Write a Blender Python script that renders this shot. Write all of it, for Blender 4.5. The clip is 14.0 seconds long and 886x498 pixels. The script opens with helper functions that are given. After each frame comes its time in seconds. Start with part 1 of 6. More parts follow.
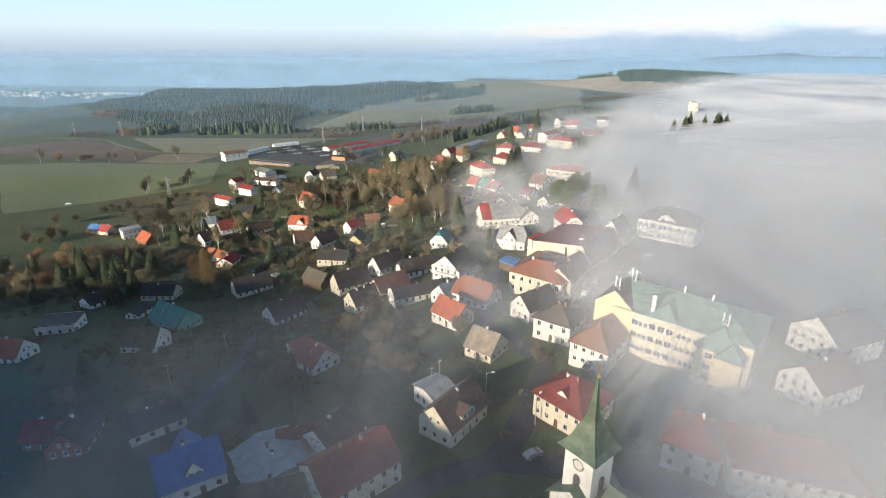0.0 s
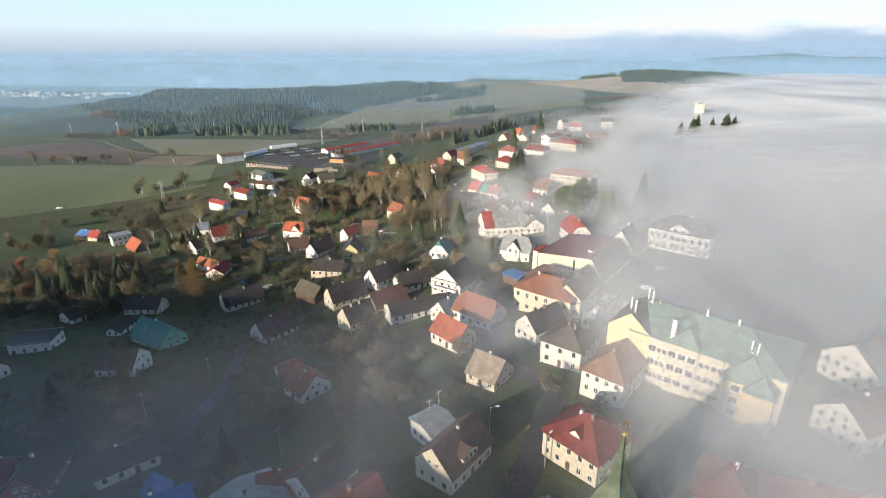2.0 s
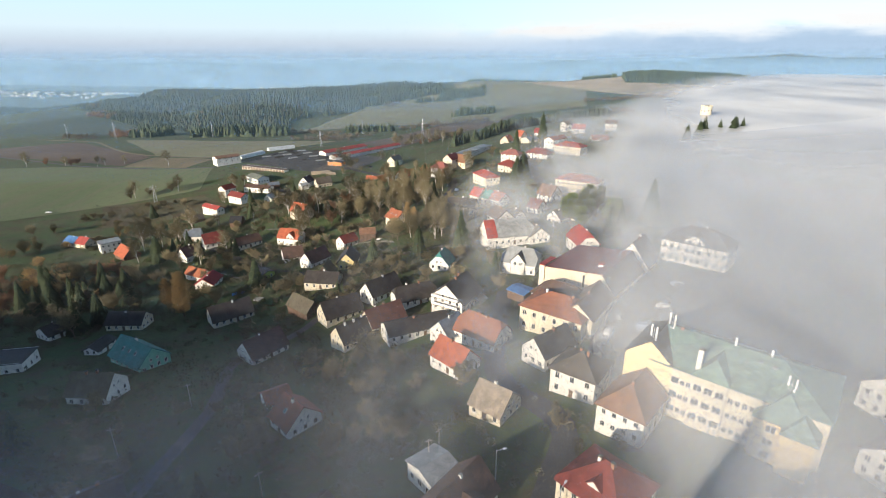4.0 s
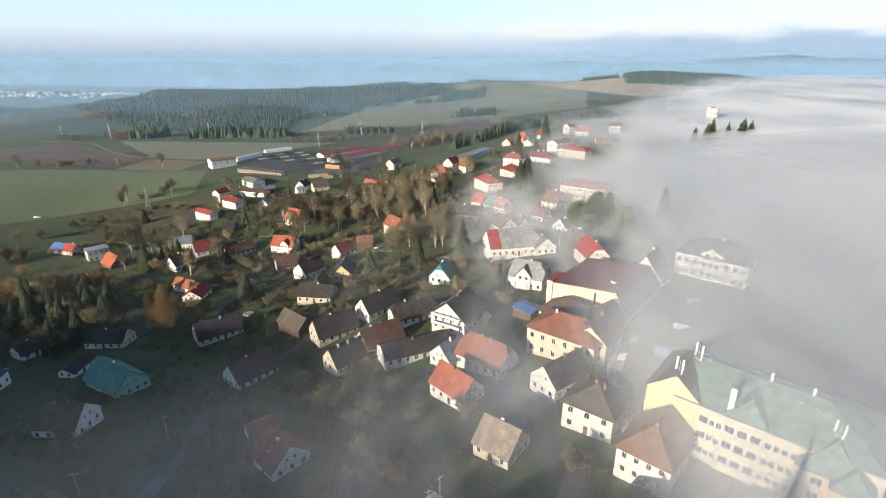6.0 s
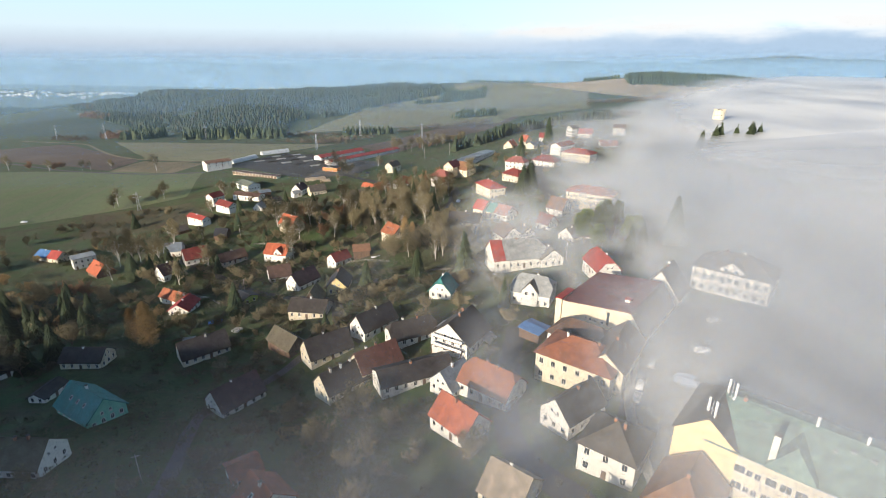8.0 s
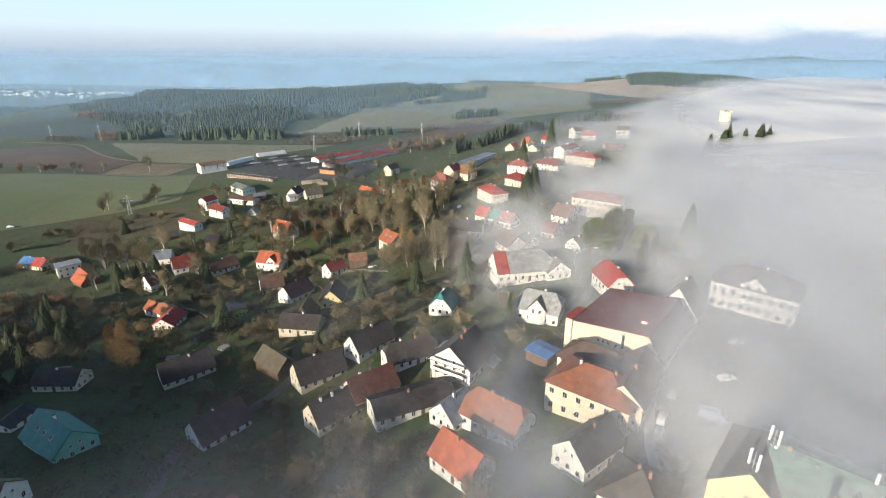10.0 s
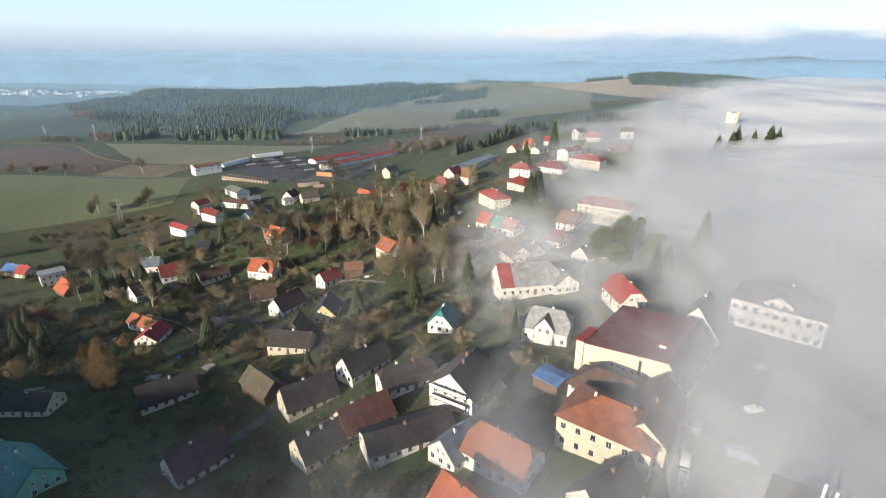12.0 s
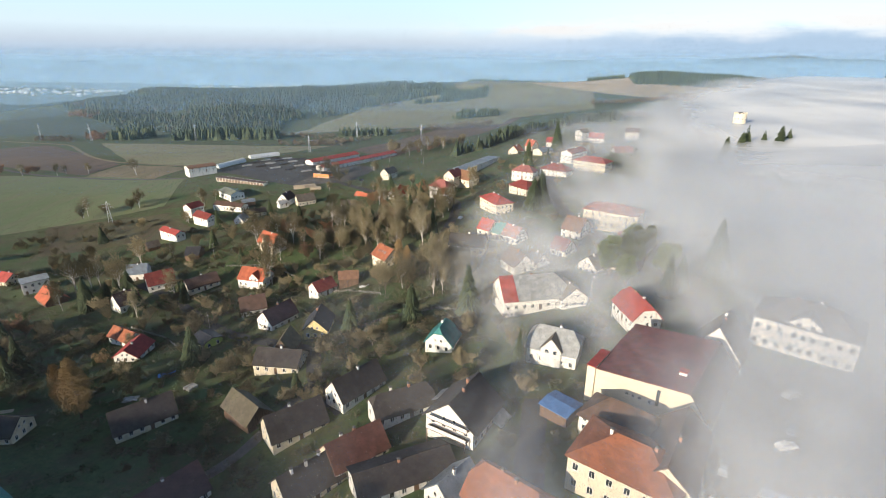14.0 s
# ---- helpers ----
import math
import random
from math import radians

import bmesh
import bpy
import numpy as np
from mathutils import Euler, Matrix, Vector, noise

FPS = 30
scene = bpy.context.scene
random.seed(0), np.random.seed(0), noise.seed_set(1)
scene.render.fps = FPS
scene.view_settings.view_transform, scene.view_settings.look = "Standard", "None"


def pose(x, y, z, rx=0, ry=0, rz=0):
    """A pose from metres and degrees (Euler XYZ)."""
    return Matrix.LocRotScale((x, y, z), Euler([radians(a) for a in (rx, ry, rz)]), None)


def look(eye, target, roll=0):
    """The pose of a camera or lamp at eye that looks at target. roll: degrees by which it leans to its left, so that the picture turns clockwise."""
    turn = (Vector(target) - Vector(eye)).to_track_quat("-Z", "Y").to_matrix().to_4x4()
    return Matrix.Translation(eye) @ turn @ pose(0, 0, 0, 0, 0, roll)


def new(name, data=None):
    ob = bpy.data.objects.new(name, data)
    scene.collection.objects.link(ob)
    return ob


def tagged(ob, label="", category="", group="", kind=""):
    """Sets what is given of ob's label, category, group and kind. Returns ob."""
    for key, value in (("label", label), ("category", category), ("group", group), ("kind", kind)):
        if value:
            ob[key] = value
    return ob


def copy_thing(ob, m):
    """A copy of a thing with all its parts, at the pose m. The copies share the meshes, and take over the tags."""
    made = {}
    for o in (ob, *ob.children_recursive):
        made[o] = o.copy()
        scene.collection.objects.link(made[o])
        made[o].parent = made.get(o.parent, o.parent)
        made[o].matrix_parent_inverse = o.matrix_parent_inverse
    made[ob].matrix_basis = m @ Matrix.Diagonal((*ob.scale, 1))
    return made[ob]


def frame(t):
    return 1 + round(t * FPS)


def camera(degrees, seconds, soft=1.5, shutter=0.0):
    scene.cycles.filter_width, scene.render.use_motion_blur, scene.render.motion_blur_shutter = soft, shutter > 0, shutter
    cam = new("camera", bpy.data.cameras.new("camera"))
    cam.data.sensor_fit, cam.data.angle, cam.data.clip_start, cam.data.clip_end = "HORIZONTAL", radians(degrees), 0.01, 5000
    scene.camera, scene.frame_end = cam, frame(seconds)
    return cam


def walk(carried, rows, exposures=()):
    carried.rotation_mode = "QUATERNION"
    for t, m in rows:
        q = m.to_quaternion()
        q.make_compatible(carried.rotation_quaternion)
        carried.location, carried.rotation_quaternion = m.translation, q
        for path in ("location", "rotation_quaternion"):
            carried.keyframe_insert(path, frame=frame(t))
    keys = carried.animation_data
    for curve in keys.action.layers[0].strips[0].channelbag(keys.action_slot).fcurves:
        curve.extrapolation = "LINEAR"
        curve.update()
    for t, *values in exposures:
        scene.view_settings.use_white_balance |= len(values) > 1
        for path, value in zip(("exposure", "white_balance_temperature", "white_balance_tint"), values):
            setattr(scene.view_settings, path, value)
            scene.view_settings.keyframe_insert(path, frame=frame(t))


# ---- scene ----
cam = camera(82, 14.0, 0.75)
EXPOSURE = 0.66
MIST_LAYERS = (2.5, 4.5, 6.5, 8.8, 11.5, 14.5, 18.0, 22.0)
MIST_EDGE, MIST_CORE, MIST_THIN = 0.19, 0.30, 0.035
HAZE_LAYERS = ((480, 0.03, 100), (700, 0.05, 100), (950, 0.10, 100), (1250, 0.14, 100), (1650, 0.18, 100), (2300, 0.32, 100), (3100, 0.45, 100), (4000, 0.85, 120))
# how far the mist's shading normal leans towards the sun
MIST_SUN_TILT = 0.22
PATH = [
    (0, (0.042, -0.808, 68.161), (-0.030, 92.587, 32.420), -0.25),
    (0.5, (0.160, 2.168, 68.219), (0.030, 95.561, 32.474), -0.25),
    (1, (0.245, 5.159, 68.276), (0.067, 98.552, 32.531), -0.25),
    (1.5, (0.297, 8.166, 68.332), (0.081, 101.560, 32.589), -0.24),
    (2, (0.320, 11.185, 68.385), (0.075, 104.581, 32.649), -0.23),
    (2.5, (0.317, 14.216, 68.436), (0.051, 107.616, 32.708), -0.22),
    (3, (0.290, 17.258, 68.485), (0.010, 110.661, 32.767), -0.21),
    (3.5, (0.242, 20.309, 68.532), (-0.044, 113.716, 32.825), -0.19),
    (4, (0.176, 23.367, 68.575), (-0.110, 116.780, 32.882), -0.17),
    (4.5, (0.094, 26.432, 68.615), (-0.186, 119.849, 32.936), -0.15),
    (5, (0.000, 29.501, 68.652), (-0.270, 122.924, 32.986), -0.13),
    (5.5, (-0.103, 32.574, 68.685), (-0.360, 126.002, 33.033), -0.11),
    (6, (-0.214, 35.648, 68.715), (-0.453, 129.081, 33.075), -0.08),
    (6.5, (-0.329, 38.723, 68.740), (-0.549, 132.161, 33.112), -0.06),
    (7, (-0.445, 41.798, 68.760), (-0.643, 135.240, 33.143), -0.03),
    (7.5, (-0.560, 44.870, 68.776), (-0.736, 138.315, 33.167), -0.01),
    (8, (-0.671, 47.939, 68.787), (-0.824, 141.386, 33.183), 0.02),
    (8.5, (-0.775, 51.002, 68.792), (-0.905, 144.451, 33.192), 0.04),
    (9, (-0.870, 54.059, 68.792), (-0.978, 147.508, 33.192), 0.07),
    (9.5, (-0.952, 57.108, 68.786), (-1.041, 150.556, 33.182), 0.09),
    (10, (-1.018, 60.148, 68.774), (-1.090, 153.593, 33.163), 0.12),
    (10.5, (-1.067, 63.178, 68.755), (-1.125, 156.617, 33.132), 0.14),
    (11, (-1.095, 66.195, 68.730), (-1.143, 159.628, 33.090), 0.16),
    (11.5, (-1.100, 69.199, 68.698), (-1.143, 162.623, 33.035), 0.18),
    (12, (-1.078, 72.187, 68.659), (-1.121, 165.601, 32.968), 0.20),
    (12.5, (-1.027, 75.160, 68.613), (-1.076, 168.561, 32.887), 0.22),
    (13, (-0.944, 78.115, 68.559), (-1.007, 171.500, 32.791), 0.23),
    (13.5, (-0.826, 81.051, 68.497), (-0.910, 174.417, 32.681), 0.24),
    (14, (-0.672, 83.966, 68.426), (-0.785, 177.311, 32.555), 0.25),
]
walk(cam, [(t, look(eye, target, roll)) for t, eye, target, roll in PATH], [(0, EXPOSURE), (14, EXPOSURE)])

# ---- sky and sun ----
SUN_EL, SUN_AZ = radians(15), math.atan2(-0.68, -0.73)
to_sun = Vector((math.sin(SUN_AZ) * math.cos(SUN_EL), math.cos(SUN_AZ) * math.cos(SUN_EL), math.sin(SUN_EL)))
sun_data = bpy.data.lights.new("sun", "SUN")
sun_data.energy, sun_data.angle, sun_data.color = 5.0, radians(0.6), (1.0, 0.86, 0.68)
sun = new("sun", sun_data)
sun.matrix_world = look(to_sun * 100, (0, 0, 0))

world = bpy.data.worlds.new("sky")
scene.world = world
world.use_nodes = True
wn, wl = world.node_tree.nodes, world.node_tree.links
wn.clear()
w_out, w_bg = wn.new("ShaderNodeOutputWorld"), wn.new("ShaderNodeBackground")
sky = wn.new("ShaderNodeTexSky")
sky.sky_type, sky.sun_disc = "NISHITA", False
sky.sun_elevation, sky.sun_rotation = SUN_EL, SUN_AZ
sky.altitude, sky.air_density, sky.dust_density, sky.ozone_density = 500, 1.0, 0.25, 2.5
w_bg.inputs["Strength"].default_value = 0.098
# thin cloud veil low over the far side
tc = wn.new("ShaderNodeTexCoord")
sep = wn.new("ShaderNodeSeparateXYZ")
wl.new(tc.outputs["Generated"], sep.inputs[0])
mapn = wn.new("ShaderNodeMapping")
mapn.inputs["Scale"].default_value = (5.0, 5.0, 22.0)
wl.new(tc.outputs["Generated"], mapn.inputs[0])
cn = wn.new("ShaderNodeTexNoise")
cn.inputs["Scale"].default_value, cn.inputs["Detail"].default_value, cn.inputs["Roughness"].default_value = 1.6, 7, 0.6
wl.new(mapn.outputs[0], cn.inputs["Vector"])


def w_math(op, a, b, c=None, clamp=False):
    n = wn.new("ShaderNodeMath")
    n.operation, n.use_clamp = op, clamp
    for i, v in enumerate((a, b, c)):
        if v is None:
            continue
        if isinstance(v, (int, float)):
            n.inputs[i].default_value = v
        else:
            wl.new(v, n.inputs[i])
    return n.outputs[0]


def w_range(v, a, b, lo=0.0, hi=1.0):
    n = wn.new("ShaderNodeMapRange")
    n.interpolation_type = "SMOOTHSTEP"
    for i, k in zip(("From Min", "From Max", "To Min", "To Max"), (a, b, lo, hi)):
        n.inputs[i].default_value = k
    wl.new(v, n.inputs["Value"])
    return n.outputs[0]


# pale haze filling the lowest part of the sky, bluer towards the horizon
grade = wn.new("ShaderNodeValToRGB")
wl.new(w_math("MULTIPLY", sep.outputs["Z"], 4.0, clamp=True), grade.inputs[0])
stops = grade.color_ramp.elements
stops[0].position, stops[0].color = 0.0, (0.31, 0.41, 0.54, 1)
stops[1].position, stops[1].color = 1.0, (0.37, 0.56, 0.74, 1)
for at, col in ((0.075, (0.42, 0.49, 0.58, 1)), (0.17, (0.53, 0.64, 0.71, 1)), (0.40, (0.48, 0.68, 0.79, 1))):
    stops.new(at).color = col
bright = w_range(sep.outputs["X"], -0.15, 0.55, 9.4, 12.0)
hazen = wn.new("ShaderNodeMixRGB")
lift = wn.new("ShaderNodeVectorMath")
lift.operation = "SCALE"
wl.new(grade.outputs[0], lift.inputs[0]), wl.new(bright, lift.inputs["Scale"])
wl.new(w_range(sep.outputs["Z"], 0.45, 0.10, 0.0, 0.95), hazen.inputs[0])
wl.new(sky.outputs[0], hazen.inputs[1])
wl.new(lift.outputs[0], hazen.inputs[2])
# blue distance under the cloud bank, and the bank itself, thicker to the east
east = w_range(sep.outputs["X"], -0.02, 0.42)
uneven = w_math("ADD", sep.outputs["Z"], w_math("MULTIPLY", w_math("SUBTRACT", cn.outputs["Fac"], 0.5), 0.045))
deep = wn.new("ShaderNodeMixRGB")
deep.inputs[2].default_value = (3.0, 4.0, 5.2, 1)
wl.new(w_math("MULTIPLY", w_range(uneven, 0.044, 0.016), w_math("MULTIPLY", east, 0.95)), deep.inputs[0])
wl.new(hazen.outputs[0], deep.inputs[1])
rise = w_math("MULTIPLY_ADD", cn.outputs["Fac"], 0.075, w_math("MULTIPLY", east, 0.012))
gap = w_math("SUBTRACT", rise, w_math("SUBTRACT", sep.outputs["Z"], 0.008))
body = w_math("MULTIPLY", w_range(gap, -0.006, 0.014), w_range(uneven, 0.018, 0.046))
cover = w_math("MULTIPLY", body, w_range(sep.outputs["X"], -0.12, 0.16))
mixn = wn.new("ShaderNodeMixRGB")
mixn.inputs[2].default_value = (6.3, 6.0, 5.8, 1)
wl.new(w_math("MULTIPLY", cover, 0.8), mixn.inputs[0])
wl.new(deep.outputs[0], mixn.inputs[1])
wl.new(mixn.outputs[0], w_bg.inputs["Color"])
wl.new(w_bg.outputs[0], w_out.inputs[0])
scene.cycles.transparent_max_bounces = 40


# ---- materials ----
MATS = {}


class Nodes:
    """A small builder for one material's nodes."""

    def __init__(self, name):
        self.mat = bpy.data.materials.new(name)
        self.mat.use_nodes = True
        self.n, self.l = self.mat.node_tree.nodes, self.mat.node_tree.links
        self.bsdf = self.n["Principled BSDF"]
        self.out = self.n["Material Output"]

    def put(self, sock, v):
        if isinstance(v, bpy.types.NodeSocket):
            self.l.new(v, sock)
        elif isinstance(v, tuple) and len(v) == 3 and sock.type == "RGBA":
            sock.default_value = (*v, 1)
        else:
            sock.default_value = v

    def math(self, op, a, b=0.0, clamp=False):
        m = self.n.new("ShaderNodeMath")
        m.operation, m.use_clamp = op, clamp
        self.put(m.inputs[0], a), self.put(m.inputs[1], b)
        return m.outputs[0]

    def ramp(self, v, a, b, lo=0.0, hi=1.0):
        m = self.n.new("ShaderNodeMapRange")
        m.interpolation_type = "SMOOTHSTEP"
        self.put(m.inputs["Value"], v)
        for k, x in zip(("From Min", "From Max", "To Min", "To Max"), (a, b, lo, hi)):
            self.put(m.inputs[k], x)
        return m.outputs[0]

    def mix(self, f, a, b, kind="MIX"):
        m = self.n.new("ShaderNodeMixRGB")
        m.blend_type = kind
        self.put(m.inputs[0], f), self.put(m.inputs[1], a), self.put(m.inputs[2], b)
        return m.outputs[0]

    def noise(self, scale, detail=5, rough=0.6, stretch=(1, 1, 1), world=False, turn=0.0):
        if world:
            src = self.n.new("ShaderNodeNewGeometry").outputs["Position"]
        else:
            src = self.n.new("ShaderNodeTexCoord").outputs["Object"]
        mp = self.n.new("ShaderNodeMapping")
        mp.inputs["Scale"].default_value = stretch
        mp.inputs["Rotation"].default_value = (0, 0, turn)
        self.l.new(src, mp.inputs[0])
        t = self.n.new("ShaderNodeTexNoise")
        t.inputs["Scale"].default_value, t.inputs["Detail"].default_value, t.inputs["Roughness"].default_value = scale, detail, rough
        self.l.new(mp.outputs[0], t.inputs["Vector"])
        return t.outputs["Fac"]

    def rand(self):
        return self.n.new("ShaderNodeObjectInfo").outputs["Random"]

    def bump(self, h, strength=0.3, dist=0.05):
        b = self.n.new("ShaderNodeBump")
        b.inputs["Strength"].default_value, b.inputs["Distance"].default_value = strength, dist
        self.l.new(h, b.inputs["Height"])
        self.l.new(b.outputs[0], self.bsdf.inputs["Normal"])

    def done(self, color, rough=0.8, metal=0.0):
        self.put(self.bsdf.inputs["Base Color"], color)
        self.put(self.bsdf.inputs["Roughness"], rough)
        self.put(self.bsdf.inputs["Metallic"], metal)
        return self.mat


def shade(c, k):
    return tuple(min(1.0, v * k) for v in c)


def roof_mat(name, c, stain=(0.10, 0.10, 0.07), amount=0.45, rough=0.8, metal=0.0, seams=0.0):
    """Weathered roofing: streaks down the slope, blotches of moss or soot, faint courses."""
    m = Nodes(name)
    v = m.mix(m.ramp(m.noise(0.55, 6), 0.35, 0.7), shade(c, 0.6), shade(c, 1.05))
    v = m.mix(m.math("MULTIPLY", m.ramp(m.noise(0.22, 5, 0.7), 0.5, 0.75), amount), v, stain)
    fine = m.noise(3.2, 3, 0.6, (1, 1, 2.6))
    v = m.mix(m.ramp(fine, 0.42, 0.62, 0.0, 0.4), v, shade(c, 0.55))
    v = m.mix(m.math("MULTIPLY", m.rand(), 0.3), v, shade(c, 0.8))
    if seams:
        w = m.n.new("ShaderNodeTexWave")
        w.wave_type, w.bands_direction = "BANDS", "X"
        w.inputs["Scale"].default_value = seams
        m.l.new(m.n.new("ShaderNodeTexCoord").outputs["Object"], w.inputs["Vector"])
        m.bump(m.ramp(w.outputs["Fac"], 0.85, 0.98), 0.5, 0.06)
    else:
        m.bump(fine, 0.5, 0.08)
    return m.done(v, rough, metal)


def wall_mat(name, c, dirt=(0.22, 0.19, 0.15), amount=0.5):
    """Old render: rain streaks, patches and a rough grain."""
    m = Nodes(name)
    v = m.mix(m.ramp(m.noise(0.7, 6, 0.65), 0.3, 0.75), shade(c, 0.86), shade(c, 1.06))
    v = m.mix(m.math("MULTIPLY", m.ramp(m.noise(0.5, 6, 0.7, (2.2, 2.2, 0.35)), 0.52, 0.8), amount), v, dirt)
    v = m.mix(m.math("MULTIPLY", m.rand(), 0.18), v, shade(c, 0.75))
    m.bump(m.noise(9, 3), 0.25, 0.02)
    return m.done(v, 0.9)


def plain_mat(name, a, b, scale=2.0, rough=0.8, metal=0.0, stretch=(1, 1, 1), spread=0.0):
    m = Nodes(name)
    v = m.mix(m.ramp(m.noise(scale, 5, 0.6, stretch), 0.3, 0.7), a, b)
    if spread:
        v = m.mix(m.math("MULTIPLY", m.rand(), spread), v, shade(a, 0.45))
    m.bump(m.noise(scale * 4, 3), 0.2, 0.03)
    return m.done(v, rough, metal)


ROOF = {
    "dark": roof_mat("roof_dark", (0.065, 0.055, 0.050), (0.10, 0.10, 0.06)),
    "black": roof_mat("roof_black", (0.035, 0.036, 0.042), (0.07, 0.07, 0.07), 0.3, 0.6),
    "brown": roof_mat("roof_brown", (0.13, 0.075, 0.055), (0.08, 0.08, 0.05)),
    "greybrown": roof_mat("roof_greybrown", (0.14, 0.12, 0.10), (0.09, 0.09, 0.06)),
    "brownred": roof_mat("roof_brownred", (0.17, 0.07, 0.05), (0.09, 0.08, 0.06), 0.6),
    "darkred": roof_mat("roof_darkred", (0.24, 0.045, 0.035), (0.10, 0.05, 0.04), 0.5),
    "brightred": roof_mat("roof_brightred", (0.40, 0.05, 0.04), (0.2, 0.05, 0.04), 0.3),
    "red": roof_mat("roof_red", (0.42, 0.07, 0.055), (0.22, 0.08, 0.06), 0.3),
    "pinkred": roof_mat("roof_pinkred", (0.36, 0.13, 0.11), (0.22, 0.12, 0.1), 0.4),
    "rustred": roof_mat("roof_rustred", (0.30, 0.075, 0.045), (0.12, 0.06, 0.04), 0.5),
    "orange": roof_mat("roof_orange", (0.50, 0.13, 0.06), (0.28, 0.09, 0.05), 0.35),
    "rust": roof_mat("roof_rust", (0.40, 0.13, 0.06), (0.2, 0.09, 0.05), 0.4),
    "rustbrown": roof_mat("roof_rustbrown", (0.27, 0.14, 0.08), (0.14, 0.1, 0.06), 0.4),
    "orangebrown": roof_mat("roof_orangebrown", (0.34, 0.12, 0.06), (0.15, 0.10, 0.06), 0.5),
    "moss": roof_mat("roof_moss", (0.16, 0.135, 0.09), (0.13, 0.14, 0.05), 0.7),
    "beige": roof_mat("roof_beige", (0.42, 0.34, 0.25), (0.2, 0.16, 0.12), 0.5),
    "purple": roof_mat("roof_purple", (0.20, 0.06, 0.06), (0.11, 0.07, 0.06), 0.5),
    "purpledark": roof_mat("roof_purpledark", (0.085, 0.045, 0.05), (0.07, 0.06, 0.05), 0.4),
    "bluegrey": roof_mat("roof_bluegrey", (0.26, 0.30, 0.34), (0.2, 0.2, 0.2), 0.4, 0.5, 0.3, 1.6),
    "palegrey": roof_mat("roof_palegrey", (0.42, 0.43, 0.42), (0.25, 0.24, 0.2), 0.5, 0.55, 0.2, 1.3),
    "greengrey": roof_mat("roof_greengrey", (0.22, 0.24, 0.19), (0.14, 0.15, 0.1), 0.4),
    "blue": roof_mat("roof_blue", (0.10, 0.24, 0.52), (0.1, 0.2, 0.4), 0.3, 0.5, 0.0, 1.5),
    "blueroof": roof_mat("roof_blue_tin", (0.055, 0.15, 0.42), (0.05, 0.1, 0.25), 0.3, 0.45, 0.0, 1.5),
    "teal": roof_mat("roof_teal", (0.035, 0.24, 0.22), (0.03, 0.14, 0.13), 0.4, 0.5, 0.0, 1.5),
    # weathering blotches made near black, with shade on the school roofs put in
    "copper": roof_mat("roof_copper", (0.21, 0.33, 0.28), (0.07, 0.07, 0.055), 0.95, 0.6, 0.1, 1.2),
    "spire": roof_mat("spire_copper", (0.17, 0.22, 0.15), (0.26, 0.19, 0.09), 0.8, 0.5, 0.25, 2.0),
    "tunnel": plain_mat("polythene", (0.55, 0.55, 0.52), (0.7, 0.7, 0.67), 0.6, 0.4),
}
WALL = {
    "white": wall_mat("plaster_white", (0.78, 0.75, 0.69)),
    "cream": wall_mat("plaster_cream", (0.70, 0.62, 0.47)),
    "yellow": wall_mat("plaster_yellow", (0.72, 0.58, 0.28)),
    "ochre": wall_mat("plaster_ochre", (0.78, 0.60, 0.33), amount=0.15),
    "green": wall_mat("plaster_green", (0.42, 0.52, 0.12)),
    "tealwall": wall_mat("plaster_mint", (0.25, 0.55, 0.42)),
    "orangewall": wall_mat("plaster_orange", (0.62, 0.26, 0.09)),
    "wood": plain_mat("dark_boards", (0.10, 0.06, 0.04), (0.19, 0.12, 0.08), 1.2, 0.85, 0.0, (3, 3, 0.3), 0.3),
    "brick": plain_mat("old_brickwork", (0.24, 0.10, 0.07), (0.33, 0.17, 0.12), 3.0, 0.9, 0.0, (1, 1, 3)),
    "tunnel": ROOF["tunnel"],
}
FRAME = plain_mat("window_paint", (0.62, 0.60, 0.56), (0.75, 0.73, 0.7), 3, 0.6)
DOOR = plain_mat("door_paint", (0.13, 0.08, 0.05), (0.2, 0.13, 0.08), 2, 0.6, 0.0, (3, 3, 0.4), 0.5)
GLASS = Nodes("window_glass").done((0.025, 0.03, 0.035), 0.12)
BRICK = plain_mat("chimney_brick", (0.30, 0.13, 0.08), (0.42, 0.22, 0.14), 4, 0.9, 0.0, (1, 1, 3), 0.4)
PALE = plain_mat("limewash", (0.68, 0.66, 0.62), (0.8, 0.78, 0.74), 2, 0.9)
SOOT = plain_mat("soot_cap", (0.08, 0.075, 0.07), (0.16, 0.15, 0.14), 5, 0.9)
STEEL = plain_mat("galvanised_steel", (0.45, 0.46, 0.47), (0.6, 0.6, 0.6), 3, 0.4, 0.6)
GILT = plain_mat("gilding", (0.75, 0.55, 0.2), (0.85, 0.68, 0.3), 3, 0.3, 0.9)
WHITE = plain_mat("white_paint", (0.75, 0.75, 0.74), (0.82, 0.82, 0.81), 2, 0.5)
RUBBER = plain_mat("tyre_rubber", (0.02, 0.02, 0.02), (0.04, 0.04, 0.04), 6, 0.85)
BARK = plain_mat("bark", (0.11, 0.085, 0.065), (0.2, 0.16, 0.125), 3, 0.95, 0.0, (1, 1, 0.3), 0.3)
BIRCH = plain_mat("birch_bark", (0.45, 0.42, 0.38), (0.6, 0.57, 0.52), 4, 0.9, 0.0, (1, 1, 2))
POLE = plain_mat("weathered_pole", (0.22, 0.2, 0.18), (0.34, 0.32, 0.29), 3, 0.9)
CONCRETE = plain_mat("concrete", (0.32, 0.31, 0.29), (0.45, 0.44, 0.41), 1.5, 0.9)


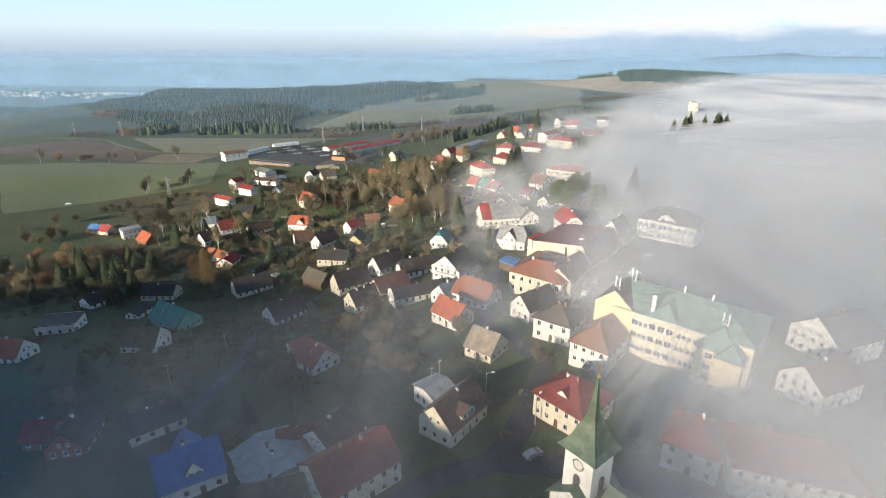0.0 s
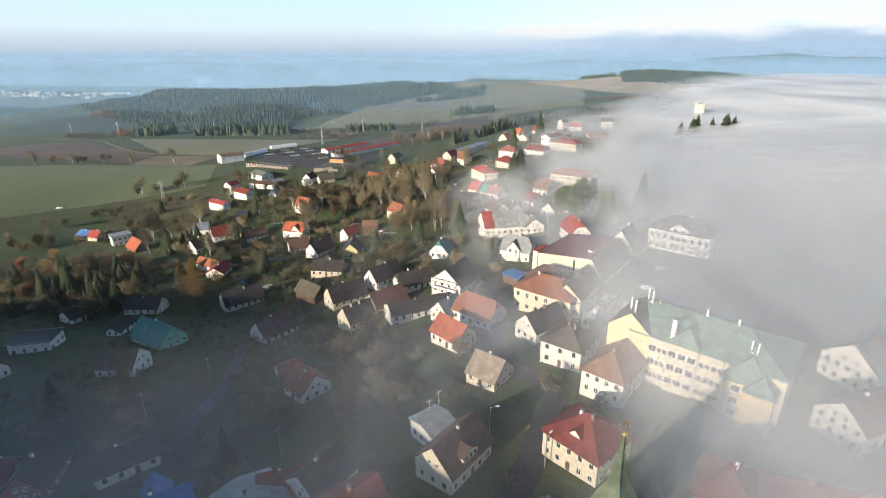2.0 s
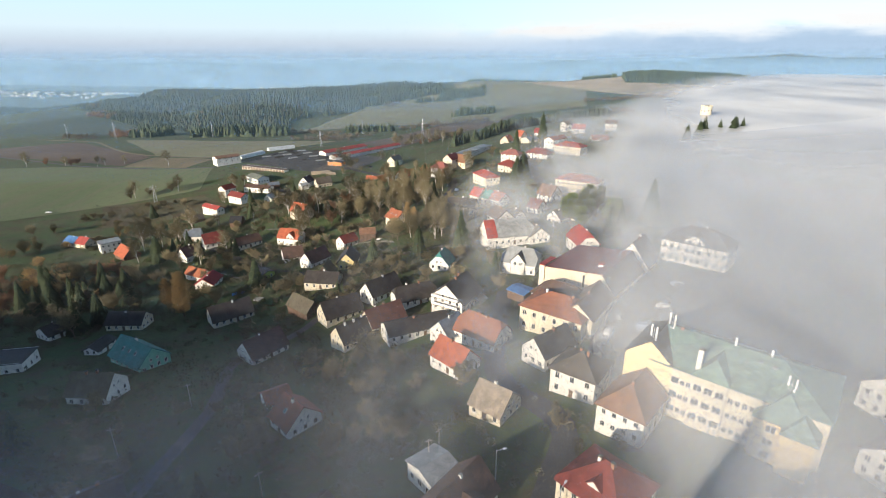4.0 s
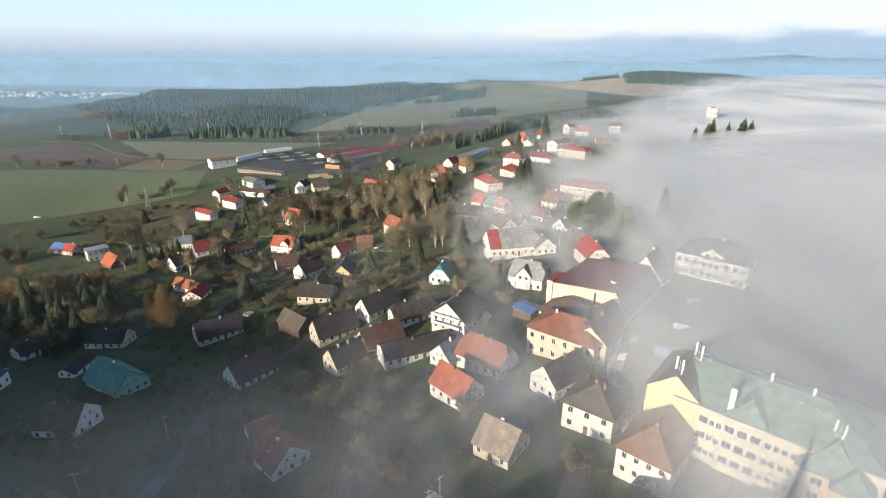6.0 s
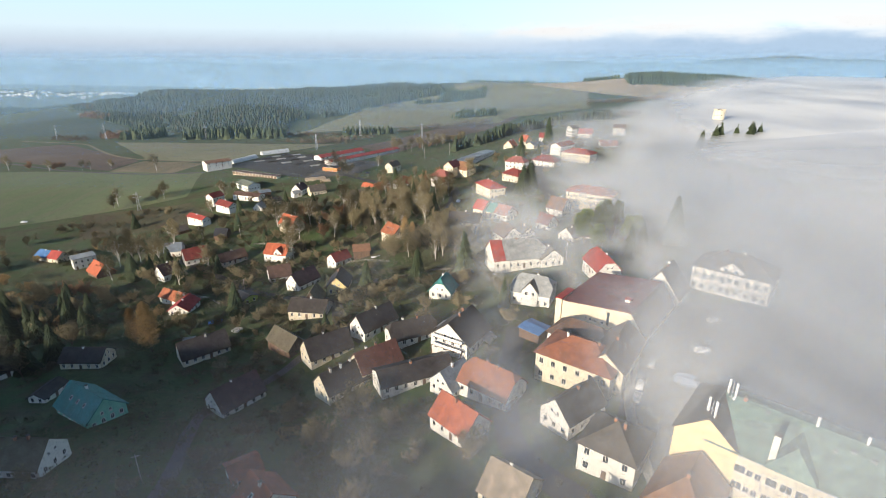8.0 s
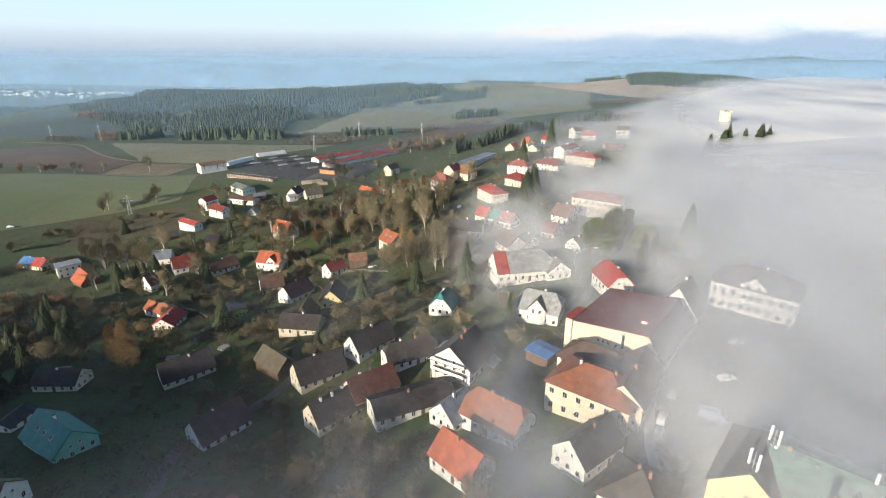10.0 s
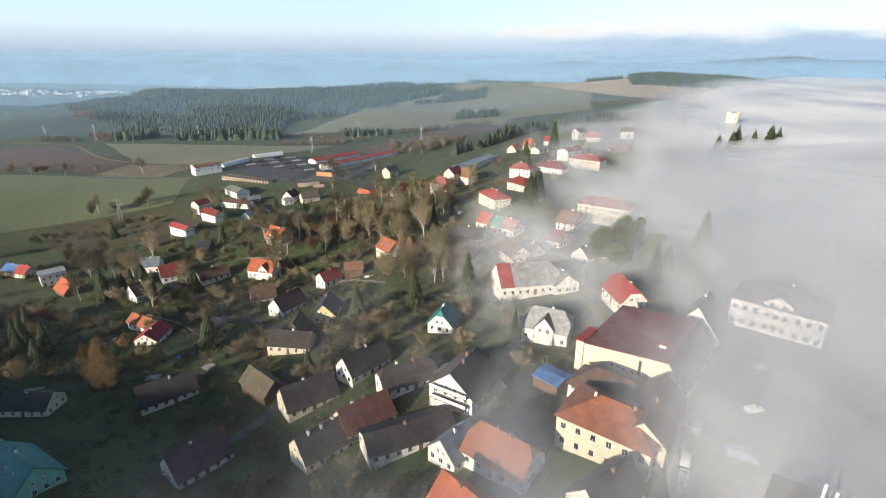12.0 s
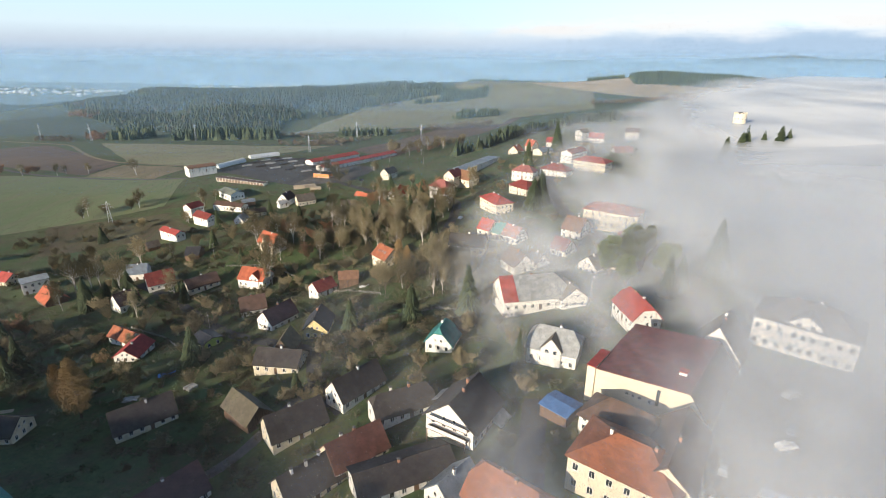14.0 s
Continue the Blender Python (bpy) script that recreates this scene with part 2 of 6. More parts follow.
def leaf_mat(name, a, b, spread=0.5):
    m = Nodes(name)
    isl = m.n.new("ShaderNodeNewGeometry").outputs["Random Per Island"]
    v = m.mix(isl, a, b)
    v = m.mix(m.math("MULTIPLY", m.rand(), spread), v, shade(a, 0.6))
    return m.done(v, 0.9)


SPRUCE = leaf_mat("spruce_needles", (0.022, 0.038, 0.018), (0.058, 0.078, 0.030))
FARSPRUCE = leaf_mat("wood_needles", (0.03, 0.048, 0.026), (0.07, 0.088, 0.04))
LARCH = leaf_mat("larch_needles", (0.24, 0.155, 0.065), (0.42, 0.29, 0.13))
TWIG = leaf_mat("bare_twigs", (0.12, 0.105, 0.06), (0.31, 0.255, 0.145))
RUSSET = leaf_mat("russet_twigs", (0.18, 0.10, 0.06), (0.34, 0.19, 0.10))
SHRUB = leaf_mat("shrub_leaves", (0.055, 0.055, 0.028), (0.14, 0.12, 0.055))
PINE = leaf_mat("pine_needles", (0.055, 0.085, 0.025), (0.13, 0.17, 0.05))
BRUSHWOOD = leaf_mat("hedgerow_twigs", (0.13, 0.095, 0.062), (0.22, 0.165, 0.10))
BRUSH = leaf_mat("brush_twigs", (0.07, 0.066, 0.038), (0.15, 0.135, 0.08))
HEDGE = leaf_mat("hedge_leaves", (0.035, 0.06, 0.02), (0.08, 0.11, 0.035))


def ground_mat(name, a, b, c, big=0.02, mid=0.12, fine=1.1, stretch=(1, 1, 1), turn=0.0):
    """Turf or soil with patches at three scales, in world metres."""
    m = Nodes(name)
    v = m.mix(m.ramp(m.noise(big, 5, 0.6, (1, 1, 1), True), 0.38, 0.62), a, b)
    v = m.mix(m.ramp(m.noise(mid, 6, 0.65, stretch, True, turn), 0.42, 0.68), v, c)
    v = m.mix(m.ramp(m.noise(fine, 4, 0.7, stretch, True, turn), 0.35, 0.7, 0.0, 0.55), v, shade(a, 0.55))
    m.bump(m.noise(fine, 4, 0.7, (1, 1, 1), True), 0.6, 0.25)
    return m.done(v, 0.95)


TURF = ground_mat("village_turf", (0.055, 0.095, 0.028), (0.088, 0.105, 0.040), (0.085, 0.066, 0.036), 0.03, 0.11, 0.8)
GREEN = ground_mat("winter_wheat", (0.13, 0.17, 0.072), (0.165, 0.195, 0.09), (0.17, 0.165, 0.092), 0.012, 0.03, 0.4, (6, 0.6, 1), 0.5)
PASTURE = ground_mat("pasture", (0.21, 0.205, 0.10), (0.26, 0.24, 0.13), (0.24, 0.20, 0.12), 0.006, 0.02, 0.3)
PLOUGH = ground_mat("ploughed_soil", (0.13, 0.088, 0.060), (0.165, 0.115, 0.080), (0.11, 0.08, 0.056), 0.01, 0.03, 0.5, (5, 0.5, 1), -0.5)
STUBBLE = ground_mat("dry_stubble", (0.22, 0.17, 0.095), (0.28, 0.21, 0.12), (0.17, 0.15, 0.075), 0.01, 0.03, 0.4, (4, 0.6, 1), 0.6)
FALLOW = ground_mat("dry_hill_grass", (0.46, 0.36, 0.24), (0.52, 0.42, 0.28), (0.34, 0.26, 0.16), 0.006, 0.02, 0.2)
DARKFIELD = ground_mat("dark_meadow", (0.05, 0.075, 0.045), (0.07, 0.09, 0.05), (0.06, 0.07, 0.04), 0.006, 0.02, 0.2)
GARDEN = ground_mat("garden_soil", (0.10, 0.075, 0.045), (0.12, 0.11, 0.05), (0.08, 0.09, 0.04), 0.03, 0.1, 0.9, (4, 0.7, 1), 0.9)
ASPHALT = ground_mat("asphalt", (0.052, 0.052, 0.054), (0.065, 0.063, 0.06), (0.08, 0.078, 0.072), 0.05, 0.2, 2.0)
GRAVEL = ground_mat("yard_gravel", (0.11, 0.10, 0.09), (0.14, 0.125, 0.11), (0.09, 0.085, 0.08), 0.03, 0.1, 1.0)
SCREE = ground_mat("far_country", (0.075, 0.082, 0.05), (0.11, 0.11, 0.07), (0.05, 0.06, 0.038), 0.0022, 0.008, 0.03)


# ---- the shape of the land: x, y, radius, height of each swell ----
SWELLS = {
    22: (-1.8, 2.3, 1.2, 3.8, 1.4),
    121: (1.9, 2.9, -3.5, 1.4, 2.2),
    220: (-3.0, -4.0, 0.0, 5.9, 1.3),
    319: (-5.9, -3.6, -3.8, 2.3, -0.8),
    418: (-8.5, 0.5, -8.6, 9.1, 2.1),
    528: (-0.4, 4.8, -7.2, -1.3, 5.2),
}
HILLS = [(1.1 * x, y, 82.5, k) for y, row in SWELLS.items() for x, k in zip((-220, -130, -50, 30, 120), row)]
HILLS += [
    # six swells out of view, added to keep low sun off the near gardens
    (-295, 20, 55, 43),
    (-250, -40, 50, 47),
    (-200, -80, 45, 42),
    (-150, -120, 45, 41),
    (-110, -150, 45, 39),
    (-330, 80, 55, 18),
    (640, 1600, 130, 12),
    (-79, 297, 33, -7.3),
    (-97, 343, 35, 9.2),
    (25, 350, 40, 5.0),
    (-66, 167, 31, -5.7),
    (174, 660, 120, 13.0),
    (-22, 627, 100, 3.0),
    (-92, 130, 28, 4.6),
    (60, 480, 60, 3.5),
    (90, 580, 70, -0.6),
    (100, 420, 60, 1.3),
    (-20, 420, 60, 1.0),
]
HILLS += [
    (850, 1560, 160, 22),
    (-450, 1620, 240, 27),
    (-760, 1480, 70, 16),
    (-560, 1400, 60, 14),
    (-380, 1450, 55, 13),
    (-260, 1250, 60, -12),
    (-480, 1130, 50, 10),
    (-150, 1780, 180, 30),
    (-1000, 1750, 360, 40),
    (-495, 880, 385, 15.6),
    (-55, 990, 352, -33.2),
    (440, 1265, 352, 10.3),
    (-880, 1540, 660, 20.5),
    (110, 1870, 660, -6.0),
    (990, 1650, 770, 35.2),
    (-770, 2970, 1210, -44.4),
    (880, 3080, 1210, -8.2),
    (-990, 440, 550, -38.9),
    (770, 440, 550, 9.8),
    (0, -330, 330, 1.1),
    (-2000, 1300, 900, -97.6),
    (2200, 1900, 900, -34.1),
    (515, 1560, 170, 32),
    (-400, 1330, 220, -2.6),
    (-330, 1080, 90, -15),
    (-520, 1080, 90, -9),
    (-450, 1260, 85, 13),
    (-640, 1230, 100, -12),
    (-700, 1420, 120, 12),
    (-300, 1340, 80, 9),
    (-120, 1160, 150, 13),
    (-250, 1500, 90, -8),
    (150, 1640, 150, 22),
    (190, 1980, 230, 42),
]


# ---- building helpers ----
def part(name, bm, material, parent=None, label="", smooth=False):
    """Links a bmesh as one mesh object, under parent where one is given."""
    me = bpy.data.meshes.new(name)
    bm.normal_update()
    bm.to_mesh(me)
    bm.free()
    for k in (material if isinstance(material, (list, tuple)) else [material]):
        me.materials.append(k)
    if smooth:
        for p in me.polygons:
            p.use_smooth = True
    ob = new(name, me)
    if parent:
        ob.parent = parent
    return tagged(ob, label)


def shared(name, me, parent, m=None):
    ob = new(name, me)
    ob.parent = parent
    if m is not None:
        ob.matrix_local = m
    return ob


def root(name, x, y, z, rot=0.0, label="", category="", group="", kind=""):
    ob = new(name)
    ob.matrix_world = pose(x, y, z, 0, 0, rot)
    return tagged(ob, label, category, group, kind)


def poly(bm, pts, mi=0):
    f = bm.faces.new([bm.verts.new(p) for p in pts])
    f.material_index = mi
    return f


def box(bm, x0, y0, z0, x1, y1, z1, mi=0):
    v = [bm.verts.new((x, y, z)) for z in (z0, z1) for x, y in ((x0, y0), (x1, y0), (x1, y1), (x0, y1))]
    for q in ((3, 2, 1, 0), (4, 5, 6, 7), (0, 1, 5, 4), (1, 2, 6, 5), (2, 3, 7, 6), (3, 0, 4, 7)):
        f = bm.faces.new([v[i] for i in q])
        f.material_index = mi


def tube(bm, a, b, ra, rb, sides=6, cap=True, mi=0):
    """A tapered rod from a to b."""
    a, b = Vector(a), Vector(b)
    d = (b - a).normalized()
    u = d.orthogonal().normalized()
    w = d.cross(u)
    ring = []
    for p, r in ((a, ra), (b, rb)):
        ring.append([bm.verts.new(p + (u * math.cos(k) + w * math.sin(k)) * r) for k in (2 * math.pi * i / sides for i in range(sides))])
    for i in range(sides):
        j = (i + 1) % sides
        bm.faces.new((ring[0][i], ring[0][j], ring[1][j], ring[1][i])).material_index = mi
    if cap and sides > 2:
        bm.faces.new(ring[1]).material_index = mi
        bm.faces.new(ring[0][::-1]).material_index = mi


# ---- the land ----
def land(x, y):
    z = -8 - 0.036 * np.clip(y - 500, 0, 4500)
    for hx, hy, r, h in HILLS:
        z = z + h * np.exp(-((x - hx) ** 2 + (y - hy) ** 2) / (2 * r * r))
    return z


def ground_z(x, y):
    return float(land(np.float64(x), np.float64(y)))


def spread_lines(lo, a, b, hi, step, grow):
    mid = list(np.arange(a, b + 0.1, step))
    up, d = [], step
    while (up[-1] if up else mid[-1]) < hi:
        d *= grow
        up.append((up[-1] if up else mid[-1]) + d)
    down, d = [], step
    while (down[-1] if down else mid[0]) > lo:
        d *= grow
        down.append((down[-1] if down else mid[0]) - d)
    return np.array(down[::-1] + mid + up)


def sheet(name, xs, ys, zf, material, **tags):
    """A grid of quads over xs and ys, at the heights that zf gives."""
    X, Y = np.meshgrid(xs, ys)
    Z = zf(X, Y)
    n = len(xs)
    co = np.stack([X, Y, Z], -1).reshape(-1, 3)
    i = (np.arange(len(ys) - 1)[:, None] * n + np.arange(n - 1)[None, :]).ravel()
    me = bpy.data.meshes.new(name)
    me.from_pydata(co.tolist(), [], np.stack([i, i + 1, i + n + 1, i + n], -1).tolist())
    me.materials.append(material)
    me.shade_smooth()
    return tagged(new(name, me), **tags)


sheet("ground", spread_lines(-4300, -420, 420, 4300, 6, 1.09), spread_lines(-900, -60, 760, 4500, 6, 1.06), land, TURF,
      label="rough winter turf rolling from the town down to the valley", category="ground", kind="structure")


def patch(name, corners, material, label, lift=0.12, step=7.0, wobble=2.0, category="field"):
    """A field or yard draped over the land between four corners."""
    a, b, c, d = [np.array(p, float) for p in corners]
    nu = max(2, min(70, int(max(np.linalg.norm(b - a), np.linalg.norm(c - d)) / step)))
    nv = max(2, min(70, int(max(np.linalg.norm(d - a), np.linalg.norm(c - b)) / step)))
    u, v = np.meshgrid(np.linspace(0, 1, nu + 1), np.linspace(0, 1, nv + 1))
    P = (a * (1 - u)[..., None] + b * u[..., None]) * (1 - v)[..., None] + (d * (1 - u)[..., None] + c * u[..., None]) * v[..., None]
    P = P + wobble * np.stack([np.sin(P[..., 1] / 23 + P[..., 0] / 41), np.cos(P[..., 0] / 19 - P[..., 1] / 37)], -1)
    Z = land(P[..., 0], P[..., 1]) + lift
    n = nu + 1
    i = (np.arange(nv)[:, None] * n + np.arange(nu)[None, :]).ravel()
    me = bpy.data.meshes.new(name)
    me.from_pydata(np.concatenate([P, Z[..., None]], -1).reshape(-1, 3).tolist(), [], np.stack([i, i + 1, i + n + 1, i + n], -1).tolist())
    me.materials.append(material)
    me.shade_smooth()
    return tagged(new(name, me), label, category, "", "structure")


def ribbon(name, pts, width, material, label, lift=0.2, category="road"):
    """A road or path draped along a smooth line of points."""
    P = [Vector((*p, 0)) for p in pts]
    line = []
    for i in range(len(P) - 1):
        p0, p1, p2, p3 = P[max(i - 1, 0)], P[i], P[i + 1], P[min(i + 2, len(P) - 1)]
        steps = max(2, int((p2 - p1).length / 4))
        for k in range(steps):
            t = k / steps
            line.append(0.5 * (2 * p1 + (p2 - p0) * t + (2 * p0 - 5 * p1 + 4 * p2 - p3) * t * t + (3 * p1 - p0 - 3 * p2 + p3) * t ** 3))
    line.append(P[-1])
    bm, last = bmesh.new(), None
    for i, p in enumerate(line):
        d = (line[min(i + 1, len(line) - 1)] - line[max(i - 1, 0)]).normalized()
        s = Vector((-d.y, d.x, 0)) * width / 2 * (1 + 0.06 * math.sin(i * 1.7))
        row = [bm.verts.new((q.x, q.y, ground_z(q.x, q.y) + lift)) for q in (p - s, p, p + s)]
        if last:
            bm.faces.new((last[0], row[0], row[1], last[1]))
            bm.faces.new((last[1], row[1], row[2], last[2]))
        last = row
    for f in bm.faces:
        f.normal_update()
        if f.normal.z < 0:
            f.normal_flip()
    return tagged(part(name, bm, material), label, category, "", "structure")


# ---- houses ----
def window_mesh(w, h):
    """A casement in its frame, with a sill and a crossbar; it stands on the wall's face, looking along -y."""
    bm = bmesh.new()
    t = 0.09
    for x0, z0, x1, z1 in ((-w / 2, 0, -w / 2 + t, h), (w / 2 - t, 0, w / 2, h), (-w / 2 + t, 0, w / 2 - t, t), (-w / 2 + t, h - t, w / 2 - t, h),
                           (-0.03, t, 0.03, h - t)):
        box(bm, x0, -0.05, z0, x1, 0.03, z1, 0)
    box(bm, -w / 2 - 0.06, -0.12, -0.07, w / 2 + 0.06, 0.0, 0.0, 0)
    box(bm, -w / 2 + t, -0.015, t, w / 2 - t, 0.01, h - t, 1)
    me = bpy.data.meshes.new("window")
    bm.to_mesh(me)
    bm.free()
    me.materials.append(FRAME), me.materials.append(GLASS)
    return me


WIN = {"s": window_mesh(0.75, 0.9), "m": window_mesh(1.0, 1.35), "l": window_mesh(1.15, 1.6), "p": window_mesh(1.7, 1.6)}


def door_mesh(w, h):
    bm = bmesh.new()
    box(bm, -w / 2 - 0.1, -0.05, 0, -w / 2, 0.02, h + 0.1, 1)
    box(bm, w / 2, -0.05, 0, w / 2 + 0.1, 0.02, h + 0.1, 1)
    box(bm, -w / 2, -0.05, h, w / 2, 0.02, h + 0.1, 1)
    for k in range(4):
        box(bm, -w / 2 + w * k / 4, -0.03 - 0.01 * (k % 2), 0, -w / 2 + w * (k + 1) / 4, 0.01, h)
    me = bpy.data.meshes.new("door")
    bm.to_mesh(me)
    bm.free()
    me.materials.append(DOOR), me.materials.append(FRAME)
    return me


DOOR_ME, GATE_ME = door_mesh(1.0, 2.1), door_mesh(2.6, 2.4)


def chimney(parent, x, y, top, mat=None, w=0.55, below=1.6):
    bm = bmesh.new()
    box(bm, x - w / 2, y - w / 2, top - below, x + w / 2, y + w / 2, top - 0.14)
    st = part("chimney", bm, mat or BRICK, parent)
    bm = bmesh.new()
    box(bm, x - w / 2 - 0.08, y - w / 2 - 0.08, top - 0.14, x + w / 2 + 0.08, y + w / 2 + 0.08, top)
    box(bm, x - w / 4, y - w / 4, top, x + w / 4, y + w / 4, top + 0.18)
    part("cap", bm, SOOT, st)


def roof_shell(bm, L, W, E, H, qa, qb, over, verge, thick, fall=0.0):
    """The slopes of a gabled (q 0), half-hipped or hipped (q 1) roof over a plan L by W, as a solid shell."""
    s = (H - E) / (W / 2)
    ends = []
    for sign, q in ((-1, qa), (1, qb)):
        x = sign * (L / 2 + (verge if q < 0.95 else over))
        ends.append((x, q, sign))
    ye, ze = W / 2 + over, E - over * s
    for sy in (-1, 1):
        loop = []
        for x, q, sign in ends:
            inner = x - sign * q * (W / 2 + over) * 1.0
            side = [(x, sy * ye, ze)]
            if 0 < q < 0.95:
                side.append((x, sy * ye * q, H - q * (H - ze)))
            side.append((inner, 0, H))
            loop.append(side)
        pts = loop[0][::-1] + loop[1]
        poly(bm, pts if sy < 0 else pts[::-1])
    for x, q, sign in ends:
        if q > 0:
            inner = x - sign * q * (W / 2 + over)
            zq = H - q * (H - ze) if q < 0.95 else ze
            yq = ye * q if q < 0.95 else ye
            pts = [(x, -yq, zq), (x, yq, zq), (inner, 0, H)]
            poly(bm, pts if sign > 0 else pts[::-1])
    bmesh.ops.remove_doubles(bm, verts=bm.verts, dist=0.001)
    bm.normal_update()
    bmesh.ops.recalc_face_normals(bm, faces=bm.faces)
    if sum(f.normal.z for f in bm.faces) < 0:
        bmesh.ops.reverse_faces(bm, faces=bm.faces)
    bmesh.ops.solidify(bm, geom=bm.faces[:], thickness=-thick)


def wall_shell(bm, L, W, E, H, qa, qb, base):
    """Four walls with their gables, down to a footing below the ground."""
    s = (H - E) / (W / 2)
    for sy in (-1, 1):
        pts = [(-L / 2, sy * W / 2, -base), (L / 2, sy * W / 2, -base), (L / 2, sy * W / 2, E), (-L / 2, sy * W / 2, E)]
        poly(bm, pts if sy < 0 else pts[::-1])
    for sx, q in ((-1, qa), (1, qb)):
        x = sx * L / 2
        pts = [(x, -W / 2, -base), (x, W / 2, -base), (x, W / 2, E)]
        if q < 0.95:
            yq = W / 2 * q
            zq = E + (W / 2 - yq) * s - 0.02
            pts += [(x, yq, zq), (x, -yq, zq)] if q > 0 else [(x, 0, zq)]
        pts.append((x, -W / 2, E))
        poly(bm, pts if sx > 0 else pts[::-1])
    bmesh.ops.remove_doubles(bm, verts=bm.verts, dist=0.001)


def face_windows(parent, n, length, z, size, out, rot, skip=(), door=None):
    """A row of n windows along one wall; out is the wall's distance from the middle, rot its facing."""
    for k in range(n):
        u = (k + 0.5 - n / 2) * length / n
        if k in skip:
            continue
        if door == k:
            shared("door", DOOR_ME, parent, pose(0, 0, 0, 0, 0, rot) @ pose(u, -out, 0.05))
        else:
            shared("window", WIN[size], parent, pose(0, 0, 0, 0, 0, rot) @ pose(u, -out, z))


def house(x, y, z, rot, L, W, E, H, roof, wall, label, q=(0, 0), chim=1, name="house", category="house", over=0.5, size="m",
          group="village houses", storeys=0, bay=2.5, base=3.5, stack=None, door=True, gable=True):
    """A house with its walls, roof, chimneys, door and windows; the ridge runs along its own x axis."""
    r = root(name, x, y, z, rot, label, category, group)
    bm = bmesh.new()
    wall_shell(bm, L, W, E, H, q[0], q[1], base)
    part("wall", bm, WALL[wall], r)
    bm = bmesh.new()
    roof_shell(bm, L, W, E, H, q[0], q[1], over, 0.3, 0.2)
    rf = part("roof", bm, ROOF[roof], r)
    if roof not in ("bluegrey", "palegrey", "blue", "blueroof", "teal", "copper"):
        bm = bmesh.new()
        tube(bm, (-L / 2 + q[0] * W / 2, 0, H + 0.16), (L / 2 - q[1] * W / 2, 0, H + 0.16), 0.14, 0.14, 5)
        part("ridge_cap", bm, ROOF[roof], rf)
    rng = random.Random(int(x * 31 + y * 17))
    for k in range(chim):
        u = (k + 1) / (chim + 1) - 0.5 + rng.uniform(-0.12, 0.12)
        chimney(r, u * L * 0.8, rng.uniform(-0.5, 0.5), H + rng.uniform(0.7, 1.2), stack or rng.choice((BRICK, PALE)))
    if wall != "wood" or storeys:
        st = storeys or max(1, int(round(E / 3.0)))
        for sy, a in ((-1, 0), (1, 180)):
            n = max(1, int(L / bay))
            for f in range(st):
                face_windows(r, n, L, 0.9 + f * E / st, size, W / 2, a, door=(n // 2 if door and f == 0 and sy < 0 else None))
        for sx, a, qq in ((-1, -90, q[0]), (1, 90, q[1])):
            n = max(1, int(W / bay))
            for f in range(st):
                face_windows(r, n, W * 0.92, 0.9 + f * E / st, size, L / 2, a)
            if gable and qq < 0.6 and H - E > 2.4:
                face_windows(r, 2 if W > 7 else 1, W * 0.42, E + 0.35, "s" if size == "m" else "m", L / 2, a)
    return r


def dormer(r, u, side, w, E, H, depth, out, roof, wall, size="m", n=2):
    """A gabled dormer on a house r, at u along its ridge; side -1 or 1 is the slope that it stands on."""
    a = 0 if side < 0 else 180
    m = pose(0, 0, 0, 0, 0, a) @ pose(u * (1 if side < 0 else -1), -out + depth / 2, 0, 0, 0, 90)
    bm = bmesh.new()
    wall_shell(bm, depth, w, E, H, 0, 0, 0)
    bm.transform(m)
    d = part("dormer", bm, WALL[wall], r)
    bm = bmesh.new()
    roof_shell(bm, depth, w, E, H, 0, 0, 0.3, 0.25, 0.15)
    bm.transform(m)
    part("dormer_roof", bm, ROOF[roof], d)
    for k in range(n):
        shared("window", WIN[size], d, pose(0, 0, 0, 0, 0, a) @ pose(u * (1 if side < 0 else -1) + (k + 0.5 - n / 2) * w / (n + 0.4), -out, E - 1.5))


def skylights(r, n, L, W, E, H, side=-1):
    s = math.degrees(math.atan2(H - E, W / 2))
    for k in range(n):
        bm = bmesh.new()
        box(bm, -0.4, -0.6, 0.16, 0.4, 0.6, 0.28, 0)
        box(bm, -0.32, -0.52, 0.28, 0.32, 0.52, 0.29, 1)
        ob = part("skylight", bm, [STEEL, GLASS], r)
        ob.matrix_local = pose(0, 0, 0, 0, 0, 0 if side < 0 else 180) @ pose((k + 0.5 - n / 2) * L * 0.6 / n, -W / 4, (E + H) / 2 + 0.02, s)


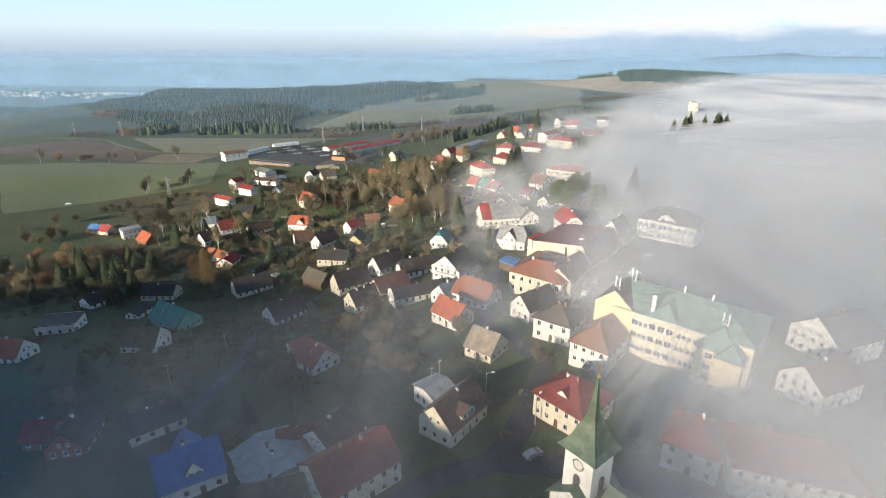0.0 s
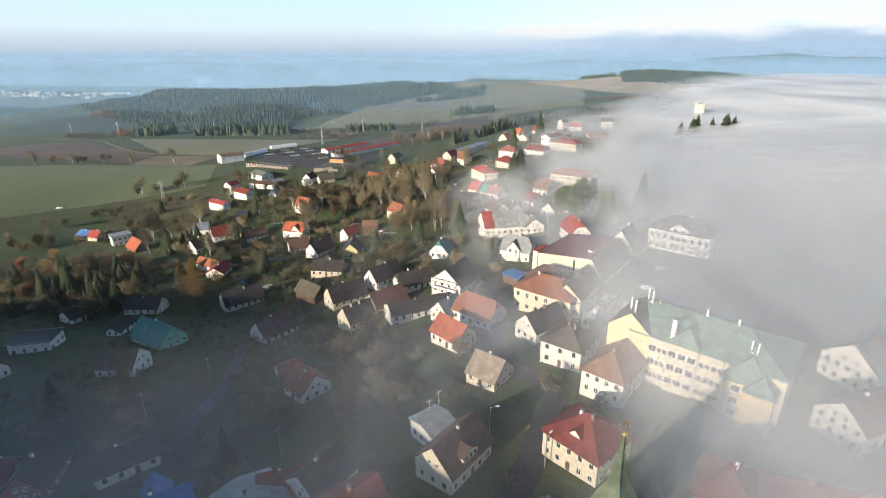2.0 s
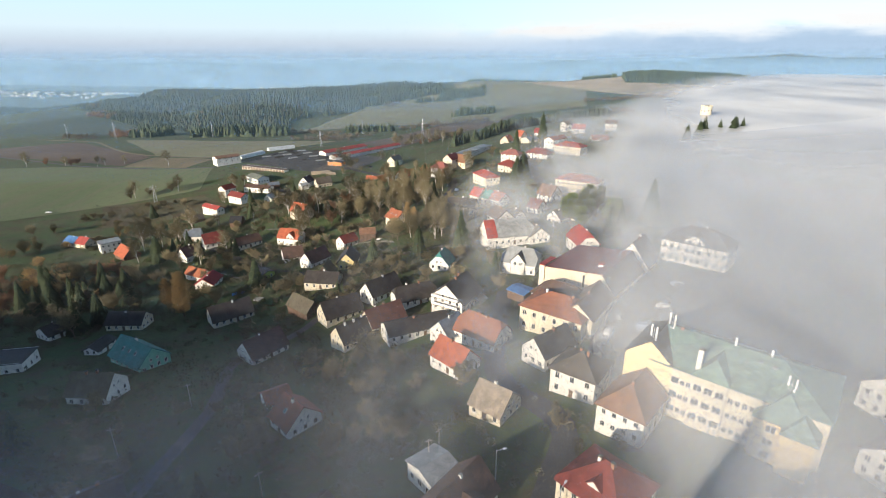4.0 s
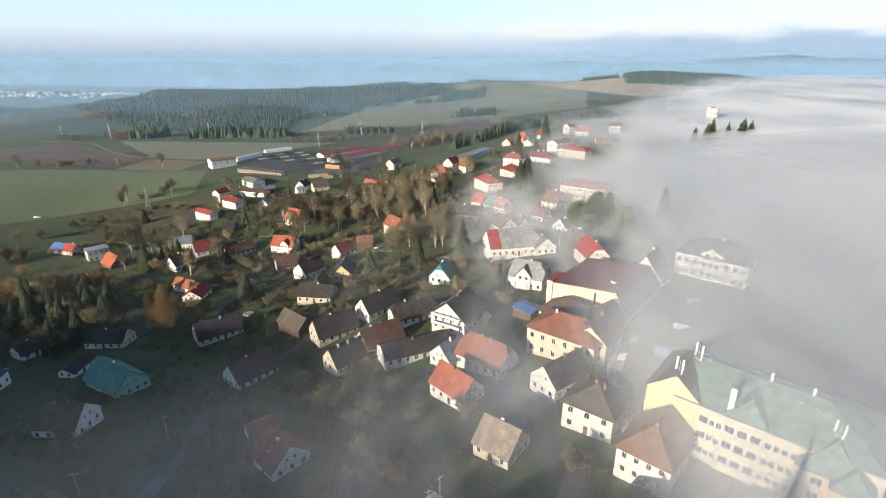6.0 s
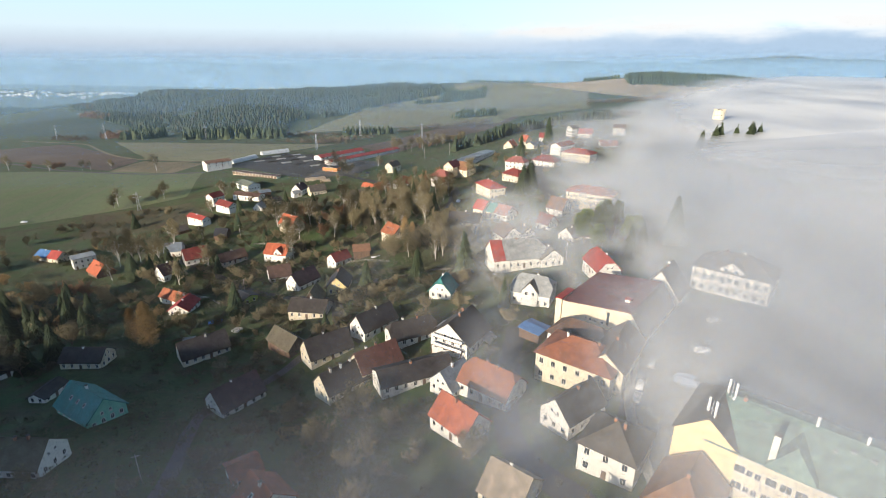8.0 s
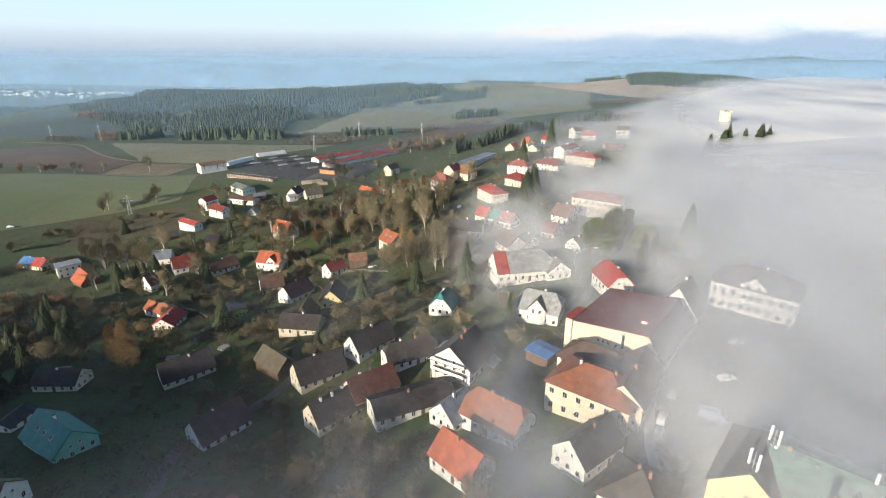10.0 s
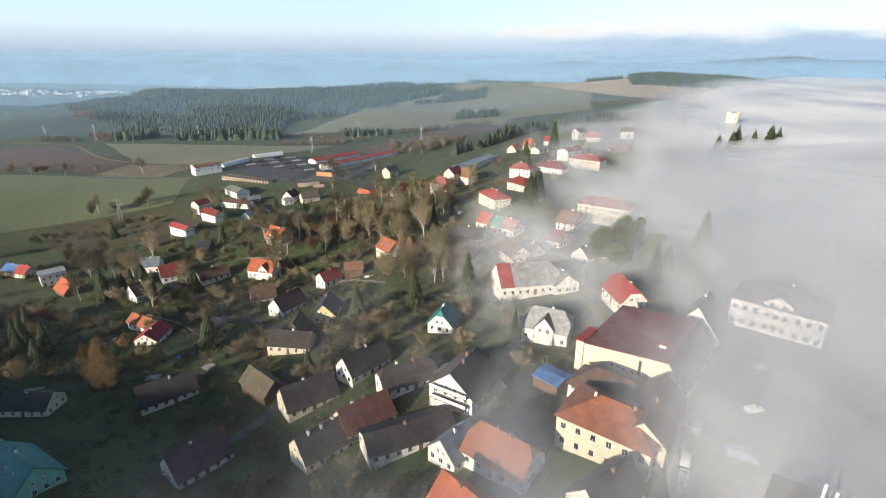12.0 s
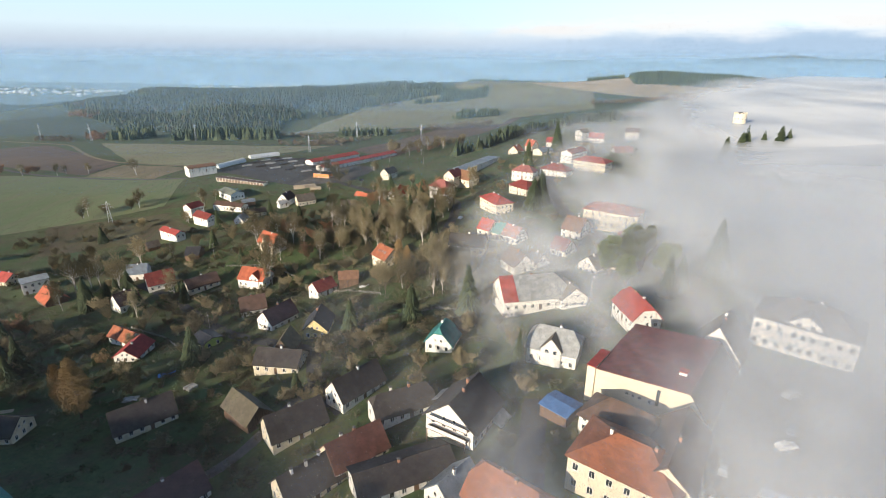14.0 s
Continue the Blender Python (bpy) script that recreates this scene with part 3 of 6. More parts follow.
# ---- church, tall buildings and works ----
def church(x, y, z, rot):
    r = root("church", x, y, z, rot, "white church tower with green copper spire and gilded cross", "church")
    w, e = 2.65, 18.2
    bm = bmesh.new()
    box(bm, -w, -w, -4, w, w, e)
    part("tower", bm, WALL["white"], r)
    bm = bmesh.new()
    prof = ((w + 0.95, e - 0.35), (w * 1.05, e + 0.5), (w * 0.82, e + 1.6), (w * 0.62, e + 2.9), (w * 0.67, e + 3.0), (w * 0.40, e + 4.4), (0.60, e + 6.2), (0.33, e + 8.4), (0.16, e + 10.6), (0.07, e + 12.2))
    rings = []
    for rad, zz in prof:
        rings.append([bm.verts.new((rad * sx, rad * sy, zz)) for sx, sy in ((-1, -1), (0, -0.99), (1, -1), (0.99, 0), (1, 1), (0, 0.99), (-1, 1), (-0.99, 0))])
    for a, b in zip(rings, rings[1:]):
        for i in range(8):
            bm.faces.new((a[i], a[(i + 1) % 8], b[(i + 1) % 8], b[i]))
    bm.faces.new(rings[0][::-1])
    sp = part("spire", bm, ROOF["spire"], r, "weathered green copper spire")
    for sx, sy in ((-1, -1), (1, -1), (1, 1), (-1, 1)):
        bm, last = bmesh.new(), None
        for ra, za in prof:
            ring = [bm.verts.new((ra * sx + du, ra * sy + dv, za + 0.05)) for du, dv in ((-0.08, -0.08), (0.08, -0.08), (0.08, 0.08), (-0.08, 0.08))]
            if last:
                for k in range(4):
                    bm.faces.new((last[k], last[(k + 1) % 4], ring[(k + 1) % 4], ring[k]))
            last = ring
        part("hip_roll", bm, ROOF["spire"], sp)
    bm = bmesh.new()
    bmesh.ops.create_uvsphere(bm, u_segments=14, v_segments=8, radius=0.34, matrix=Matrix.Translation((0, 0, e + 12.5)))
    part("ball", bm, GILT, r)
    bm = bmesh.new()
    box(bm, -0.05, -0.05, e + 12.7, 0.05, 0.05, e + 14.8)
    box(bm, -0.5, -0.045, e + 13.9, 0.5, 0.045, e + 14.03)
    box(bm, -0.3, -0.045, e + 14.3, 0.3, 0.045, e + 14.42)
    part("cross", bm, GILT, r)
    for a in (0, 90, 180, 270):
        bm = bmesh.new()
        pts = [(-0.62, 9.5), (0.62, 9.5), (0.62, 13.0)] + [(0.62 * math.cos(k), 13.0 + 0.62 * math.sin(k)) for k in np.linspace(0.3, 2.84, 7)] + [(-0.62, 13.0)]
        bm.faces.new([bm.verts.new((px, -w - 0.02, pz)) for px, pz in pts])
        ext = bmesh.ops.extrude_face_region(bm, geom=bm.faces[:])
        bmesh.ops.translate(bm, vec=(0, -0.06, 0), verts=[v for v in ext["geom"] if isinstance(v, bmesh.types.BMVert)])
        for k in range(9):
            box(bm, -0.55, -w - 0.16, 9.65 + k * 0.38, 0.55, -w - 0.08, 9.85 + k * 0.38)
        ob = part("louvre", bm, SOOT, r, "dark louvred belfry opening")
        ob.matrix_local = pose(0, 0, 0, 0, 0, a)
    for a in (0, 270):
        bm = bmesh.new()
        n = 28
        for i in range(n):
            k0, k1 = 2 * math.pi * i / n, 2 * math.pi * (i + 1) / n
            poly(bm, [(1.05 * math.cos(k0), -w - 0.05, 15.5 + 1.05 * math.sin(k0)), (1.05 * math.cos(k1), -w - 0.05, 15.5 + 1.05 * math.sin(k1)),
                      (0.88 * math.cos(k1), -w - 0.05, 15.5 + 0.88 * math.sin(k1)), (0.88 * math.cos(k0), -w - 0.05, 15.5 + 0.88 * math.sin(k0))])
        for i in range(12):
            k = math.pi * i / 6
            tube(bm, (0.7 * math.cos(k), -w - 0.06, 15.5 + 0.7 * math.sin(k)), (0.86 * math.cos(k), -w - 0.06, 15.5 + 0.86 * math.sin(k)), 0.05, 0.05, 4)
        tube(bm, (0, -w - 0.08, 15.5), (0.45, -w - 0.08, 15.9), 0.05, 0.03, 4)
        tube(bm, (0, -w - 0.08, 15.5), (-0.15, -w - 0.08, 16.25), 0.04, 0.02, 4)
        ob = part("clock_face", bm, SOOT, r, "dark tower clock ring and pointers")
        ob.matrix_local = pose(0, 0, 0, 0, 0, a)
    # nave and its lower porch roof
    for nm, L, W, E, H, m in (("nave", 20, 11, 8.5, 13.0, pose(14.5, 0, 0)), ("porch", 8.6, 8.0, 8.5, 11.6, pose(0.4, 0, 0, 0, 0, 90))):
        bm = bmesh.new()
        wall_shell(bm, L, W, E, H, 0, 0, 4)
        bm.transform(m)
        b = part(nm, bm, WALL["white"], r)
        bm = bmesh.new()
        roof_shell(bm, L, W, E, H, 0.0, 0.0, 0.6, 0.4, 0.2)
        bm.transform(m)
        part("roof", bm, ROOF["greengrey" if nm == "nave" else "spire"], b)
    return r


def antenna(x, y, z, parent_z=0, h=3.2):
    r = root("antenna_mast", x, y, z, 20, "white mobile phone aerials on a steel mast on the roof", "antenna", "roof aerials")
    bm = bmesh.new()
    tube(bm, (0, 0, -1.6), (0, 0, h), 0.06, 0.05, 6)
    for s in (-1, 1):
        box(bm, -0.05, min(0, s * 0.7), h * 0.45, 0.05, max(0, s * 0.7), h * 0.45 + 0.08)
    part("mast", bm, STEEL, r)
    for s in (-1, 1):
        bm = bmesh.new()
        box(bm, -0.12, s * 0.75 - 0.16, 0.7, 0.14, s * 0.75 + 0.16, h + 0.3)
        part("panel", bm, WHITE, r, "white upright aerial panel")
    for s, zz in ((-0.45, 0.1), (0.5, -0.2)):
        bm = bmesh.new()
        tube(bm, (0.1, s, zz), (0.32, s, zz), 0.28, 0.22, 10)
        part("dish", bm, WHITE, r, "small round white dish")
    return r


def water_tower(x, y, z):
    r = root("water_tower", x, y, z, 15, "pale yellow water tower rising out of the mist", "tower")
    bm = bmesh.new()
    tube(bm, (0, 0, -4), (0, 0, 21), 4.4, 3.8, 18)
    part("shaft", bm, WALL["cream"], r)
    bm = bmesh.new()
    tube(bm, (0, 0, 21), (0, 0, 22.5), 3.8, 5.2, 18, False)
    tube(bm, (0, 0, 22.5), (0, 0, 30.5), 5.2, 5.2, 18)
    part("tank", bm, WALL["cream"], r)
    for k in range(10):
        bm = bmesh.new()
        box(bm, -0.8, -5.3, 30.5, 0.8, -4.7, 31.6)
        part("merlon", bm, WALL["cream"], r).matrix_local = pose(0, 0, 0, 0, 0, 36 * k)
        shared("window", WIN["l"], r, pose(0, 0, 0, 0, 0, 36 * k + 18) @ pose(0, -5.2, 25.5))
    bm = bmesh.new()
    tube(bm, (0, 0, 30.5), (0, 0, 32.2), 3.2, 0.4, 12)
    part("cap", bm, SOOT, r)


def flat_house(x, y, z, rot, L, W, E, roof, wall, label, bay=2.6, doors=0, name="flat_roofed_house", category="house", size="m"):
    """A low block with a slightly proud roof slab and a parapet edge; doors: garage doors along its front."""
    r = root(name, x, y, z, rot, label, category, "village houses")
    bm = bmesh.new()
    box(bm, -L / 2, -W / 2, -3, L / 2, W / 2, E)
    part("wall", bm, WALL[wall], r)
    bm = bmesh.new()
    box(bm, -L / 2 - 0.35, -W / 2 - 0.35, E, L / 2 + 0.35, W / 2 + 0.35, E + 0.22)
    rf = part("roof", bm, ROOF[roof], r)
    bm = bmesh.new()
    for x0, y0, x1, y1 in ((-L / 2 - 0.35, -W / 2 - 0.35, L / 2 + 0.35, -W / 2 - 0.2), (-L / 2 - 0.35, W / 2 + 0.2, L / 2 + 0.35, W / 2 + 0.35)):
        box(bm, x0, y0, E + 0.22, x1, y1, E + 0.34)
    part("parapet", bm, STEEL, rf)
    if doors:
        for k in range(doors):
            shared("garage_door", GATE_ME, r, pose((k + 0.5 - doors / 2) * L / doors, -W / 2, 0))
            if k:
                bm = bmesh.new()
                box(bm, (k - doors / 2) * L / doors - 0.12, -W / 2 - 0.3, 0, (k - doors / 2) * L / doors + 0.12, -W / 2, E - 0.05)
                part("pier", bm, WALL[wall], r)
    else:
        for f in range(max(1, int(E / 2.9))):
            n = max(1, int(L / bay))
            face_windows(r, n, L, 0.9 + f * 2.9, size, W / 2, 0, door=(0 if f == 0 else None))
            face_windows(r, n, L, 0.9 + f * 2.9, size, W / 2, 180)
            for a in (90, -90):
                face_windows(r, max(1, int(W / bay)), W, 0.9 + f * 2.9, size, L / 2, a)
    return r


def greenhouse(x, y, z, rot, L, W):
    r = root("polytunnel", x, y, z, rot, "long white polythene tunnel greenhouse with ribs", "greenhouse", "polytunnels")
    n = 10
    bm = bmesh.new()
    arcs = [(W / 2 * math.cos(k), W / 2 * 0.92 * math.sin(k)) for k in np.linspace(0, math.pi, n + 1)]
    for (y0, z0), (y1, z1) in zip(arcs, arcs[1:]):
        poly(bm, [(-L / 2, y0, z0 - 0.3), (L / 2, y0, z0 - 0.3), (L / 2, y1, z1 - 0.3), (-L / 2, y1, z1 - 0.3)])
    for s in (-1, 1):
        poly(bm, [(s * L / 2, yy, zz - 0.3) for yy, zz in arcs])
    part("cover", bm, ROOF["tunnel"], r)
    for k in range(int(L / 3) + 1):
        bm = bmesh.new()
        u = -L / 2 + 3 * k
        for (y0, z0), (y1, z1) in zip(arcs, arcs[1:]):
            tube(bm, (u, y0 * 1.01, z0 * 1.01 - 0.3), (u, y1 * 1.01, z1 * 1.01 - 0.3), 0.09, 0.09, 4, False)
        part("rib", bm, STEEL, r)


def school(x, y, z, rot):
    """The tall cream building: a gabled yellow wing, three facade bays, a hipped copper roof and yellow end wings.
    Its own x axis runs along the foot of the facade, y goes back from it."""
    E, H = 12.2, 16.5
    r = root("school_building", x, y, z, rot, "tall cream building with green copper roof and yellow end wings", "building")

    def block(name, roof_name, cx, cy, turn, L, W, e, h, qa, qb, wall, roof, parent, label="", base=4):
        m = pose(cx, cy, 0, 0, 0, turn)
        bm = bmesh.new()
        wall_shell(bm, L, W, e, h, qa, qb, base)
        bm.transform(m)
        w = part(name, bm, wall, parent, label)
        bm = bmesh.new()
        roof_shell(bm, L, W, e, h, qa, qb, 0.35, 0.12, 0.22)
        bm.transform(m)
        part(roof_name, bm, roof, w)
        return w

    main = block("main_block", "roof", 21.6, 9.6, 0, 32.8, 19.2, E, H, 0, 1, WALL["cream"], ROOF["copper"], r)
    # the wing's dark roofing puts shade on its slopes into the colour
    left = block("yellow_wing", "roof", 5.15, 8.2, 90, 16.8, 10.3, E, H, 0, 1, WALL["ochre"], ROOF["dark"], r, "plain warm yellow rendered wing with gabled end")
    bay = block("bay", "bay_roof", 17.8, 4.0, 90, 9.4, 6.4, E + 0.6, E + 3.4, 1, 0, WALL["cream"], ROOF["copper"], r)
    right = block("end_wing", "roof", 31.0, 4.2, 90, 13.4, 8.8, 10.0, 14.0, 1, 0, WALL["ochre"], ROOF["copper"], r, "yellow rendered end wing")
    block("porch_wing", "roof", 34.2, -1.0, 90, 7.0, 5.2, 9.6, 12.2, 1, 0, WALL["ochre"], ROOF["copper"], r, "small yellow rendered projecting wing")
    for f in range(3):
        zz = 1.5 + f * 3.5
        for u in (11.1, 12.6, 13.8):
            shared("window", WIN["p" if u < 12 else "m"], main, pose(u, 0, zz))
        for u in (15.7, 17.8, 19.9):
            shared("window", WIN["p"], bay, pose(u, -0.7, zz + 0.5))
        for u in (21.9, 23.2, 24.5, 25.8):
            shared("window", WIN["m"], main, pose(u, 0, zz))
        shared("window", WIN["p"], right, pose(29.6, -2.5, zz * 0.85))
        for k in range(7):
            shared("window", WIN["p"], main, pose(12.5 + 3.2 * k, 19.2, zz, 0, 0, 180))
        for k in range(4):
            shared("window", WIN["p"], left, pose(0, 3.0 + 3.4 * k, zz, 0, 0, -90))
    chimney(r, 14.9, 0.9, H + 1.6, WALL["white"], 0.95, 5.2)
    chimney(r, 8.6, 9.4, H + 0.9, BRICK, 0.6, 2.0)
    for u, h in ((19.3, 1.9), (26.0, 1.6)):
        bm = bmesh.new()
        tube(bm, (u, 9.6, H - 0.4), (u, 9.6, H + h), 0.26, 0.24, 10)
        part("vent_pipe", bm, WHITE, r, "white round vent pipe on the ridge")
    for u, v, k in ((22.4, 6.4, 0.5), (24.6, 7.4, 0.7), (27.2, 7.2, 0.8), (12.4, 8.6, 0.5)):
        bm = bmesh.new()
        zz = E + (H - E) * v / 9.6
        box(bm, u - k / 2, v - 0.3, zz - 0.2, u + k / 2, v + 0.35, zz + 0.55)
        part("roof_hatch", bm, ROOF["bluegrey"], r)
    for u in (14.5, 21.1, 26.3):
        bm = bmesh.new()
        tube(bm, (u, -0.82, -3), (u, -0.82, E), 0.08, 0.08, 6)
        part("downpipe", bm, STEEL, r)
    # gutters
    for u0, u1, v, zz in ((10.4, 14.5, -0.42, E - 0.1), (21.1, 26.4, -0.42, E - 0.1)):
        bm = bmesh.new()
        tube(bm, (u0, v, zz), (u1, v, zz), 0.1, 0.1, 6)
        part("gutter", bm, STEEL, r)
    return r


def hall(x, y, z, rot):
    """The broad hall: a blank cream end wall whose top rises gently and drops steeply to the street."""
    r = root("town_hall", x, y, z, rot, "broad cream hall with low purple-red roof beside the street", "building")
    prof = [(0, 8.0), (15.4, 9.8), (20.0, 10.3), (24.5, 4.4)]
    D, base = 26.0, 4.0
    bm = bmesh.new()
    a = [bm.verts.new((0, 0, -base))] + [bm.verts.new((p, 0, q)) for p, q in prof] + [bm.verts.new((24.5, 0, -base))]
    b = [bm.verts.new((v.co.x, D, v.co.z)) for v in a]
    n = len(a)
    bm.faces.new(a), bm.faces.new(b[::-1])
    for i in range(n - 1):
        bm.faces.new((a[i + 1], a[i], b[i], b[i + 1]))
    bmesh.ops.recalc_face_normals(bm, faces=bm.faces)
    w = part("wall", bm, WALL["cream"], r)
    for k, (name, seg, mat) in enumerate((("roof", prof[:3], ROOF["purple"]), ("street_roof", prof[2:], ROOF["brown"]))):
        bm = bmesh.new()
        pts = [Vector((p, 0, q)) for p, q in seg]
        pts[0] = pts[0] + (pts[0] - pts[1]).normalized() * (0.1 if k else 0.3)
        pts[-1] = pts[-1] + (pts[-1] - pts[-2]).normalized() * (0.55 if k else 0.1)
        lo = [bm.verts.new(p + Vector((0, -0.12, 0.03))) for p in pts]
        up = [bm.verts.new(p + Vector((0, -0.12, 0.26))) for p in pts]
        lo2 = [bm.verts.new((v.co.x, D + 0.3, v.co.z)) for v in lo]
        up2 = [bm.verts.new((v.co.x, D + 0.3, v.co.z)) for v in up]
        for i in range(len(pts) - 1):
            bm.faces.new((up[i], up[i + 1], up2[i + 1], up2[i]))
            bm.faces.new((lo[i + 1], lo[i], lo2[i], lo2[i + 1]))
            bm.faces.new((lo[i], lo[i + 1], up[i + 1], up[i]))
            bm.faces.new((lo2[i + 1], lo2[i], up2[i], up2[i + 1]))
        bm.faces.new((lo[0], up[0], up2[0], lo2[0])), bm.faces.new((lo[-1], lo2[-1], up2[-1], up[-1]))
        bmesh.ops.recalc_face_normals(bm, faces=bm.faces)
        part(name, bm, mat, w)
    bm = bmesh.new()
    box(bm, 16.0, 6.2, 9.6, 17.5, 7.6, 11.0)
    v = part("roof_vent", bm, WALL["white"], r, "small white vent box on the roof")
    bm = bmesh.new()
    box(bm, 15.8, 6.0, 11.0, 17.7, 7.8, 11.2)
    part("cap", bm, ROOF["brightred"], v)
    bm = bmesh.new()
    box(bm, 13.6, -0.06, 4.6, 14.3, -0.012, 8.6)
    part("glass_strip", bm, GLASS, r, "tall narrow dark window strip")
    for u in (7.5, 8.9, 10.3, 12.4):
        shared("window", WIN["s"], w, pose(u, 0, 4.4))
    for k in range(6):
        shared("window", WIN["m"], w, pose(24.5, 2.4 + 4.0 * k, 1.0, 0, 0, 90))
    bm = bmesh.new()
    box(bm, -1.9, -0.6, -4, -0.02, 7.5, 8.6)
    an = part("stair_block", bm, WALL["cream"], r)
    bm = bmesh.new()
    box(bm, -2.1, -0.75, 8.6, 0.1, 7.7, 8.85)
    part("stair_roof", bm, ROOF["brightred"], an)
    return r


def car(x, y, rot, mat, label, van=False):
    r = root("van" if van else "car", x, y, ground_z(x, y) + 0.22, rot, label, "van" if van else "car", "parked cars")
    L, W, H = (5.6, 2.0, 2.3) if van else (4.3, 1.75, 1.42)
    side = [(-L / 2, 0.35), (-L / 2, 0.85), (-L / 2 + 0.15, H - 0.1), (L * 0.22, H), (L * 0.36, 1.15), (L / 2 - 0.05, 0.95), (L / 2, 0.35)] if van else \
        [(-L / 2, 0.35), (-L / 2, 0.8), (-L / 2 + 0.25, 0.92), (-L / 2 + 0.75, H - 0.06), (L * 0.05, H), (L * 0.24, 0.95), (L / 2 - 0.15, 0.8), (L / 2, 0.35)]
    bm = bmesh.new()
    a = [bm.verts.new((p, -W / 2 * (0.86 if q > 1.0 else 1), q)) for p, q in side]
    b = [bm.verts.new((p, W / 2 * (0.86 if q > 1.0 else 1), q)) for p, q in side]
    for i in range(len(side)):
        j = (i + 1) % len(side)
        bm.faces.new((a[i], b[i], b[j], a[j]))
    bm.faces.new(a), bm.faces.new(b[::-1])
    bmesh.ops.recalc_face_normals(bm, faces=bm.faces)
    part("body", bm, mat, r)
    bm = bmesh.new()
    if van:
        box(bm, L * 0.24, -W * 0.4, 1.3, L * 0.31, W * 0.4, 1.95)
    else:
        box(bm, -L * 0.24, -W * 0.45, 0.95, L * 0.1, W * 0.45, 1.3)
        box(bm, -L * 0.36, -W * 0.36, 0.98, L * 0.19, W * 0.36, 1.22)
    part("glazing", bm, GLASS, r)
    for sx in (-0.31, 0.31):
        for sy in (-1, 1):
            bm = bmesh.new()
            tube(bm, (sx * L, sy * (W / 2 - 0.2), 0.31), (sx * L, sy * (W / 2 + 0.02), 0.31), 0.31, 0.31, 12)
            wh = part("wheel", bm, RUBBER, r)
            bm = bmesh.new()
            tube(bm, (sx * L, sy * (W / 2), 0.31), (sx * L, sy * (W / 2 + 0.03), 0.31), 0.19, 0.17, 10)
            part("rim", bm, STEEL, wh)
    return r


def pole(x, y, h, name="utility_pole", label="weathered utility pole with a short crossarm", lamp=False):
    r = root(name, x, y, ground_z(x, y), (x * 7 + y * 3) % 90, label, "pole", "street poles")
    bm = bmesh.new()
    tube(bm, (0, 0, -1), (0, 0, h), 0.14, 0.09, 7)
    part("post", bm, STEEL if lamp else POLE, r)
    bm = bmesh.new()
    if lamp:
        tube(bm, (0, 0, h - 0.1), (1.5, 0, h + 0.25), 0.05, 0.04, 6)
        part("arm", bm, STEEL, r)
        bm = bmesh.new()
        box(bm, 1.2, -0.16, h + 0.1, 1.95, 0.16, h + 0.28)
        part("lamp_head", bm, WHITE, r)
    else:
        box(bm, -0.8, -0.06, h - 0.6, 0.8, 0.06, h - 0.45)
        part("crossarm", bm, POLE, r)


def pylon(x, y, h):
    r = root("pylon", x, y, ground_z(x, y), 25, "grey lattice power pylon standing in the fields", "pylon", "power pylons")
    bm = bmesh.new()
    for sx in (-1, 1):
        for sy in (-1, 1):
            tube(bm, (sx * 1.3, sy * 1.3, -1), (sx * 0.25, sy * 0.25, h), 0.13, 0.09, 4)
    for k in range(8):
        t0, t1 = k / 8, (k + 1) / 8
        w0, w1 = 1.3 - 1.05 * t0, 1.3 - 1.05 * t1
        for sy in (-1, 1):
            tube(bm, (-w0, sy * w0, h * t0), (w1, sy * w1, h * t1), 0.07, 0.07, 3)
            tube(bm, (sy * w0, w0, h * t0), (sy * w1, -w1, h * t1), 0.07, 0.07, 3)
    part("lattice", bm, STEEL, r)
    for zz, ww in ((0.72, 3.6), (0.86, 2.8)):
        bm = bmesh.new()
        tube(bm, (-ww, 0, h * zz), (ww, 0, h * zz), 0.12, 0.12, 4)
        tube(bm, (-ww, 0, h * zz), (0, 0, h * zz + 1.0), 0.07, 0.07, 3)
        tube(bm, (ww, 0, h * zz), (0, 0, h * zz + 1.0), 0.07, 0.07, 3)
        part("crossarm", bm, STEEL, r)


def fence(pts, h=1.1, step=2.4):
    r = root("fence", 0, 0, 0, 0, "weathered wooden garden fence with posts and rails", "fence", "garden fences")
    for (x0, y0), (x1, y1) in zip(pts, pts[1:]):
        n = max(1, int(math.hypot(x1 - x0, y1 - y0) / step))
        P = [(x0 + (x1 - x0) * k / n, y0 + (y1 - y0) * k / n) for k in range(n + 1)]
        for px, py in P:
            bm = bmesh.new()
            g = ground_z(px, py)
            box(bm, px - 0.07, py - 0.07, g - 0.5, px + 0.07, py + 0.07, g + h)
            part("post", bm, POLE, r)
        for (ax, ay), (bx, by) in zip(P, P[1:]):
            bm = bmesh.new()
            for k in (0.3, 0.62, 0.95):
                tube(bm, (ax, ay, ground_z(ax, ay) + h * k), (bx, by, ground_z(bx, by) + h * k), 0.06, 0.06, 4)
            part("rail", bm, POLE, r)


def junk(kind, x, y, rot, label, sx, sy, h, mat):
    """A heap of boards, tarpaulin or lumber lying in a yard."""
    r = root(kind, x, y, ground_z(x, y), rot, label, kind.split("_")[-1], "yard clutter")
    rng = random.Random(int(x * 7 + y * 13))
    for k in range(5):
        bm = bmesh.new()
        w = sy / 5
        box(bm, -sx / 2 + rng.uniform(0, 0.4), -sy / 2 + k * w, -0.2, sx / 2 - rng.uniform(0, 0.4), -sy / 2 + (k + 0.85) * w, h * rng.uniform(0.5, 1.0))
        part("board", bm, mat, r)


# ---- extra parts of single houses ----
PLOTS = []
plain_house = house


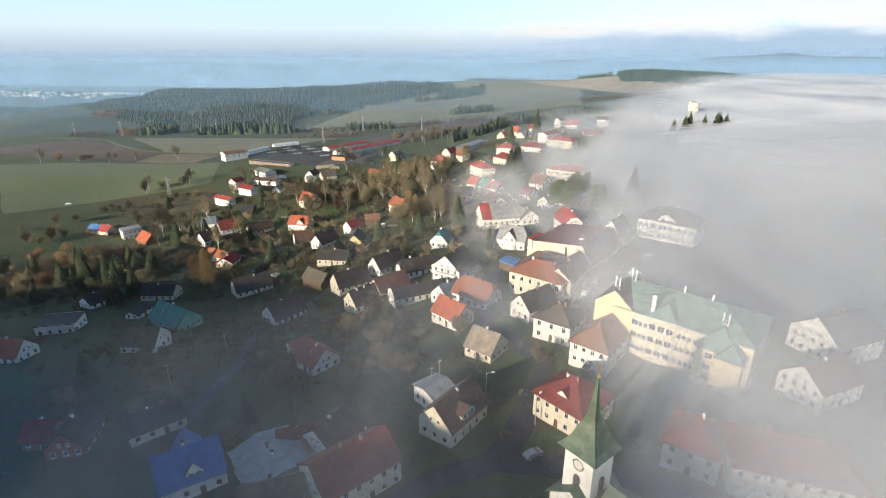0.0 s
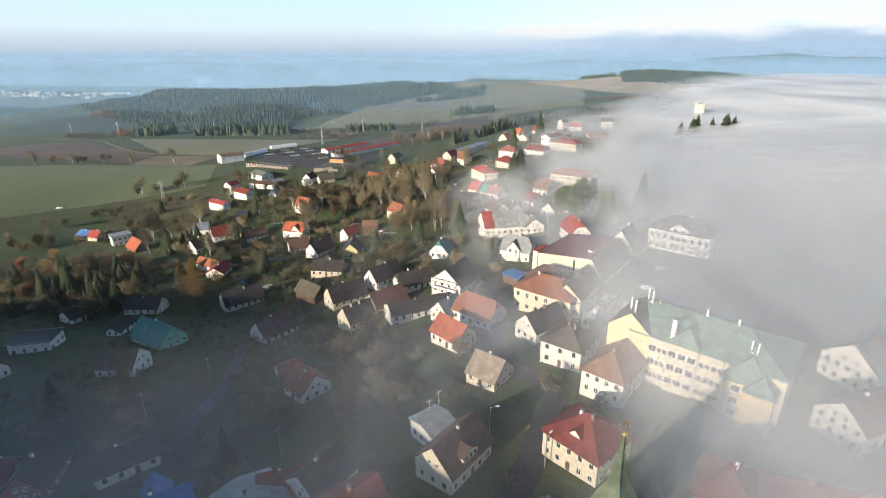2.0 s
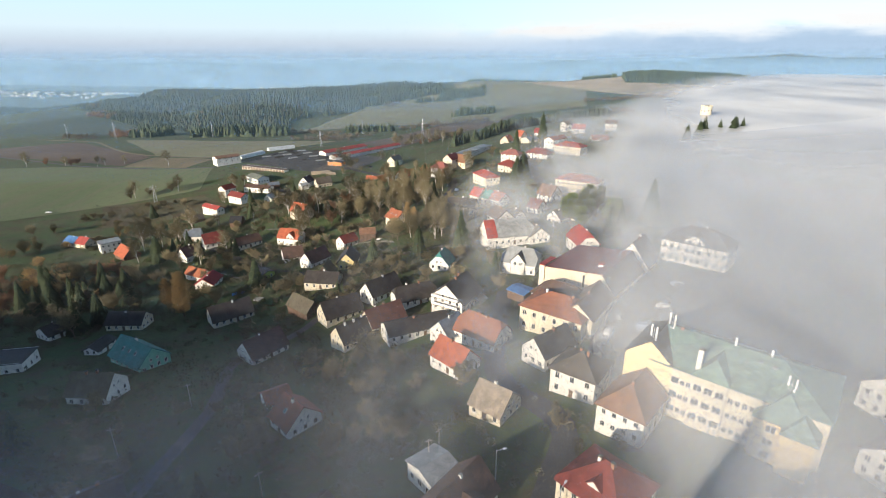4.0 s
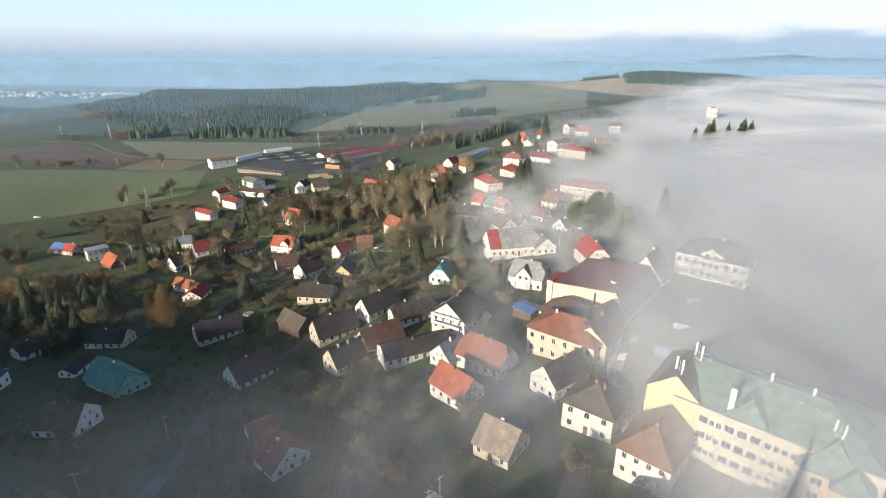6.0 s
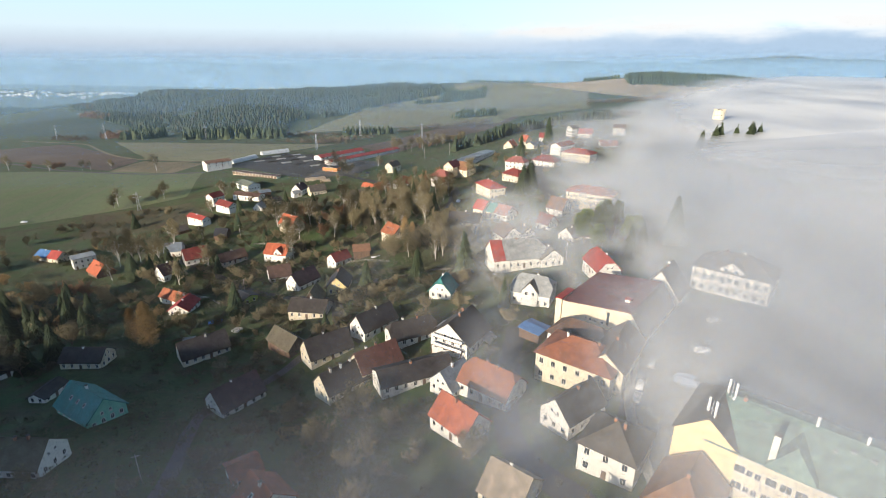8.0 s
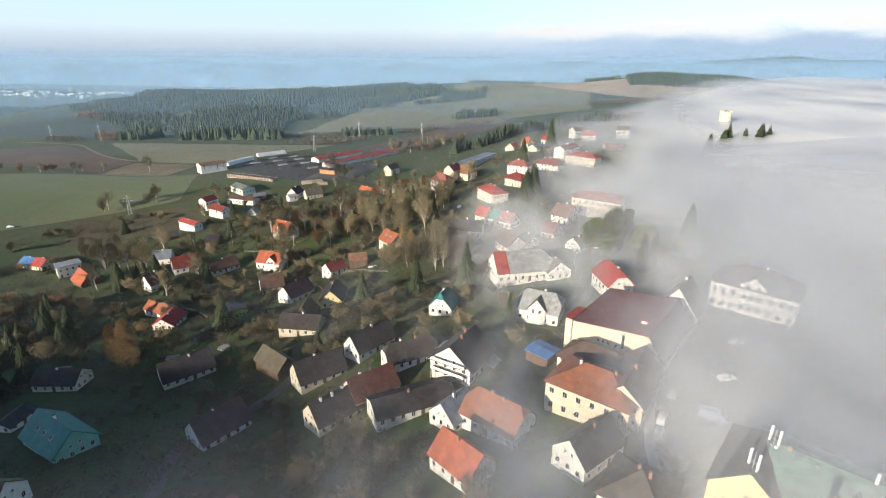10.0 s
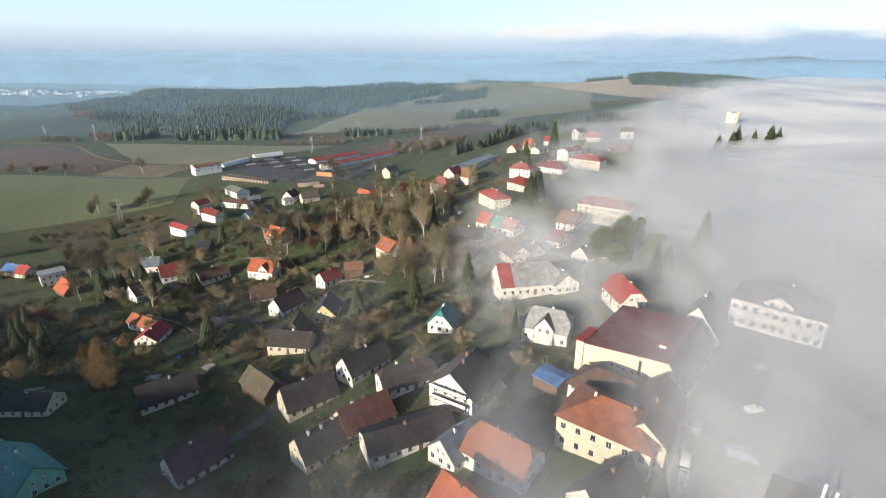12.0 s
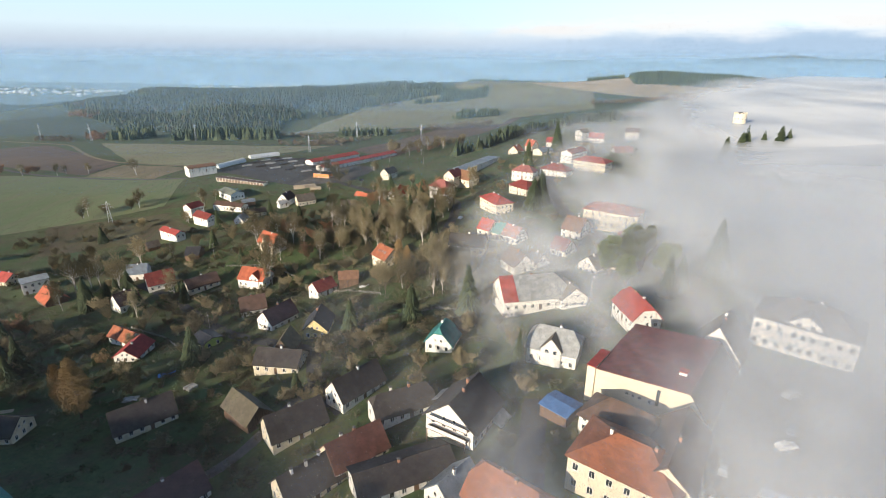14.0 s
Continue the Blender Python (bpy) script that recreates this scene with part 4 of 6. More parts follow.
def house(x, y, z, rot, L, W, *rest, **more):
    """As above; it also keeps the plot clear of trees."""
    PLOTS.append((x, y, max(L, W) * 0.52))
    return plain_house(x, y, z, rot, L, W, *rest, **more)


def balcony(r, L, W):
    """A wooden balcony and porch across the gable end of a chalet."""
    for zz, d in ((2.6, 1.6), (5.2, 1.3)):
        bm = bmesh.new()
        box(bm, -L / 2 - d, -W * 0.42, zz, -L / 2 - 0.01, W * 0.42, zz + 0.14)
        b = part("balcony", bm, DOOR, r)
        bm = bmesh.new()
        box(bm, -L / 2 - d, -W * 0.42, zz + 0.14, -L / 2 - d + 0.08, W * 0.42, zz + 1.1)
        part("railing", bm, FRAME, b)
    for s in (-1, 1):
        bm = bmesh.new()
        tube(bm, (-L / 2 - 1.5, s * W * 0.4, -3), (-L / 2 - 1.5, s * W * 0.4, 2.6), 0.12, 0.12, 6)
        part("post", bm, DOOR, r)
    for sy in (1, -1):
        bm = bmesh.new()
        poly(bm, [(L * 0.02, sy * W * 0.52, 4.5), (L * 0.42, sy * W * 0.52, 4.5), (L * 0.42, sy * W * 0.78, 2.6), (L * 0.02, sy * W * 0.78, 2.6)])
        bmesh.ops.solidify(bm, geom=bm.faces[:], thickness=0.15)
        part("porch_roof", bm, ROOF["palegrey"], r, "pale lean-to porch roof")


def red_end(r, L, W, E, H):
    """The red painted bay at one end of the metal roof."""
    bm = bmesh.new()
    roof_shell(bm, 4.2, W, E + 0.06, H + 0.06, 0, 0, 0.55, 0.3, 0.22)
    bm.transform(Matrix.Translation((-L / 2 + 2.1, 0, 0)))
    part("red_bay_roof", bm, ROOF["red"], r, "red painted sheet roof bay")


# ---- houses of the town ----
house(-28.6, 165.4, -17.2, 42, 12.5, 8, 3.2, 7.5, "dark", "cream", "cream rendered terraced cottage with dark weathered tile roof in a row", q=(0, 0), chim=3)
house(-20.1, 172.6, -15.6, 38, 13.0, 8, 3.2, 7.5, "brownred", "cream", "cream rendered terraced cottage with worn red-brown tile roof in a row", q=(0, 0), chim=2)
house(-8.8, 164.8, -13.2, 24, 20.4, 9, 2.8, 5, "dark", "white", "white rendered house with dark weathered tile roof", q=(0, 0), chim=1)
house(-37.2, 185.9, -19.4, 36, 14.0, 8.5, 3, 7.5, "dark", "cream", "cream rendered house with dark weathered tile roof")
house(-52.3, 194.2, -22.3, -40, 12.4, 7, 3.2, 6.5, "moss", "wood", "dark timber barn with mossy grey tile roof", chim=0, base=4, name="barn", category="barn")
house(-23.7, 196.8, -16.4, 47, 14.0, 7.5, 3.2, 7.5, "dark", "white", "white rendered house with dark weathered tile roof")
house(-10.7, 186.4, -13.8, 26, 15.0, 7, 3, 6.8, "dark", "white", "white rendered house with dark weathered tile roof", q=(0.4, 0.4), chim=2)
H_ = house(4.2, 179.0, -11.3, 58, 13.2, 12, 5, 10, "dark", "white", "white rendered house with dark weathered tile roof", q=(0.0, 0.0), chim=2, storeys=2, over=0.9)
balcony(H_, 13.2, 12)
house(1.5, 158.2, -11.4, 47, 8.6, 7.5, 3, 6.8, "bluegrey", "white", "white rendered house with grey-blue metal roof")
house(11.3, 154.2, -10.0, -39, 14.0, 9.5, 3.5, 8, "orangebrown", "white", "white rendered house with orange-brown tile roof", q=(0.4, 0.3), chim=2)
house(2.9, 141.7, -10.8, -47, 11.0, 8, 3.5, 7.5, "orange", "white", "white rendered house with orange tile roof")
house(-0.8, 215.0, -12.6, 71, 7.9, 8, 3, 7.5, "teal", "white", "white rendered house with teal green metal roof", q=(0.3, 0.3), chim=1)
H_ = house(29.5, 202.8, -8.5, -25, 13.0, 9, 4.5, 9, "palegrey", "white", "white rendered house with pale grey metal roof", q=(0.5, 0.5), chim=1, storeys=1)
dormer(H_, 0, -1, 5.2, 5.2, 8.2, 5.5, 9 / 2 + 0.6, "greybrown", "white", "m", 2)
H_ = house(27.9, 236.0, -8.3, 11, 21.5, 13, 4, 9.5, "palegrey", "white", "white rendered house with pale grey metal roof", q=(0, 0.5), chim=1)
red_end(H_, 21.5, 13, 4, 9.5)
house(40.5, 234.7, -8.2, 104, 8.3, 9, 3.5, 7, "greybrown", "white", "white rendered house with grey-brown tile roof")
house(56.3, 218.0, -5.1, -82, 13.0, 8.5, 3.5, 8, "red", "white", "white rendered house with red roof", q=(0.35, 0.35), chim=2)
house(34.0, 157.7, -8.0, -37, 19.0, 13, 7.5, 11, "orangebrown", "cream", "cream rendered two-storey house with orange-brown tile roof", q=(1, 1), chim=2, storeys=2, size="l", bay=3.0)
house(37.4, 171.0, -7.4, -40, 16.0, 9, 4.5, 8, "brown", "white", "white rendered house with brown tile roof", q=(1, 0.6), chim=0)
house(42.8, 159.1, -6.9, -124, 18.9, 9, 6, 10, "brown", "cream", "cream rendered two-storey house with brown tile roof")
H_ = house(95.9, 203.0, -5.0, -41, 23.0, 14, 8.5, 13, "greybrown", "white", "white rendered two-storey house with grey-brown tile roof", q=(1, 1), chim=2, storeys=2, size="l", bay=2.4)
dormer(H_, 0, -1, 7.0, 9.6, 12.0, 5.0, 14 / 2 + 0.15, "greybrown", "white", "l", 2)
for f in range(2):
    for u in (-2.1, 0, 2.1):
        shared("window", WIN["l"], H_, pose(u, -14 / 2 - 0.15, 1.4 + 3.6 * f))
house(26.0, 179.0, -8.5, -45, 6.9, 6, 3, 3.5, "blue", "wood", "dark timber shed with blue sheet roof", chim=0, base=4, name="shed", category="shed")
house(-81.4, 195.9, -25.7, 39, 15.0, 8.5, 2.8, 7, "dark", "cream", "cream rendered house with dark weathered tile roof")
house(-58.7, 166.4, -22.7, 51, 13.0, 9, 3, 7.5, "purpledark", "white", "white rendered house with dark purple tile roof")
house(-118.4, 248.6, -32.6, -26, 11.7, 6, 3, 5.5, "rust", "white", "white rendered house with rusty orange tile roof")
house(-108.0, 236.5, -30.3, 90, 10.7, 8, 2.5, 5, "brightred", "white", "white rendered house with bright red roof")
house(-139.9, 284.1, -37.0, 58, 9.3, 8, 4, 8, "purpledark", "white", "white rendered house with dark purple tile roof")
house(-135.8, 305.3, -36.6, 38, 11.6, 8, 3.5, 8, "darkred", "white", "white rendered house with dark red roof")
house(-154.8, 320.1, -38.8, 15, 9.2, 8, 4, 7.5, "bluegrey", "white", "white rendered house with grey-blue metal roof")
house(-114.5, 301.8, -35.3, 45, 14.2, 8, 2.8, 6, "brown", "cream", "cream rendered house with brown tile roof")
house(-134.1, 338.1, -34.7, 4, 7.2, 8, 3, 6, "black", "wood", "dark timber barn with black roof", chim=0, name="barn", category="barn")
house(-174.7, 368.7, -42.0, 45, 6.8, 6, 2.5, 5, "greybrown", "wood", "dark timber shed with grey-brown tile roof", chim=0, name="shed", category="shed")
house(-183.0, 297.1, -40.8, -37, 12.6, 9, 2.5, 7, "orange", "wood", "dark timber barn with orange tile roof", chim=0, name="barn", category="barn")
house(-234.9, 327.7, -44.2, -20, 9.2, 8, 3, 5.6, "blue", "cream", "cream rendered house with light blue sheet roof")
house(-225.6, 324.3, -44.0, -20, 8.4, 8, 3, 6, "red", "cream", "cream rendered house with red tile roof beside a blue roofed one")
H_ = house(-89.2, 304.1, -34.0, -13, 13.1, 10, 4, 8, "orange", "white", "white rendered house with orange tile roof", q=(0, 0), chim=1)
dormer(H_, 2.0, -1, 4.5, 5.0, 7.4, 5.2, 10 / 2 + 0.4, "orange", "white", "m", 2)
house(-80.0, 273.5, -33.1, 26, 10.0, 9, 3.5, 7.5, "brown", "white", "white rendered house with brown tile roof")
house(-62.5, 252.7, -26.7, 57, 12.4, 8, 3.5, 7.5, "purpledark", "white", "white rendered house with dark purple tile roof")
house(-43.3, 237.6, -21.1, 90, 11.0, 8, 3.5, 7.5, "black", "yellow", "yellow rendered house with black roof", q=(0, 0), chim=1)
house(-52.0, 280.0, -27.0, 48, 9.3, 7, 3, 6, "darkred", "white", "white rendered house with dark red roof")
house(-41.6, 285.0, -24.1, 10, 8.2, 7, 3, 5, "rustbrown", "wood", "dark timber shed with rust brown roof", chim=0, name="shed", category="shed")
H_ = house(-26.5, 300.0, -21.4, -51, 10.9, 9, 4, 8, "rust", "cream", "cream rendered house with rusty orange tile roof", q=(0, 0), chim=1)
skylights(H_, 3, 10.9, 9, 4, 8)
H_ = house(-90.7, 335.0, -27.4, -35, 12.0, 9, 3.5, 8, "orange", "cream", "cream rendered house with orange tile roof", q=(0, 0), chim=1)
dormer(H_, 0, -1, 3.6, 5.0, 7.2, 4.4, 9 / 2 + 0.3, "orange", "cream", "m", 1)
house(-50.1, 217.2, -21.4, -7, 13.8, 9, 3, 6, "dark", "cream", "cream rendered house with dark weathered tile roof")
house(-50.8, 225.2, -21.7, 88, 9.0, 6, 3, 7, "moss", "wood", "dark timber barn with mossy grey tile roof", chim=0, name="barn", category="barn")
house(-84.2, 240.7, -28.4, -36, 7.8, 7, 2.8, 4, "black", "green", "green painted house with black roof", chim=0)
H_ = house(-96.3, 161.8, -22.5, -30, 16.0, 10, 3, 7.5, "teal", "tealwall", "mint green house with teal green metal roof", q=(0, 0), chim=1)
skylights(H_, 3, 16.0, 10, 3, 7.5)
house(-92.9, 137.5, -17.4, -2, 11.0, 9, 3.5, 7.5, "moss", "white", "white rendered house with mossy grey tile roof", q=(0, 0), chim=2, stack=BRICK)
house(-115.6, 171.5, -24.2, 85, 8.5, 5, 2.2, 3.5, "dark", "white", "white rendered garage with dark weathered tile roof", chim=0, storeys=1, name="garage", category="garage")
house(-118.1, 192.2, -26.8, -0, 13.4, 8, 3, 6, "dark", "cream", "cream rendered house with dark weathered tile roof")
house(-142.0, 186.2, -27.2, 63, 8.4, 8, 2.6, 5, "dark", "white", "white rendered house with dark weathered tile roof")
house(-134.7, 136.5, -20.4, -8, 10.8, 8, 3, 7, "rust", "white", "white rendered house with rusty orange tile roof")
house(-83.5, 92.2, -14.2, 103, 11.0, 8, 3, 7, "dark", "brick", "old brick house with dark weathered tile roof")
house(-91.3, 93.3, -14.5, 2, 6.5, 7, 2.6, 5.5, "darkred", "brick", "old brick house with dark red roof", chim=1)
house(-67.8, 96.7, -14.0, 39, 11.8, 8, 3, 5.5, "dark", "cream", "cream rendered house with dark weathered tile roof", chim=2, q=(0, 0))
H_ = house(-51.0, 79.2, -12.9, 31, 11.9, 9, 4, 9, "blueroof", "white", "white rendered house with bright blue tin roof", q=(0, 0), chim=1)
dormer(H_, 0.6, -1, 3.2, 5.6, 7.8, 4.6, 9 / 2 - 0.6, "blueroof", "white", "m", 2)
dormer(H_, 0.2, 1, 5.0, 5.4, 8.6, 6.5, 9 / 2 + 2.0, "blueroof", "white", "m", 2)
house(-34.7, 80.1, -12.0, -50, 13.0, 12, 4.5, 6, "palegrey", "white", "white rendered house with pale grey metal roof", chim=2, q=(0, 0))
house(-31.3, 86.6, -12.0, 18, 8.0, 7, 3, 6.5, "darkred", "white", "white rendered house with dark red roof")
house(-23.6, 87.7, -11.5, 56, 10.7, 9, 4.5, 8, "dark", "white", "white rendered house with dark weathered tile roof")
house(-18.0, 75.9, -10.7, 39, 16.0, 11, 6, 10, "darkred", "cream", "cream rendered two-storey house with dark red roof", q=(0, 0), chim=2, storeys=2, stack=BRICK)
house(-31.9, 71.5, -11.5, 19, 11.5, 9, 3, 6.5, "moss", "cream", "cream rendered house with mossy grey tile roof")
H_ = house(2.2, 92.2, -9.6, 51, 13.3, 9, 4.5, 9, "brown", "cream", "cream rendered house with brown tile roof", q=(0, 0), chim=1, storeys=1)
dormer(H_, -0.5, -1, 4.6, 6.3, 7.4, 4.0, 9 / 2 - 0.1, "brown", "cream", "m", 3)
house(-2.0, 101.2, -10.2, 39, 6.9, 8, 4, 5, "palegrey", "white", "white rendered house with pale grey metal roof", chim=0)
H_ = house(28.7, 92.7, -7.7, -49, 12.5, 12, 6, 10, "darkred", "cream", "cream rendered two-storey house with dark red roof", q=(0.9, 1), chim=2, storeys=2)
dormer(H_, 0, -1, 2.6, 7.6, 8.8, 3.0, 12 / 2 - 1.6, "darkred", "white", "m", 1)
H_ = house(-35.6, 123.2, -14.6, -43, 8.2, 9, 3, 7, "rustred", "white", "white rendered house with rust red roof", q=(0, 0), chim=1)
skylights(H_, 1, 8.2, 9, 3, 7)
house(-43.7, 133.7, -16.5, 36, 6.5, 6, 2.5, 4, "rustred", "white", "white rendered house with rust red roof", chim=0)
house(33.3, 128.4, -7.8, -37, 11.0, 11, 6.5, 10, "greybrown", "white", "white rendered two-storey house with grey-brown tile roof", q=(1, 1), chim=2, storeys=2, size="l", bay=3.0)
house(28.3, 142.0, -8.0, 37, 12.4, 8, 4, 8, "dark", "white", "white rendered house with dark weathered tile roof")
house(11.9, 121.5, -9.4, -38, 8.5, 9, 3, 7, "beige", "cream", "cream rendered house with pale beige roof")
house(48.8, 78.0, -6.1, -36, 9.6, 11, 6, 10, "darkred", "white", "white rendered two-storey house with dark red roof", q=(1, 1), chim=1, storeys=2)
house(62.2, 71.3, -5.3, -19, 20.0, 12, 6, 10, "darkred", "cream", "cream rendered two-storey house with dark red roof", q=(1, 1), chim=2, storeys=2)
house(85.0, 96.0, -4.6, 21, 13.7, 10, 5, 9, "brown", "white", "white rendered house with brown tile roof")
house(100.7, 113.5, -4.3, 18, 15.7, 13, 6, 11, "greybrown", "white", "white rendered two-storey house with grey-brown tile roof")
house(-224.7, 548.0, -33.8, 42, 24.0, 13, 4.5, 6, "rustbrown", "white", "white rendered works hall with rust brown roof", chim=0, bay=5.0, name="industrial_hall", category="building")
house(-165.4, 468.0, -36.3, -43, 20.0, 11, 4, 6, "greengrey", "white", "white rendered house with grey-green roof", chim=0)
house(-155.2, 440.0, -37.9, -18, 24.1, 8, 3.5, 5, "brown", "white", "white rendered house with brown tile roof")
house(-177.5, 430.0, -36.4, 62, 10.4, 8, 3.5, 6, "darkred", "white", "white rendered house with dark red roof")
house(-161.3, 412.0, -37.5, -34, 16.6, 8, 3, 5.5, "darkred", "white", "white rendered house with dark red roof")
house(-170.4, 385.0, -39.0, -33, 18.0, 6, 3, 4.5, "red", "white", "white rendered house with red roof")
house(-136.4, 410.0, -38.7, 83, 8.1, 6, 3, 6, "palegrey", "white", "white rendered house with pale grey metal roof")
house(-116.6, 448.0, -35.0, 76, 11.0, 8, 3.5, 7.5, "purpledark", "white", "white rendered house with dark purple tile roof")
house(-102.1, 445.0, -35.2, 32, 12.9, 8, 3.5, 7.5, "greybrown", "cream", "cream rendered house with grey-brown tile roof")
house(-114.2, 605.0, -36.5, 50, 59.7, 12, 5, 7, "red", "white", "white rendered works hall with red roof", chim=1, bay=5.0, name="industrial_hall", category="building")
house(-85.7, 592.0, -35.0, 52, 98.5, 11, 4.5, 6, "red", "white", "white rendered works hall with red roof", chim=0, bay=5.0, name="industrial_hall", category="building")
house(-67.3, 428.0, -34.7, 19, 10.1, 8, 3, 7, "greybrown", "white", "white rendered house with grey-brown tile roof")
house(-61.5, 455.0, -35.6, -41, 13.0, 7, 3, 6.5, "orange", "white", "white rendered house with orange tile roof")
house(-37.5, 385.0, -29.1, 79, 11.0, 8, 3.5, 8, "rust", "white", "white rendered house with rusty orange tile roof")
house(-33.7, 450.0, -29.7, 81, 9.0, 7, 3, 7, "orange", "white", "white rendered house with orange tile roof")
house(-15.3, 402.0, -24.2, 69, 11.0, 8, 3.5, 8, "rust", "white", "white rendered house with rusty orange tile roof")
house(-1.9, 402.0, -14.7, -34, 13.0, 9, 4.5, 8, "pinkred", "white", "white rendered house with faded red roof", q=(1, 1), chim=1)
house(14.8, 415.0, -11.7, -47, 12.2, 9, 3.5, 8, "rustbrown", "cream", "cream rendered house with rust brown roof")
house(5.6, 415.0, -9.7, 56, 11.0, 8, 3.5, 7, "purple", "cream", "cream rendered house with purple-brown roof")
house(26.8, 342.0, -9.2, -67, 18.0, 10, 6.5, 9, "red", "cream", "cream rendered two-storey house with red roof", q=(1, 1), chim=2, storeys=2)
house(19.8, 305.0, -9.0, -42, 6.7, 8, 3.5, 7, "red", "cream", "cream rendered house with red roof")
house(24.8, 303.0, -9.7, -43, 6.5, 8, 3.5, 7, "teal", "cream", "cream rendered house with teal green metal roof")
house(30.5, 298.0, -9.6, -47, 9.1, 8, 3.5, 7, "pinkred", "white", "white rendered house with faded red roof")
house(9.9, 290.0, -11.5, -14, 15.4, 9, 4, 7.5, "dark", "cream", "cream rendered house with dark weathered tile roof")
house(28.2, 268.0, -10.4, -66, 10.7, 9, 3.5, 7.5, "brown", "white", "white rendered house with brown tile roof")
house(36.2, 270.0, -11.0, -58, 6.5, 8, 3.5, 7, "greybrown", "white", "white rendered house with grey-brown tile roof")
house(58.5, 300.0, -8.2, -42, 9.2, 10, 4.5, 9, "rustbrown", "white", "white rendered house with rust brown roof")
house(77.0, 308.0, -4.8, -32, 24.0, 12, 7, 9.5, "pinkred", "cream", "cream rendered two-storey house with faded red roof", q=(1, 1), chim=2, storeys=2, bay=2.8)
house(48.4, 280.0, -8.9, -46, 7.1, 8, 3.5, 7, "darkred", "white", "white rendered house with dark red roof")
house(50.8, 405.0, -5.7, -29, 14.0, 9, 5, 8, "pinkred", "white", "white rendered house with faded red roof", q=(1,1), chim=1)
house(44.7, 368.0, -6.7, -54, 14.0, 9, 5, 8, "darkred", "cream", "cream rendered house with dark red roof", q=(1, 1), chim=1, storeys=2)
house(72.1, 410.0, -5.8, -37, 18.0, 11, 5, 8, "darkred", "white", "white rendered house with dark red roof", q=(1, 1), chim=3, storeys=2)
house(97.9, 420.0, -4.4, -39, 22.0, 12, 7, 9.5, "red", "cream", "cream rendered two-storey house with red roof", q=(1, 1), chim=2, storeys=2)
house(92.5, 450.0, -0.7, 45, 20.0, 9, 4, 6, "darkred", "white", "white rendered house with dark red roof")
house(96.0, 540.0, -8.1, -16, 11.0, 8, 4, 7.5, "red", "white", "white rendered house with red roof")
house(61.5, 525.0, -13.1, 57, 11.0, 9, 3.5, 8, "orange", "cream", "cream rendered house with orange tile roof")
house(75.4, 530.0, -9.4, -49, 8.3, 8, 3.5, 8, "orange", "cream", "cream rendered house with orange tile roof")
house(128.1, 565.0, -3.6, 34, 11.0, 8, 4.5, 7, "greybrown", "white", "white rendered house with grey-brown tile roof")
house(135.2, 545.0, -5.2, -15, 12.9, 9, 4, 8, "red", "white", "white rendered house with red roof")
house(137.5, 480.0, -6.3, 1, 14.4, 9, 4.5, 8, "pinkred", "white", "white rendered house with faded red roof")
house(172.0, 560.0, -2.0, -18, 11.5, 8, 4, 7, "brown", "white", "white rendered house with brown tile roof")
house(77.8, 490.0, -8.1, 40, 13.0, 9, 5, 7, "bluegrey", "cream", "cream rendered house with grey-blue metal roof")
house(55.6, 262.0, -9.1, 40, 6.5, 8, 3.5, 7, "greybrown", "white", "white rendered house with grey-brown tile roof")
house(63.7, 265.0, -9.3, -40, 6.5, 8, 3.5, 7, "brown", "cream", "cream rendered house with brown tile roof")
house(111.1, 300.0, -14.0, -32, 10.9, 10, 5, 9, "greybrown", "white", "white rendered house with grey-brown tile roof")
house(77.4, 285.0, -9.2, -24, 9.3, 9, 4, 8, "darkred", "white", "white rendered house with dark red roof")
house(-46.7, 505.0, -27.9, 60, 13.0, 8, 3.5, 7, "greybrown", "cream", "cream rendered house with grey-brown tile roof")
house(-117.4, 440.0, -35.2, 38, 6.5, 6, 2.4, 4, "palegrey", "white", "white rendered house with pale grey metal roof")
house(-33.6, 428.6, -25.9, 50, 9.0, 7.5, 3.2, 7, "red", "white", "white rendered house with red roof")
house(-34.1, 371.1, -22.8, 70, 8.5, 7, 3, 7, "orange", "cream", "cream rendered house with orange tile roof")
house(-8.4, 332.9, -16.1, 15, 7.0, 4, 2.2, 3.0, "palegrey", "white", "white rendered garage with pale grey metal roof")
house(-130.9, 423.8, -37.6, 30, 12.0, 7, 3, 5.0, "dark", "cream", "cream rendered house with dark weathered tile roof")
house(-145.8, 449.2, -37.4, 30, 9.0, 6, 3, 4.5, "bluegrey", "wood", "dark timber shed with grey-blue metal roof")
school(41.1, 122.7, -6.0, -41)
hall(34.5, 183.3, -7.0, -39)
PLOTS.extend([(54, 120, 17), (52, 186, 14)])
house(40.1, 113.6, -6.2, 49, 12, 10, 6.2, 10.3, "rustbrown", "white", "white house with red-brown hipped roof below the school", q=(1, 0), chim=1, storeys=2)
house(71.6, 199.5, -7.0, 51, 12, 12, 4.5, 12.3, "greybrown", "white", "white gabled house with steep grey-brown roof", chim=2, storeys=1)
greenhouse(-214.6, 590.0, -36.5, 67, 36.0, 8)
greenhouse(-191.7, 625.0, -35.0, 41, 31.5, 8)
flat_house(-172.2, 508.0, -35.1, -24, 52, 6, 2.6, "brown", "cream", "long row of lock-up garages with pale doors", doors=15, name="garage_row", category="garages")
flat_house(-136.7, 159.8, -23.6, 11, 12.5, 9, 4, "black", "white", "low white house with flat dark roof")
flat_house(-106.3, 525.0, -34.4, -17, 15, 9, 4.4, "dark", "orangewall", "orange flat-roofed works office")
flat_house(-203.4, 313.5, -42.9, 44, 11, 8, 6.2, "palegrey", "white", "white two-storey house with pale flat roof")
